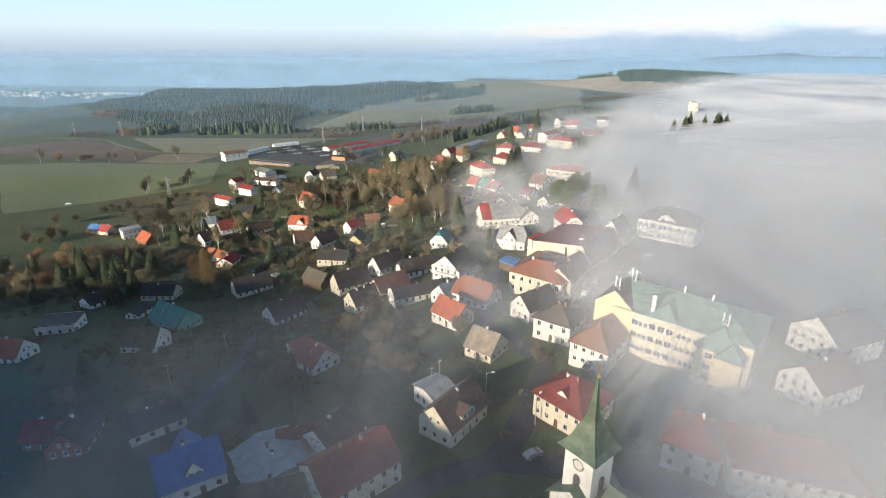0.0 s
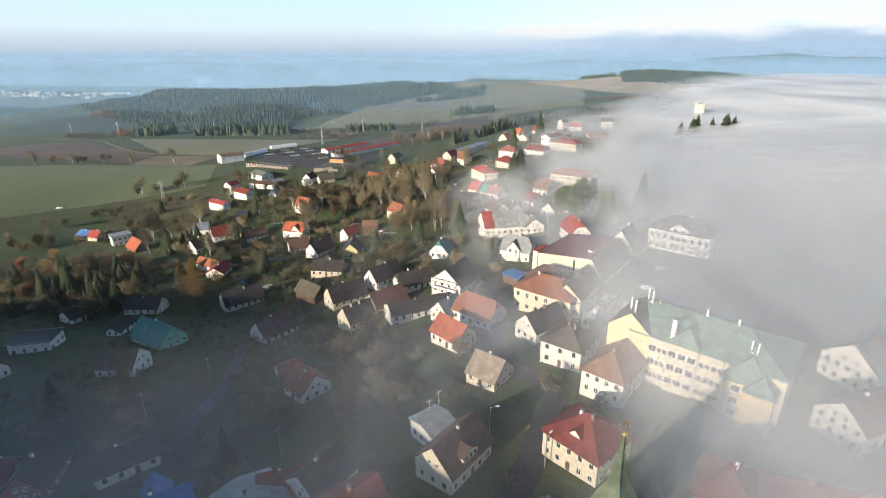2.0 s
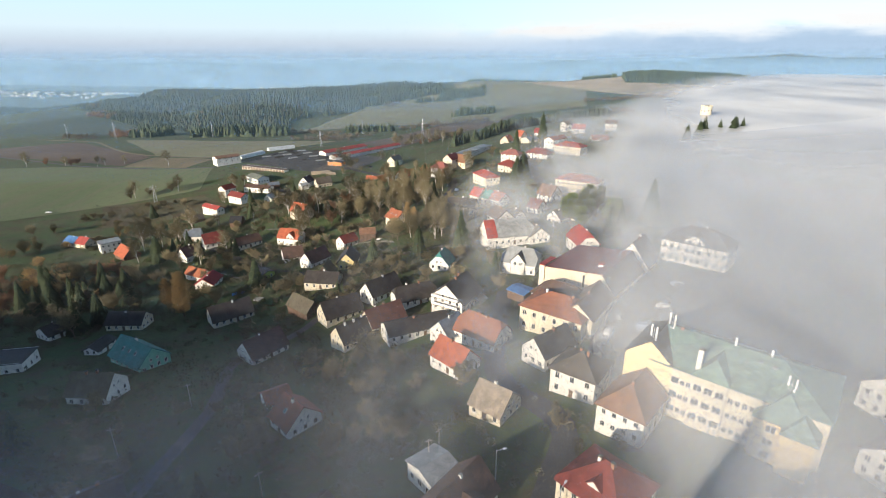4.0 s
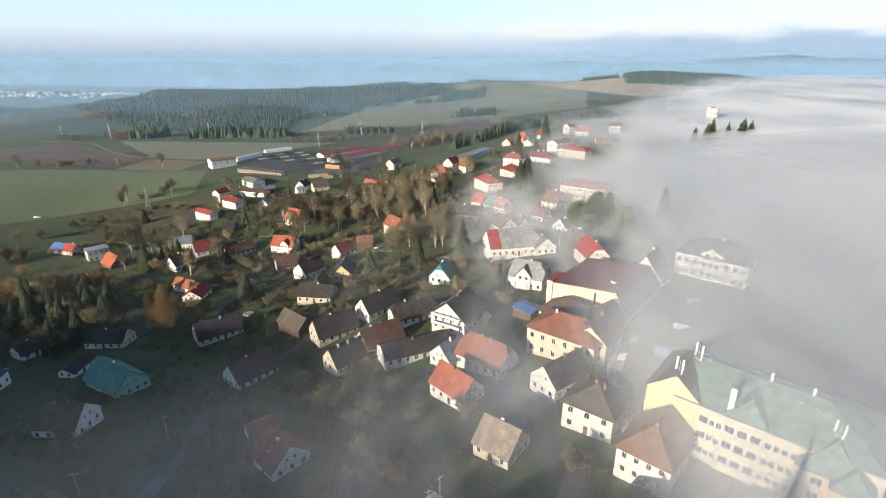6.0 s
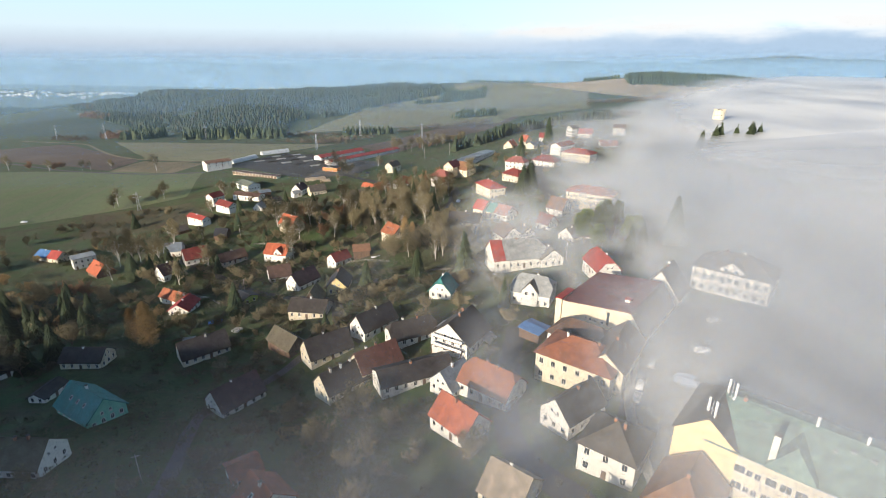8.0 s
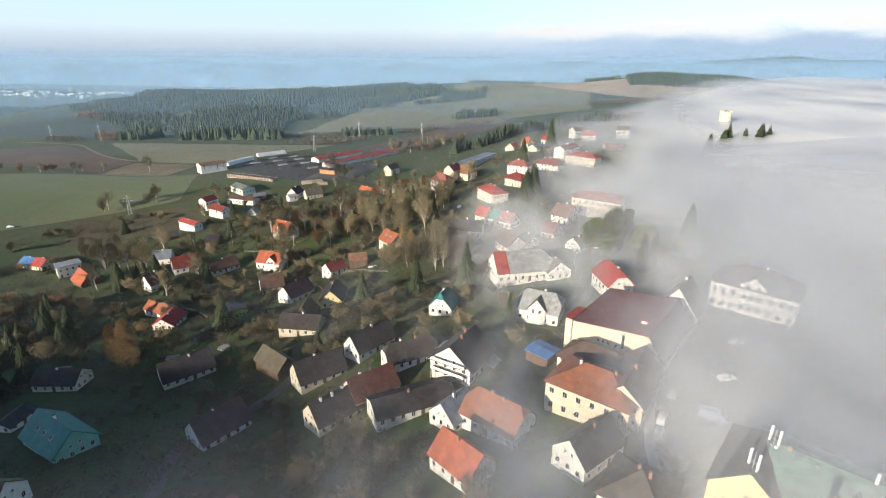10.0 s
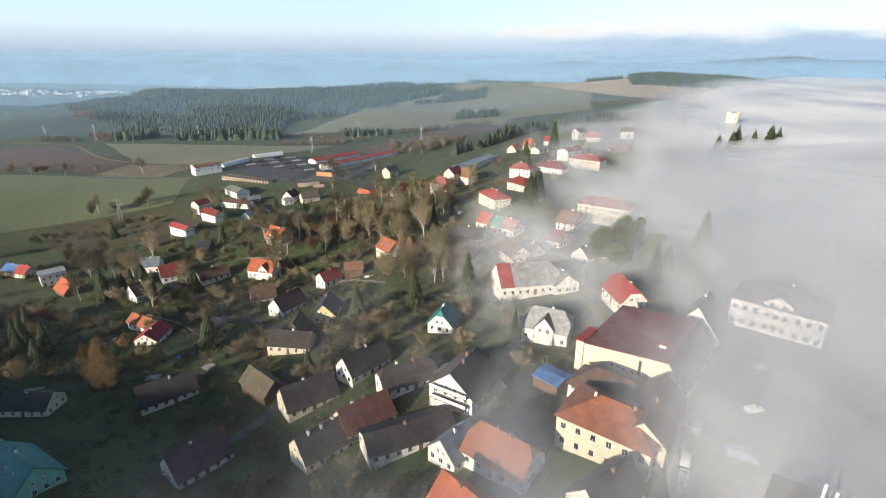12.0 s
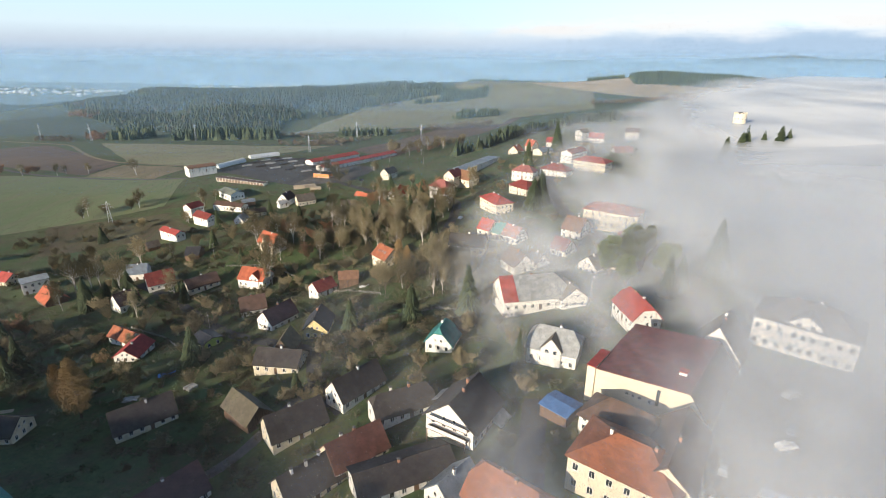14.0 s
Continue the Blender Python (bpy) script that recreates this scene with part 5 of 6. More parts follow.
flat_house(11.6, 447.7, -14.9, 59, 7.2, 9, 5.8, "bluegrey", "white", "white terraced house with flat grey roof")
flat_house(15.4, 454.1, -15.2, 59, 7.2, 9, 5.8, "bluegrey", "white", "white terraced house with flat grey roof")
flat_house(19.2, 460.5, -14.9, 59, 7.2, 9, 5.8, "bluegrey", "white", "white terraced house with flat grey roof")
flat_house(23.0, 466.8, -15.2, 59, 7.2, 9, 5.8, "bluegrey", "white", "white terraced house with flat grey roof")
flat_house(26.8, 473.2, -14.9, 59, 7.2, 9, 5.8, "bluegrey", "white", "white terraced house with flat grey roof")
flat_house(30.6, 479.5, -15.2, 59, 7.2, 9, 5.8, "bluegrey", "white", "white terraced house with flat grey roof")
flat_house(34.3, 485.9, -14.9, 59, 7.2, 9, 5.8, "bluegrey", "white", "white terraced house with flat grey roof")
flat_house(38.1, 492.3, -15.2, 59, 7.2, 9, 5.8, "bluegrey", "white", "white terraced house with flat grey roof")


# ---- trees ----
def conifer_meshes(seed, h, wide, tiers, fronds, lean=0.35, taper=0.85):
    """Trunk and crown of a spruce: tiers of drooping, ragged fronds."""
    rng = random.Random(seed)
    bt = bmesh.new()
    tube(bt, (0, 0, -1.0), (0, 0, h * 0.96), h * 0.018, 0.02, 6)
    bc = bmesh.new()
    for i in range(tiers):
        t = i / (tiers - 1)
        z = h * (0.07 + 0.91 * t)
        rad = wide * (1 - t) ** taper * rng.uniform(0.82, 1.1) + 0.12
        for k in range(max(4, int(fronds * (1 - 0.55 * t)))):
            a = rng.uniform(0, 2 * math.pi)
            r = rad * rng.uniform(0.62, 1.12)
            drop = -r * rng.uniform(0.12, lean + 0.15)
            d, s = Vector((math.cos(a), math.sin(a), 0)), Vector((-math.sin(a), math.cos(a), 0))
            wd = r * rng.uniform(0.20, 0.34)
            b0 = Vector((0, 0, z + 0.05 * r))
            mid = d * r * 0.55 + Vector((0, 0, z + drop * 0.35))
            tip = d * r + Vector((0, 0, z + drop))
            v = [bc.verts.new(p) for p in (b0, mid + s * wd, tip, mid - s * wd, mid + Vector((0, 0, 0.22 * r)))]
            for f in ((0, 1, 4), (1, 2, 4), (2, 3, 4), (3, 0, 4)):
                bc.faces.new([v[j] for j in f])
    return bt, bc


def larch_meshes(seed, h, wide, n):
    """A larch: straight trunk, thin upswept branches, a soft crown of small needle tufts."""
    rng = random.Random(seed)
    bt, bc = bmesh.new(), bmesh.new()
    tube(bt, (0, 0, -1.0), (0, 0, h * 0.97), h * 0.014, 0.02, 6)
    for k in range(n):
        t = rng.random() ** 0.8
        z, a = h * (0.10 + 0.88 * t), rng.uniform(0, 2 * math.pi)
        r = (wide * min(1.0, 0.45 + 1.6 * t) * (1 - t) ** 0.62 + 0.25) * rng.uniform(0.65, 1.15)
        d = Vector((math.cos(a), math.sin(a), rng.uniform(0.05, 0.45)))
        p0, p1 = Vector((0, 0, z)), Vector((0, 0, z)) + d * r
        tube(bt, p0, p1, 0.035, 0.01, 3, False)
        for j in range(26):
            f = rng.uniform(0.25, 1.05)
            c = p0.lerp(p1, f) + Vector((rng.gauss(0, 0.3), rng.gauss(0, 0.3), rng.gauss(-0.12, 0.28)))
            u = Vector((rng.gauss(0, 1), rng.gauss(0, 1), rng.gauss(0, 1))).normalized() * rng.uniform(0.10, 0.26)
            w = u.orthogonal().normalized() * rng.uniform(0.05, 0.13)
            bc.faces.new([bc.verts.new(v) for v in (c - u, c + w, c + u, c - w)])
    return bt, bc


def limb(bm, rng, p, d, length, r, level, tips):
    """One limb as a bent, tapering rod; its twigs go on from it."""
    n = 3 if level < 2 else 2
    for i in range(n):
        q = p + d * length / n
        r2 = r * (0.72 if i < n - 1 else 0.5)
        tube(bm, p, q, r, r2, 5 if level == 0 else 3, False)
        p, r = q, r2
        d = (d + Vector((rng.gauss(0, 0.16), rng.gauss(0, 0.16), rng.gauss(0.05, 0.1)))).normalized()
        if level < 3:
            for k in range(2 if level else 3):
                side = Vector((rng.gauss(0, 1), rng.gauss(0, 1), rng.uniform(-0.1, 0.9))).normalized()
                nd = (d * 0.75 + side * 0.85).normalized()
                if level < 2:
                    limb(bm, rng, p, nd, length * rng.uniform(0.42, 0.62), r * 0.62, level + 1, tips)
                tips.append((p.copy(), nd, length * 0.5))
    tips.append((p, d, length * 0.6))


def bare_meshes(seed, h, spread, twigs=5, upright=0.3):
    """A leafless tree: trunk and limbs, and a crown of fine twigs."""
    rng = random.Random(seed)
    bt, tips = bmesh.new(), []
    tube(bt, (0, 0, -1.0), (0, 0, h * 0.2), h * 0.014, h * 0.012, 6, False)
    for k in range(rng.randint(4, 6)):
        a = rng.uniform(0, 2 * math.pi)
        d = Vector((math.cos(a) * spread, math.sin(a) * spread, upright + rng.uniform(0.5, 1.1))).normalized()
        limb(bt, rng, Vector((0, 0, h * rng.uniform(0.07, 0.32))), d, h * rng.uniform(0.36, 0.54), h * 0.008, 0, tips)
    bc = bmesh.new()
    rng.shuffle(tips)
    for p, d, ln in tips[: int(190 * twigs)]:
        for k in range(2):
            side = Vector((rng.gauss(0, 0.8), rng.gauss(0, 0.8), rng.gauss(0.75, 0.7))).normalized()
            e = p + (d * 0.7 + side).normalized() * min(ln, 1.9) * rng.uniform(0.5, 1.1)
            w = (e - p).orthogonal().normalized() * rng.uniform(0.05, 0.095)
            bc.faces.new([bc.verts.new(v) for v in (p - w, p + w, e)])
            m = (p + e) / 2
            e2 = m + (side + Vector((rng.gauss(0, 0.7), rng.gauss(0, 0.7), 0.5))).normalized() * 0.7
            bc.faces.new([bc.verts.new(v) for v in (m - w * 0.7, m + w * 0.7, e2)])
    return bt, bc


def clump_meshes(seed, h, wide, n, leaf, low=0.05):
    """A leafy shrub or crown made of many small leaf flakes on thin stems."""
    rng = random.Random(seed)
    bt, bc = bmesh.new(), bmesh.new()
    for k in range(6):
        a = rng.uniform(0, 2 * math.pi)
        e = Vector((math.cos(a) * wide * rng.uniform(0.1, 0.6), math.sin(a) * wide * rng.uniform(0.1, 0.6), h * rng.uniform(0.6, 0.95)))
        tube(bt, (0, 0, -0.5), e, h * 0.02, 0.02, 4, False)
    blobs = [(Vector((rng.gauss(0, 0.36) * wide, rng.gauss(0, 0.36) * wide, h * rng.uniform(low + 0.15, 0.82))), rng.uniform(0.25, 0.5)) for _ in range(9)]
    for k in range(n):
        c, s = rng.choice(blobs)
        d = Vector((rng.gauss(0, 1), rng.gauss(0, 1), rng.gauss(0, 1))).normalized()
        p = c + Vector((d.x * wide * s, d.y * wide * s, d.z * h * s * 0.5)) * rng.uniform(0.6, 1.05)
        if p.z < 0.05:
            continue
        u = Vector((rng.gauss(0, 1), rng.gauss(0, 1), rng.gauss(0, 1))).normalized() * leaf * rng.uniform(0.5, 1.2)
        w = u.orthogonal().normalized() * leaf * rng.uniform(0.3, 0.7)
        bc.faces.new([bc.verts.new(v) for v in (p - u, p + w, p + u, p - w)])
    return bt, bc


def grow(name, meshes, bark, leaves, label, category="tree"):
    r = root(name, 0, 0, 0, 0, label, category)
    part("trunk", meshes[0], bark, r)
    part("crown", meshes[1], leaves, r)
    return r


KINDS = {
    "spruce": [grow("spruce_tree", conifer_meshes(s, 18, w, 38, 32), BARK, SPRUCE, "dark green spruce tree with drooping ragged boughs") for s, w in ((1, 4.8), (2, 5.3), (3, 4.2))],
    "thuja": [grow("thuja_tree", conifer_meshes(9, 12, 2.0, 40, 30, 0.1), BARK, SPRUCE, "narrow columnar evergreen thuja beside a house")],
    "pine": [grow("pine_tree", clump_meshes(sd, 17, 5.6, 7000, 0.42, 0.2), BARK, PINE, "broad old evergreen with dense rounded crown") for sd in (4, 7)],
    "larch": [grow("larch_tree", larch_meshes(s, 17, 4.4, 330), BARK, LARCH, "golden autumn larch tree standing in the meadow") for s in (5, 6)],
    "bare": [grow("bare_tree", bare_meshes(s, 10.5, sp, 6, 0.55), BARK, TWIG, "leafless brown deciduous tree with fine twigs") for s, sp in ((11, 0.6), (12, 0.5), (13, 0.75), (17, 0.55))],
    "fruit": [grow("fruit_tree", bare_meshes(s, 5.6, 0.85, 3, 0.4), BARK, TWIG, "small leafless garden fruit tree") for s in (61, 62, 63)],
    "birch": [grow("birch_tree", bare_meshes(s, 17, 0.3, 5, 0.9), BIRCH, TWIG, "slender leafless birch tree with pale trunk") for s in (21, 22)],
    "russet": [grow("russet_tree", bare_meshes(s, 10, 0.8, 7), BARK, RUSSET, "leafless tree with reddish brown twigs") for s in (31, 32)],
    "shrub": [grow("shrub", clump_meshes(s, 2.6, 2.2, 420, 0.22), BARK, SHRUB, "low brown-green garden shrub", "bush") for s in (41, 42, 43)],
    "gold": [grow("golden_bush", clump_meshes(s, 5.5, 3.2, 900, 0.28), BARK, LARCH, "golden brown autumn bush", "bush") for s in (51, 52)],
}
USED = {k: 0 for k in KINDS}
trng = random.Random(77)


def plant(kind, x, y, size=1.0, sink=0.2):
    """Sets a tree of the kind on the land; the first of each model is the model itself."""
    models = KINDS[kind]
    i = USED[kind]
    USED[kind] += 1
    k = size * trng.uniform(0.88, 1.12)
    m = pose(x, y, ground_z(x, y) - sink, trng.uniform(-2, 2), trng.uniform(-2, 2), trng.uniform(0, 360))
    ob = models[i % len(models)]
    if i >= len(models):
        ob = copy_thing(ob, m)
    else:
        ob.matrix_basis = m
    ob.scale = (k, k, k * trng.uniform(0.92, 1.1))
    ob["group"] = {"spruce": "village spruces", "bare": "bare trees", "birch": "birches", "shrub": "garden shrubs"}.get(kind, kind + " trees")


def grove(kinds, cx, cy, rx, ry, n, size=1.0, turn=0.0, keep=()):
    """n trees of mixed kinds scattered over an ellipse of the plan, clear of the houses."""
    c, s = math.cos(radians(turn)), math.sin(radians(turn))
    made = tries = 0
    while made < n and tries < n * 12:
        tries += 1
        a, r = trng.uniform(0, 2 * math.pi), math.sqrt(trng.random())
        u, v = math.cos(a) * r * rx, math.sin(a) * r * ry
        x, y = cx + u * c - v * s, cy + u * s + v * c
        if any((x - hx) ** 2 + (y - hy) ** 2 < (hr + 1.2) ** 2 for hx, hy, hr in PLOTS):
            continue
        plant(trng.choice(kinds), x, y, size * trng.uniform(0.7, 1.15))
        made += 1


def wood(name, label, areas, material, seed, hmin=14, hmax=22, gap=8.0, crown="spruce", thin=0.12):
    """A far wood as one mesh over areas of the plan: spruces of ragged tiers, or bare crowns of twig flakes."""
    rng = np.random.default_rng(seed)
    xs, ys = [], []
    for area in areas:
        P = np.array(area, float)
        X, Y = np.meshgrid(np.arange(P[:, 0].min(), P[:, 0].max(), gap), np.arange(P[:, 1].min(), P[:, 1].max(), gap))
        X, Y = X.ravel() + rng.uniform(-0.6, 0.6, X.size) * gap, Y.ravel() + rng.uniform(-0.6, 0.6, X.size) * gap
        inside = np.zeros(X.size, bool)
        for (x0, y0), (x1, y1) in zip(P, np.roll(P, -1, 0)):
            cross = ((y0 > Y) != (y1 > Y)) & (X < (x1 - x0) * (Y - y0) / (y1 - y0 + 1e-9) + x0)
            inside ^= cross
        inside &= np.sin(X / 31 + 2 * np.sin(Y / 47)) * np.sin(Y / 37 + X / 83) < 1 - 2 * thin * rng.uniform(0.4, 2.0, X.size)
        xs.append(X[inside]), ys.append(Y[inside])
    X, Y = np.concatenate(xs), np.concatenate(ys)
    n = len(X)
    stand = 0.85 + 0.2 * np.sin(X / 43 + Y / 71) * np.sin(Y / 29)
    Z, h = land(X, Y) - 1, rng.uniform(hmin, hmax, n) * stand
    base = np.stack([X, Y, Z], -1)
    if crown == "spruce":
        w = h * rng.uniform(0.26, 0.4, n)
        V = np.zeros((n, 3, 7, 3))
        for j, (t0, t1, ww) in enumerate(((0.05, 0.58, 1.0), (0.28, 0.82, 0.82), (0.52, 1.0, 0.56))):
            a = rng.uniform(0, 6.28, (n, 1)) + np.arange(6) * math.pi / 3
            r = w[:, None] * ww * np.where(np.arange(6) % 2, 1.0, 0.66) * rng.uniform(0.75, 1.2, (n, 6))
            V[:, j, :6, 0], V[:, j, :6, 1] = r * np.cos(a), r * np.sin(a)
            V[:, j, :6, 2] = h[:, None] * (t0 + rng.uniform(-0.05, 0.05, (n, 6)))
            V[:, j, 6, 2] = h * t1
        V = (V + base[:, None, None, :]).reshape(-1, 3)
        i = np.arange(n * 3)[:, None, None] * 7
        k = np.arange(6)
        F = (i + np.stack([k, (k + 1) % 6, np.full(6, 6)], -1)[None]).reshape(-1, 3)
    else:
        m = 34
        d = rng.normal(size=(n, m, 3))
        d /= np.linalg.norm(d, axis=-1, keepdims=True)
        c = d * rng.uniform(0.3, 1.0, (n, m, 1)) * np.stack([h * 0.3, h * 0.3, h * 0.46], -1)[:, None, :] + base[:, None, :]
        c[..., 2] += 0.52 * h[:, None]
        T = rng.normal(size=(n, m, 3, 3)) * (h * 0.075)[:, None, None, None]
        V = (c[:, :, None, :] + T).reshape(-1, 3)
        F = np.arange(n * m * 3).reshape(-1, 3)
    me = bpy.data.meshes.new(name)
    me.from_pydata(V.tolist(), [], F.tolist())
    me.materials.append(material)
    return tagged(new(name, me), label, "forest", "", "stuff")


def undergrowth(name, label, beds, material, seed, n_leaf=26, leaf=0.3):
    """Low brush over parts of the plan as one mesh of leaf and twig flakes. beds: x, y, half sizes, count of clumps."""
    rng = np.random.default_rng(seed)
    verts, faces = [], []
    for cx, cy, rx, ry, count in beds:
        for k in range(count):
            x, y = cx + rng.uniform(-rx, rx), cy + rng.uniform(-ry, ry)
            if any((x - hx) ** 2 + (y - hy) ** 2 < (hr + 0.5) ** 2 for hx, hy, hr in PLOTS):
                continue
            g, w, h = ground_z(x, y), rng.uniform(0.6, 1.9), rng.uniform(0.6, 2.4)
            for i in range(n_leaf):
                d = rng.normal(size=3)
                d /= np.linalg.norm(d)
                p = np.array((x + d[0] * w, y + d[1] * w, g + h * (0.45 + 0.5 * d[2])))
                a, b = rng.normal(size=3) * leaf, rng.normal(size=3) * leaf * 0.6
                i0 = len(verts)
                verts += [tuple(p - a), tuple(p + b), tuple(p + a), tuple(p - b)]
                faces.append((i0, i0 + 1, i0 + 2, i0 + 3))
    me = bpy.data.meshes.new(name)
    me.from_pydata(verts, [], faces)
    me.materials.append(material)
    return tagged(new(name, me), label, "undergrowth", "", "stuff")


# ---- the church and towers ----
church(23.0, 62.9, -7.2, -52)
water_tower(262.0, 549.0, -11.0)
antenna(45.6, 120.2, 10.3)
antenna(51.6, 125.0, 10.5)
antenna(66.5, 105.0, 8.2, h=2.6)

# ---- fields and yards ----
patch("field", [(-231, 534), (-520, 585), (-330, 365), (-214, 455)], GREEN, "green field of young winter wheat")
patch("field", [(-341, 562), (-348, 628), (-577, 830), (-730, 765)], PLOUGH, "brown ploughed field")
patch("field", [(-262, 536), (-338, 556), (-342, 626), (-256, 590)], STUBBLE, "strip of dry pale stubble")
patch("field", [(-350, 640), (-250, 596), (-150, 770), (-500, 835)], PASTURE, "pale green field behind the works", 0.2)
patch("field", [(-112, 700), (-60, 600), (150, 1080), (40, 1100)], PLOUGH, "brown strip field along the railway", 0.3)
patch("field", [(-280, 950), (100, 1000), (330, 1600), (-160, 1480)], PASTURE, "pale grass hillside", 0.4)
patch("field", [(60, 1060), (300, 1140), (500, 1900), (30, 1700)], PASTURE, "grass slope below the hilltop", 0.5)
patch("field", [(230, 1650), (500, 1130), (1060, 1430), (500, 1700)], FALLOW, "dry tan hilltop grass", 0.7)
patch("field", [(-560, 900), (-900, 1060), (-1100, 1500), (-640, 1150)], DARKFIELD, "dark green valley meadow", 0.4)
patch("field", [(-271, 413), (-204, 440), (-160, 395), (-240, 365)], GARDEN, "allotment beds of brown soil and grass")
patch("yard", [(-222, 560), (-190, 660), (-110, 590), (-125, 495)], ASPHALT, "dark storage yard of the works", 0.15, category="yard")
patch("yard", [(-125, 495), (-110, 590), (-60, 560), (-85, 500)], GRAVEL, "gravel yard beside the works", 0.15, category="yard")
patch("town_square", [(38, 142), (62, 196), (112, 190), (100, 120)], ASPHALT, "asphalt town square under mist", 0.15, wobble=0.5, category="square")

# ---- roads ----
ribbon("road", [(-150, 310), (-121, 289), (-93, 262), (-72, 242), (-44, 224), (-37, 206), (-26, 190)], 4.5, ASPHALT, "narrow dark village road")
ribbon("road", [(-62, 100), (-60, 130), (-66, 162), (-50, 180), (-37, 206)], 3.5, GRAVEL, "muddy track between the gardens")
ribbon("road", [(-30, 40), (-6, 73), (10, 80), (20, 97), (26, 115), (14, 135), (17, 165), (22, 185)], 6, ASPHALT, "town street with asphalt surface")
ribbon("road", [(10, 80), (38, 72), (60, 60)], 6, ASPHALT, "side street below the church")
ribbon("road", [(40, 105), (44, 135), (48, 152), (60, 175), (75, 205), (80, 260), (60, 330), (70, 420), (110, 540)], 7, ASPHALT, "main street along the square")
ribbon("road", [(-10, 300), (4, 340), (0, 390), (-60, 470), (-95, 510)], 5, ASPHALT, "side road to the works")
ribbon("road", [(-231, 533), (-290, 537), (-338, 549), (-395, 570), (-472, 618), (-600, 700)], 4.5, GRAVEL, "farm track along the field edge")
ribbon("road", [(-225, 585), (-262, 600), (-336, 633), (-364, 646), (-417, 688), (-480, 755), (-534, 815), (-580, 842), (-700, 900)], 4.5, STUBBLE, "pale farm track round the ploughed field")
ribbon("pavement", [(38, 108), (40, 135), (45, 153), (57, 177), (71, 206)], 2.2, CONCRETE, "concrete pavement along the street", 0.32, "pavement")

# ---- cars ----
CARS = [plain_mat("car_paint_white", (0.7, 0.7, 0.7), (0.75, 0.75, 0.75), 2, 0.3), plain_mat("car_paint_silver", (0.4, 0.42, 0.44), (0.45, 0.46, 0.48), 2, 0.25, 0.5),
        plain_mat("car_paint_dark", (0.03, 0.035, 0.05), (0.04, 0.045, 0.06), 2, 0.25)]
for x, y, rot, c, lab in ((47, 151.5, 58, 0, "white parked hatchback beside the pavement"), (53, 160, 58, 1, "silver parked car beside the pavement"), (48.8, 155.8, 55, 2, "dark parked car beside the pavement"),
                          (44.6, 147, 58, 0, "white parked car on the square"), (79, 181, 20, 1, "silver car parked on the square"), (68, 165, 10, 0, "white car parked on the square"), (72, 170, 60, 2, "dark car parked on the square"),
                          (18, 80.5, 30, 1, "silver car on the street below the church"), (-140, 190, 25, 1, "silver car parked by a low house"), (15, 148, 60, 1, "silver car parked in the lane"),
                          (-301, 395, 15, 0, "pale car parked at the field edge"), (8, 336, 70, 0, "white car parked beside the road"), (-70, 505, 30, 2, "dark car in the gravel yard")):
    car(x, y, rot, CARS[c], lab)
car(58, 151.5, -28, plain_mat("van_paint_blue", (0.16, 0.22, 0.36), (0.2, 0.26, 0.4), 2, 0.35), "blue and white van parked on the square", True)

# ---- poles, pylons, fences ----
for x, y, h in ((-66, 133, 7), (-72, 112, 8), (-35, 98, 8), (-13, 84, 7), (-3, 104, 8), (-1, 107, 8), (-41, 203, 7), (-90, 255, 7), (-120, 330, 9), (-60, 420, 10), (-20, 560, 12), (5, 560, 12), (-80, 560, 11), (-55, 590, 12)):
    pole(x, y, h)
for x, y in ((48, 236), (45, 165), (20, 90), (10, 100), (60, 190)):
    pole(x, y, 7.5, "street_lamp", "grey steel street lamp with a bent arm", True)
for x, y, h in ((-540, 870, 26), (-375, 860, 26), (-135, 880, 24), (-160, 690, 20), (-32, 790, 24), (-235, 425, 15), (-640, 900, 24)):
    pylon(x, y, h)
fence([(-32, 233), (-20, 238), (-2, 240), (4, 236)])
fence([(-125, 262), (-105, 250), (-95, 240)])
fence([(-110, 320), (-85, 318), (-70, 305)])
fence([(-60, 285), (-40, 275), (-25, 262)])

# ---- yard clutter ----
TARP = plain_mat("blue_tarpaulin", (0.05, 0.17, 0.5), (0.09, 0.25, 0.6), 2, 0.5)
BOARDS = plain_mat("sawn_boards", (0.34, 0.27, 0.19), (0.45, 0.38, 0.28), 1.5, 0.85, 0.0, (4, 1, 1), 0.3)
junk("tarpaulin", -88, 220, 25, "blue tarpaulin lying on the grass", 5.5, 1.8, 0.35, TARP)
junk("board_stack", -92, 207, 15, "stack of grey boards on the grass", 4.5, 2.2, 0.5, CONCRETE)
junk("board_stack", -76, 211, 60, "heap of scrap boards in the yard", 3.5, 3, 0.8, CONCRETE)
junk("board_stack", -108, 212, 5, "grey board stack beside the meadow", 5, 1.4, 0.5, CONCRETE)
junk("board_stack", -127, 203, 15, "pale boards lying in the grass", 6, 1.3, 0.4, BOARDS)
junk("board_stack", -33, 277, 20, "white boards beside the red cottage", 6, 1.0, 0.4, WHITE)
junk("tarpaulin", -168, 478, 25, "blue tarpaulin heap beside the works", 8, 7, 2.4, TARP)
for x, y, r in ((-118, 488, 20), (-110, 492, 30), (-104, 484, 10)):
    junk("timber_pile", x, y, r, "pile of sawn timber in the works yard", 9, 5, 2.2, BOARDS)
for k in range(5):
    for j in range(4):
        junk("stacked_goods", -196 + k * 17 + j * 3, 585 + j * 19 - k * 9, 40, "long rows of stacked grey goods in the yard", 10, 3.2, 1.3, ROOF["dark"] if (k + j) % 2 else CONCRETE)

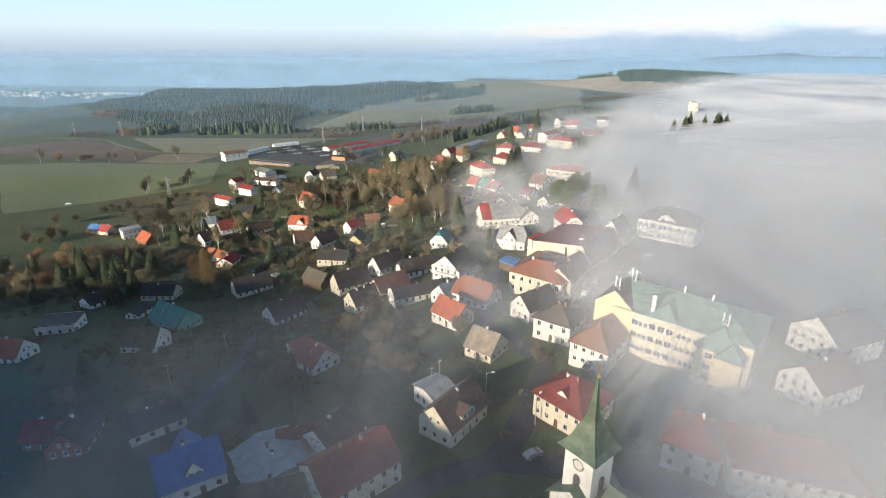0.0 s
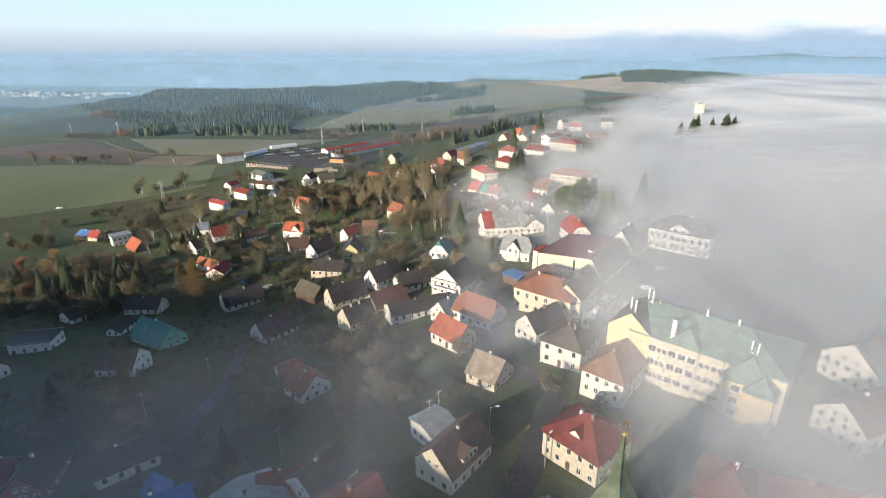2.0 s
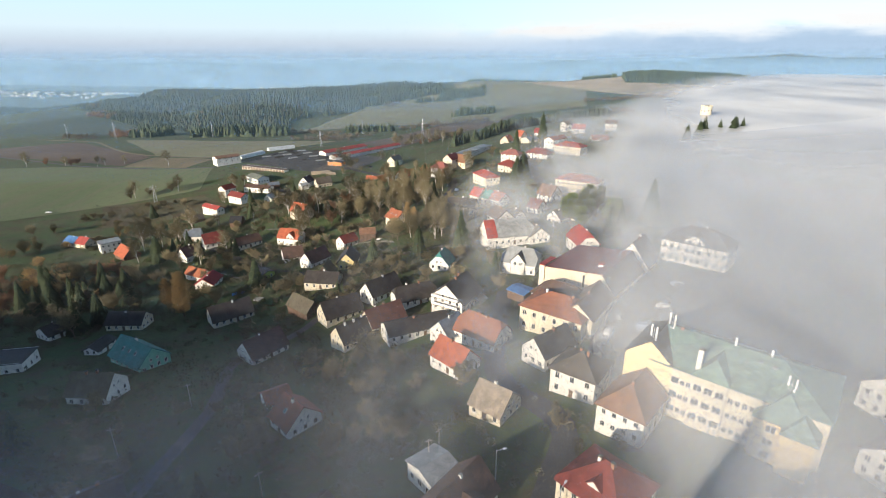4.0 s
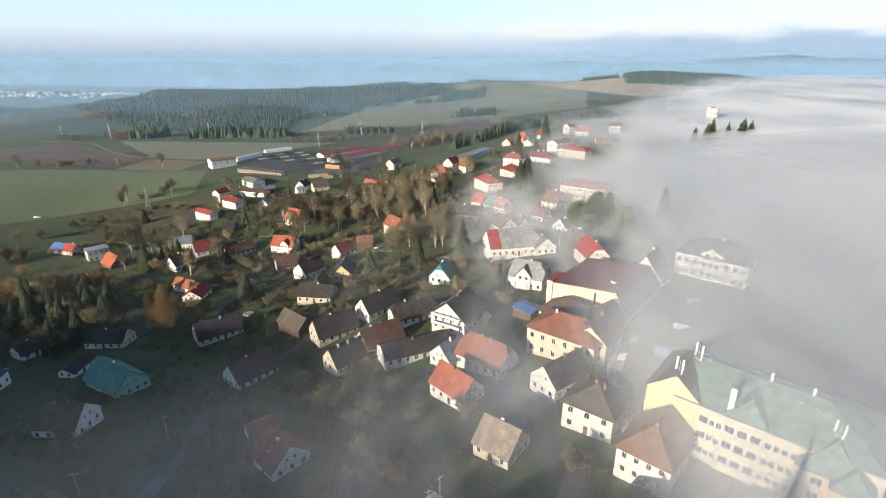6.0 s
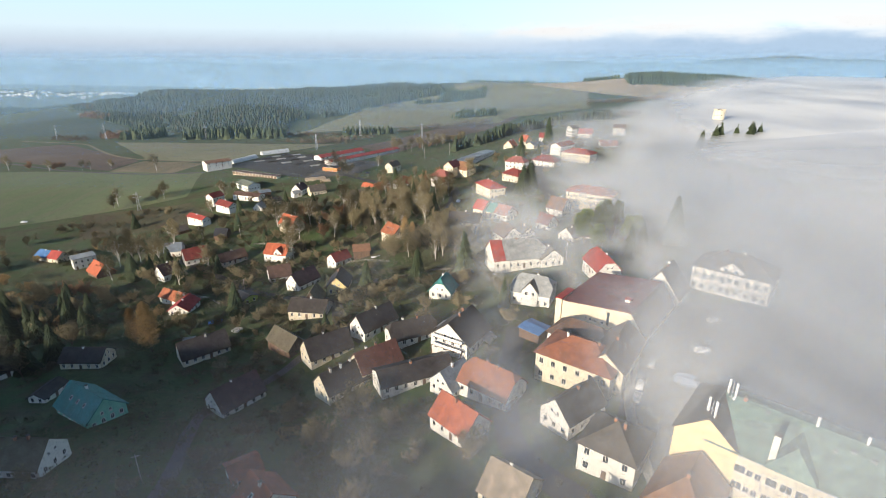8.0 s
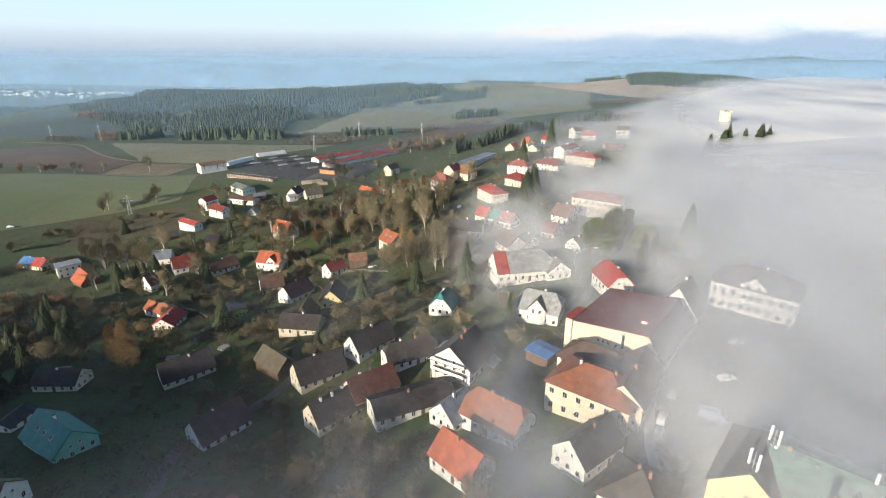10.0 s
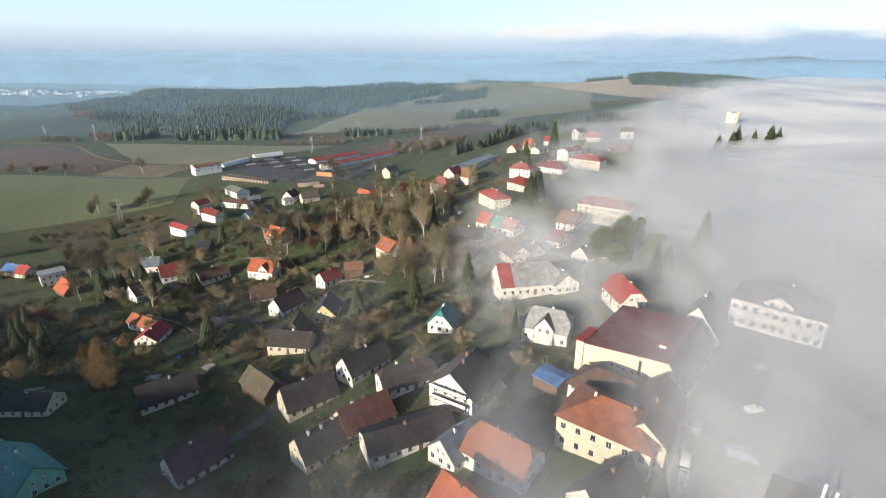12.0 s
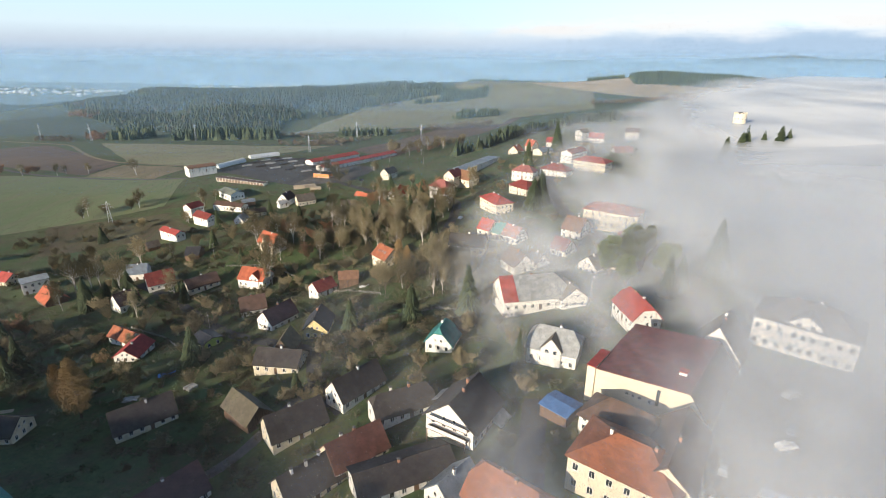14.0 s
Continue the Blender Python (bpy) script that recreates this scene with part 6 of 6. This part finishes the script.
# ---- single trees ----
for x, y, s in ((-11, 232, 0.85), (-31, 231, 0.75), (8, 233, 1.15), (-41, 201, 0.45), (-82, 226, 0.95), (73, 236, 0.95), (79, 240, 0.85), (97, 252, 1.1), (49, 341, 1.1), (52, 345, 1.0), (45, 338, 0.95),
                (-43, 341, 1.05), (-39, 344, 0.95), (-103, 323, 0.45), (-146, 397, 0.8), (-157, 284, 0.85), (-162, 290, 0.9), (-152, 290, 0.75), (-131, 277, 0.8), (-96, 115, 0.65), (-46, 97, 0.6),
                (-171, 222, 0.9), (-165, 215, 0.8), (-150, 212, 0.9), (-176, 228, 0.8), (-216, 386, 0.7), (92, 506, 1.3), (60, 452, 0.9), (57, 420, 0.7), (72, 440, 0.75), (-15, 412, 0.75),
                (205, 440, 1.5), (212, 446, 1.6), (228, 452, 1.5), (235, 446, 1.7), (243, 455, 1.65), (250, 460, 1.4), (198, 446, 1.4), (160, 330, 1.0), (-38, 440, 0.8)):
    plant("spruce", x, y, s)
plant("thuja", 19, 199, 0.95)
for x, y, s in ((66, 251, 1.0), (60, 255, 0.9), (72, 257, 1.05), (78, 250, 0.85), (69, 263, 0.95), (63, 246, 0.7)):
    plant("pine", x, y, s)
for x, y, s in ((-101, 199, 1.12), (-108, 203, 1.0), (-104, 206, 0.8), (-20, 290, 0.75), (-16, 284, 0.6)):
    plant("larch", x, y, s)
for x, y, s in ((-132, 182, 1.25), (-20, 151, 0.7), (-17, 121, 0.6), (-13, 144, 0.55), (-31, 140, 0.55), (-17, 134, 0.6), (-2, 290, 1.2), (3, 300, 1.1), (-8, 275, 1.2), (-14, 268, 0.9), (8, 276, 0.9), (10, 262, 0.9)):
    plant("bare", x, y, s)
for x, y, s in ((-38, 146, 0.8), (-205, 275, 1.2), (-212, 262, 1.3), (-188, 255, 1.2), (-196, 240, 1.2), (-170, 250, 0.9), (-225, 285, 1.2)):
    plant("gold", x, y, s)

for x, y, k in ((-188, 243, 1.9), (-180, 250, 1.5), (-196, 250, 1.6)):
    plant("gold", x, y, k)
for x, y, k in ((-146, 222, 0.85), (-140, 226, 0.95), (-152, 228, 0.8), (-137, 218, 0.7), (-158, 219, 0.75), (-152, 297, 0.7), (-148, 300, 0.8), (-120, 292, 0.55), (-116, 288, 0.6)):
    plant("spruce", x, y, k)

# ---- groves, gardens and hedges ----
grove(("bare", "birch", "birch", "russet"), -68, 345, 34, 26, 32, 1.05)
grove(("bare", "birch", "bare", "birch"), -28, 325, 24, 26, 22, 1.05)
grove(("bare", "bare", "birch"), -10, 268, 20, 26, 20, 0.95)
grove(("bare", "shrub", "bare"), -105, 375, 40, 26, 16, 0.75)
grove(("fruit", "shrub", "fruit"), -62, 300, 40, 16, 20, 1.15)
grove(("bare", "gold", "russet", "shrub"), -205, 235, 50, 34, 46, 0.95, 25)
grove(("bare", "bare", "spruce", "shrub"), -150, 200, 34, 22, 24, 0.8)
grove(("shrub", "fruit"), -30, 130, 26, 26, 24, 0.85)
grove(("shrub", "fruit"), -60, 110, 36, 30, 26, 0.85)
grove(("shrub", "fruit"), -95, 110, 40, 26, 18, 1.15)
grove(("shrub", "fruit", "fruit"), -60, 205, 36, 26, 20, 1.02)
grove(("shrub", "fruit"), -15, 215, 30, 18, 16, 1.02)
grove(("shrub", "fruit"), 20, 215, 26, 30, 18, 1.10)
grove(("shrub", "bare", "birch"), -60, 450, 60, 40, 16, 0.7)
grove(("bare", "birch", "russet"), -20, 400, 40, 34, 14, 0.85)
grove(("bare", "birch"), -75, 530, 45, 30, 12, 0.9)
grove(("bare", "birch", "shrub"), -150, 440, 40, 34, 12, 0.65)
grove(("fruit", "shrub"), -230, 400, 40, 14, 18, 1.15, 35)
grove(("birch", "bare"), -245, 445, 26, 8, 7, 0.9, 30)
grove(("birch", "russet"), -400, 580, 120, 14, 9, 0.9, -10)
grove(("shrub", "shrub", "fruit"), -170, 330, 60, 30, 26, 1.02)
grove(("shrub", "fruit"), 40, 390, 50, 60, 26, 1.0)
grove(("shrub", "fruit"), 50, 290, 50, 30, 26, 1.10)
grove(("fruit", "shrub"), 90, 480, 60, 40, 20, 1.15)
grove(("bare", "birch", "russet"), -30, 640, 60, 20, 24, 0.9, 30)
grove(("fruit", "shrub"), 40, 100, 30, 40, 8, 1.15)
grove(("shrub",), -90, 260, 50, 40, 26, 1.15)
grove(("shrub",), -20, 180, 60, 40, 26, 1.02)

grove(("bare", "bare", "birch"), -110, 345, 50, 30, 13, 0.75)
grove(("fruit", "fruit"), -125, 265, 40, 22, 18, 1.15)
grove(("fruit", "shrub"), -40, 225, 34, 16, 16, 1.10)
grove(("bare", "gold"), -240, 330, 50, 40, 26, 0.8)
grove(("spruce", "bare"), -190, 215, 30, 26, 16, 0.8)
undergrowth("brush", "brown leafless brush and brambles in the gardens", [(-60, 300, 60, 60, 420), (-20, 260, 34, 46, 300), (-110, 370, 60, 40, 260), (-200, 240, 60, 50, 360), (-50, 130, 60, 50, 320), (-120, 120, 50, 40, 160),
            (-70, 215, 50, 30, 200), (10, 215, 40, 40, 160), (-60, 460, 80, 60, 260), (40, 380, 50, 70, 160), (-150, 330, 60, 50, 200), (-220, 390, 60, 30, 160), (10, 130, 30, 40, 60), (40, 290, 50, 30, 110)], BRUSH, 12, 46, 0.15)
undergrowth("hedges", "dark green hedges and low evergreen shrubs", [(-90, 270, 70, 50, 150), (-50, 200, 60, 60, 120), (-60, 120, 50, 50, 130), (20, 210, 40, 40, 60), (-160, 310, 70, 50, 120), (30, 370, 50, 70, 90), (-170, 210, 40, 40, 110)], HEDGE, 13, 50, 0.17)

HEDGE_LINES = []
for k in range(90):
    hx, hy = trng.uniform(-190, 30), trng.uniform(175, 420)
    along = trng.uniform(5, 15)
    HEDGE_LINES.append((hx, hy, along, 0.7, int(along * 2.2)) if k % 2 else (hx, hy, 0.7, along, int(along * 2.2)))
undergrowth("garden_hedges", "clipped hedges and scrub along the garden boundaries", HEDGE_LINES[:60], BRUSH, 21, 40, 0.16)
undergrowth("evergreen_hedges", "evergreen hedges along the garden boundaries", HEDGE_LINES[60:], HEDGE, 22, 44, 0.16)
grove(("fruit", "fruit", "shrub", "shrub"), -80, 270, 60, 40, 34, 1.02)
grove(("fruit", "shrub", "birch"), -130, 310, 60, 40, 34, 1.10)
grove(("fruit", "shrub", "shrub"), -40, 200, 60, 26, 22, 0.85)
grove(("fruit", "gold", "shrub"), -130, 235, 40, 26, 16, 1.02)
grove(("bare", "birch", "birch"), -30, 350, 36, 34, 18, 1.0)
grove(("fruit", "shrub"), -20, 130, 34, 34, 18, 1.15)

grove(("bare", "shrub", "bare"), -17, 146, 10, 9, 10, 0.72)
grove(("bare", "shrub", "fruit"), -28, 117, 22, 10, 16, 0.72)
grove(("bare", "spruce", "shrub"), -165, 235, 30, 18, 14, 0.8)
undergrowth("bramble", "dark bramble thickets and hedges between the plots", [(-25, 120, 26, 14, 130), (-16, 146, 13, 11, 110), (-60, 150, 26, 12, 70), (-140, 225, 40, 20, 120), (-90, 95, 30, 14, 70)], SHRUB, 31, 44, 0.17)
for x, y, k in ((-57, 372, 0.95), (-20, 372, 0.8), (-92, 392, 0.7), (-130, 352, 0.6), (-6, 318, 0.9), (-120, 420, 0.65)):
    plant("spruce", x, y, k)

# ---- far woods ----
wood("railway_spruces", "dark line of spruces along the railway", [[(4, 585), (12, 578), (40, 605), (34, 615)], [(36, 612), (46, 608), (92, 700), (80, 706)], [(70, 690), (84, 690), (172, 880), (156, 888)],
      [(160, 880), (182, 872), (240, 985), (214, 1000)], [(215, 935), (280, 905), (290, 955), (235, 975)]], FARSPRUCE, 3, 10, 18, 5.5, thin=0.05)
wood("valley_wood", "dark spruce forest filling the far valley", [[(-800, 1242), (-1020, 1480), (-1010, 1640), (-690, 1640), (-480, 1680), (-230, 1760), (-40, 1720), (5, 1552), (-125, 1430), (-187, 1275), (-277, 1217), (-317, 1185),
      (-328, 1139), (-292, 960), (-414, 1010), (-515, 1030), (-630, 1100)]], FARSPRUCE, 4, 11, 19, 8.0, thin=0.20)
wood("valley_bare_wood", "grey-brown leafless stands within the valley forest", [[(-790, 1240), (-960, 1500), (-690, 1600), (-300, 1700), (-60, 1640), (-140, 1440), (-200, 1290), (-330, 1160), (-320, 1010), (-515, 1040), (-630, 1110)]], BRUSHWOOD, 24, 9, 16, 15.0, "bare", 0.3)
wood("valley_edge_wood", "straight edged spruce rows at the valley's edge", [[(-412, 858), (-256, 866), (-262, 905), (-410, 902)], [(-520, 872), (-475, 868), (-470, 930), (-530, 935)]], FARSPRUCE, 14, 16, 23, 6.5, thin=0.02)
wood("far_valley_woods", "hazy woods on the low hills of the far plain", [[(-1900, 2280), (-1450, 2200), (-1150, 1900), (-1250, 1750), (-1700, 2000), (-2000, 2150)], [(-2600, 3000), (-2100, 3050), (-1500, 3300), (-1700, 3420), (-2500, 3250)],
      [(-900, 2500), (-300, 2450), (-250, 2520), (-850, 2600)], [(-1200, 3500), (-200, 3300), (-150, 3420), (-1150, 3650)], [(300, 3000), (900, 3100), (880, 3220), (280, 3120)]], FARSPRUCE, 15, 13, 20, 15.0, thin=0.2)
wood("hill_wood", "spruce wood on the far pasture hill", [[(-10, 1399), (107, 1451), (125, 1560), (-11, 1520)], [(14, 1080), (60, 1098), (64, 1190), (40, 1187)], [(62, 1098), (104, 1120), (112, 1180), (66, 1170)], [(-72, 1389), (5, 1415), (5, 1430), (-74, 1410)],
      [(-165, 890), (-77, 896), (-80, 925), (-170, 922)], [(80, 1940), (310, 1900), (320, 1960), (90, 2010)], [(330, 1890), (450, 1850), (460, 1910), (340, 1950)], [(400, 1600), (490, 1540), (500, 1600), (420, 1640)]], FARSPRUCE, 5, 12, 19, 6.5, thin=0.04)
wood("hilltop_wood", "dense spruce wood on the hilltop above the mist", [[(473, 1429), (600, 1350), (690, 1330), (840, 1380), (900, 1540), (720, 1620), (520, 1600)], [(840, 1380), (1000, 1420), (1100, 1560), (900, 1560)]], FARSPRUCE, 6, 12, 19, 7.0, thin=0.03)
wood("misty_trees", "dark tree tops standing out of the mist", [[(560, 870), (760, 840), (770, 860), (570, 890)], [(430, 800), (520, 790), (530, 830), (440, 840)]], FARSPRUCE, 16, 12, 20, 11.0, thin=0.25)
wood("russet_wood", "russet bare wood at the valley's edge", [[(-560, 885), (-520, 878), (-530, 935), (-580, 930)], [(-840, 1250), (-760, 1210), (-750, 1240), (-830, 1290)], [(-960, 1420), (-900, 1380), (-900, 1430), (-950, 1470)]], RUSSET, 17, 10, 17, 6.0, "bare", 0.05)
wood("brown_hedge", "bare brown hedgerow trees between the fields", [[(-78, 908), (82, 988), (86, 1020), (-82, 940)], [(-290, 900), (-170, 880), (-172, 905), (-285, 925)], [(-175, 770), (-115, 825), (-100, 860), (-185, 800)], [(-640, 880), (-560, 850), (-560, 870), (-650, 905)],
      [(-230, 790), (-130, 760), (-128, 775), (-230, 810)], [(230, 990), (330, 930), (345, 980), (250, 1030)], [(300, 1180), (640, 1150), (660, 1200), (320, 1240)], [(-150, 1330), (-120, 1330), (-118, 1390), (-150, 1390)], [(-20, 640), (30, 700), (20, 715), (-36, 660)]], BRUSHWOOD, 7, 6, 13, 6.5, "bare", 0.12)


def far_village(name, label, beds, seed):
    """Tiny gabled houses of the villages on the far plain, one mesh."""
    rng = random.Random(seed)
    bm = bmesh.new()
    for cx, cy, rx, ry, n in beds:
        for _ in range(n):
            x, y = cx + rng.gauss(0, rx), cy + rng.gauss(0, ry)
            g, a, w, d, e = ground_z(x, y), rng.uniform(0, math.pi), rng.uniform(5, 9), rng.uniform(4, 6), rng.uniform(4, 7)
            m = pose(x, y, g, rz=math.degrees(a))
            pts = [m @ Vector(p) for p in ((-w, -d, -2), (w, -d, -2), (w, d, -2), (-w, d, -2), (-w, -d, e), (w, -d, e), (w, d, e), (-w, d, e), (-w, 0, e + 5), (w, 0, e + 5))]
            v = [bm.verts.new(p) for p in pts]
            for f in ((0, 1, 5, 4), (2, 3, 7, 6), (1, 2, 6, 9, 5), (3, 0, 4, 8, 7), (4, 5, 9, 8), (6, 7, 8, 9)):
                bm.faces.new([v[k] for k in f])
    return tagged(part(name, bm, WALL["white"]), label, "village", "", "stuff")


far_village("far_village", "pale houses of a hazy village on the far plain", [(-2380, 2980, 260, 120, 90), (-2000, 3100, 200, 110, 40), (-1400, 3700, 120, 40, 26), (-1150, 3950, 120, 40, 30), (-820, 3900, 90, 30, 14), (500, 3900, 200, 60, 20)], 8)


# ---- mist and haze ----
def fog_material():
    """Drifting mist: thick over the town's plateau, torn into streaks at its edge."""
    m = Nodes("mist")
    geo = m.n.new("ShaderNodeNewGeometry").outputs["Position"]
    sp = m.n.new("ShaderNodeSeparateXYZ")
    m.l.new(geo, sp.inputs[0])
    x, y = sp.outputs["X"], sp.outputs["Y"]
    far = m.math("MULTIPLY", m.math("MAXIMUM", m.math("SUBTRACT", y, 165.0), 0.0), 0.36)
    far = m.math("ADD", far, m.math("MULTIPLY", m.math("MAXIMUM", m.math("SUBTRACT", y, 780.0), 0.0), 0.45))
    u = m.math("SUBTRACT", x, far)
    big = m.noise(0.0085, 4, 0.55, (1.0, 0.55, 1.6), True, -0.75)
    wisp = m.noise(0.020, 7, 0.60, (1.15, 0.5, 1.0), True, -0.75)
    u = m.math("ADD", u, m.math("MULTIPLY", m.math("SUBTRACT", big, 0.5), 130.0))
    u = m.math("ADD", u, m.ramp(y, 160.0, 125.0, 0.0, -14.0))
    u = m.math("ADD", u, m.ramp(y, 230.0, 340.0, 0.0, 33.0))
    edge = m.ramp(u, -55.0, 60.0)
    core = m.math("MULTIPLY", m.ramp(u, 50.0, 190.0), m.ramp(y, 160.0, 320.0, 0.24, 1.0))
    torn = m.ramp(m.math("ADD", wisp, m.math("MULTIPLY", edge, 0.12)), 0.47, 0.70)
    torn = m.mix(m.ramp(u, 60.0, 160.0), torn, (0.45, 0.45, 0.45))
    a = m.math("MULTIPLY", edge, m.math("MULTIPLY", torn, MIST_EDGE))
    a = m.math("ADD", a, m.math("MULTIPLY", core, MIST_CORE))
    thin = m.math("MULTIPLY", m.ramp(m.math("ADD", wisp, m.math("MULTIPLY", big, 0.5)), 0.66, 1.0), m.ramp(y, 300.0, 180.0, 0.0, MIST_THIN))
    thin = m.math("MULTIPLY", thin, m.ramp(x, -100.0, 10.0, 0.15, 1.0))
    veil = m.math("MULTIPLY", m.ramp(y, 150.0, 75.0, 0.001, 0.010), m.ramp(wisp, 0.3, 0.65, 0.5, 1.2))
    low = m.math("MULTIPLY", m.ramp(y, 130.0, 85.0, 0.0, 0.02), m.ramp(x, -15.0, -60.0))
    thin = m.math("ADD", thin, m.math("ADD", veil, low))
    a = m.math("ADD", m.math("MULTIPLY", a, m.ramp(y, 70.0, 200.0, 0.56, 1.0)), thin, True)
    # unseen bank added over the slope behind the church, to dim the low sun
    back = m.math("MULTIPLY", m.ramp(y, 52.0, 15.0), m.ramp(m.math("SUBTRACT", x, m.math("MULTIPLY", y, 0.9)), -60.0, 0.0, 0.0, 0.10))
    a = m.math("ADD", a, back, True)
    dif, tra, tr = m.n.new("ShaderNodeBsdfDiffuse"), m.n.new("ShaderNodeBsdfTranslucent"), m.n.new("ShaderNodeBsdfTransparent")
    for d in (dif, tra):
        d.inputs["Color"].default_value = (0.83, 0.86, 0.89, 1)
    # in place of droplet scatter, the shading normal leans sunward to brighten the banks
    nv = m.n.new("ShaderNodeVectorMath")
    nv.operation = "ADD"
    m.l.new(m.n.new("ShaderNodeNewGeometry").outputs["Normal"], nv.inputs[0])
    nv.inputs[1].default_value = tuple(to_sun * MIST_SUN_TILT)
    # soft rolling lumps in the bank
    roll = m.n.new("ShaderNodeTexNoise")
    roll.inputs["Scale"].default_value, roll.inputs["Detail"].default_value, roll.inputs["Roughness"].default_value = 0.011, 4, 0.55
    rm = m.n.new("ShaderNodeMapping")
    rm.inputs["Scale"].default_value, rm.inputs["Rotation"].default_value = (1.3, 0.6, 1.0), (0, 0, -0.7)
    m.l.new(geo, rm.inputs[0]), m.l.new(rm.outputs[0], roll.inputs["Vector"])
    lump = m.n.new("ShaderNodeVectorMath")
    lump.operation = "MULTIPLY_ADD"
    m.l.new(roll.outputs["Color"], lump.inputs[0])
    lump.inputs[1].default_value, lump.inputs[2].default_value = (1.5, 1.5, 0.3), (-0.75, -0.75, -0.15)
    both = m.n.new("ShaderNodeVectorMath")
    both.operation = "ADD"
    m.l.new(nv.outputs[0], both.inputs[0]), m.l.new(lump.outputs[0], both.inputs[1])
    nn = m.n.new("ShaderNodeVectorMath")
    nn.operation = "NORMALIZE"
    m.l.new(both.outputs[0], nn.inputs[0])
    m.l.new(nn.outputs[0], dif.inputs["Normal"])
    half, mix = m.n.new("ShaderNodeMixShader"), m.n.new("ShaderNodeMixShader")
    half.inputs[0].default_value = 0.2
    m.l.new(dif.outputs[0], half.inputs[1]), m.l.new(tra.outputs[0], half.inputs[2])
    m.l.new(a, mix.inputs[0]), m.l.new(tr.outputs[0], mix.inputs[1]), m.l.new(half.outputs[0], mix.inputs[2])
    m.l.new(mix.outputs[0], m.out.inputs["Surface"])
    return m.mat


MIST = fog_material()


def billow(X, Y, k, scale):
    """Irregular rolling of a mist layer, about -1 to 1."""
    out = 0.0
    for i in range(9):
        a = 2.4 * i + 0.7 * k
        f = (0.55 + 0.23 * i) / scale
        out = out + np.sin((X * math.cos(a) + Y * math.sin(a)) * f + 1.7 * i * i + 2.3 * k) / (1.2 + 0.45 * i)
    return out / 2.6


def mist_height(lift, k):
    def f(X, Y):
        u = X - 0.36 * (Y - 165)
        far = 1 / (1 + np.exp(-(u - 110) / 40.0))
        # the Y - 25 term raises the unseen bank that dims the sun
        z = land(X, Y) + lift * (1 + 1.2 * far + 0.25 / (1 + np.exp((Y - 25) / 12.0))) + 0.5 * billow(X, Y, k, 16.0) * np.exp(-np.clip(Y - 120, 0, None) / 120) + (0.6 + 2.0 * far) * billow(X, Y, 0, 85.0)
        cap = 2.5 + 6.5 * np.clip((Y - 700) / 600, 0, 1) - 0.012 * np.clip(Y - 1300, 0, None) + 0.38 * lift + 3.5 * billow(X, Y, 0, 150.0)
        soft = 5.0
        low = -soft * np.log(np.exp(-np.clip(z, -90, 90) / soft) + np.exp(-np.clip(cap, -90, 90) / soft))
        t = np.clip((Y - 280) / 160, 0, 1)
        return z + (low - z) * t * t * (3 - 2 * t)
    return f


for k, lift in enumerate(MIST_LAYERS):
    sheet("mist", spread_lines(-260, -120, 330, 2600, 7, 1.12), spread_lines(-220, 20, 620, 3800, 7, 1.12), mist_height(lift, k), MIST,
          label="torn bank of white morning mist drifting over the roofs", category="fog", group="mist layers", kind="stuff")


# haze of distance is put into the colour of thin see-through sheets
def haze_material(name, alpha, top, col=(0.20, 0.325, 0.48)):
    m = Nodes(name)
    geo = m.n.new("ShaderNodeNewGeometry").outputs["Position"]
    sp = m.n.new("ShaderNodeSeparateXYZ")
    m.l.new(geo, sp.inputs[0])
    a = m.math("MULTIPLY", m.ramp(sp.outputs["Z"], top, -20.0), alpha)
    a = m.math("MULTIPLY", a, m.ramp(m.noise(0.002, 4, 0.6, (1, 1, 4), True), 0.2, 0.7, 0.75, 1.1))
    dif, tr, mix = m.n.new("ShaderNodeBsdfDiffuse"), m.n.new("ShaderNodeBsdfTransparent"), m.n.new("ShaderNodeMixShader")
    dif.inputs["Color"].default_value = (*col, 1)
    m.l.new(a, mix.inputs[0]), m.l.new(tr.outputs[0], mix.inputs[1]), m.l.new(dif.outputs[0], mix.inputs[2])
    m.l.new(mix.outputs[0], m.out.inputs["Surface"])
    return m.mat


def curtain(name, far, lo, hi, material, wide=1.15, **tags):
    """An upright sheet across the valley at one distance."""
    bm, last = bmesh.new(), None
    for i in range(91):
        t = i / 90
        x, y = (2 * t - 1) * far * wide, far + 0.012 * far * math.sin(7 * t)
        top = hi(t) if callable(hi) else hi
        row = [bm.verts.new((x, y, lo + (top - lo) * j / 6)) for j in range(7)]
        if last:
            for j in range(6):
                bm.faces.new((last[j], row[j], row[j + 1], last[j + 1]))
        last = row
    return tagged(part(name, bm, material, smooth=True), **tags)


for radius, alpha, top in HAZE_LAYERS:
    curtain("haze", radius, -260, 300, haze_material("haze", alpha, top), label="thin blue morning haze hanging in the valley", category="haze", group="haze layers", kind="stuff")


def skyline(t):
    """Height of the far mountains along the horizon, from the west to the east."""
    return 2 + 22 * max(0, t - 0.35) * 2 + 26 * math.sin(t * 9) * t + 14 * math.sin(t * 31 + 1) * (0.3 + t) + 5 * math.sin(t * 83)


curtain("distant_hills", 4350, -330, skyline, SCREE, 0.9, label="far wooded mountain range on the horizon", category="mountains", kind="structure")
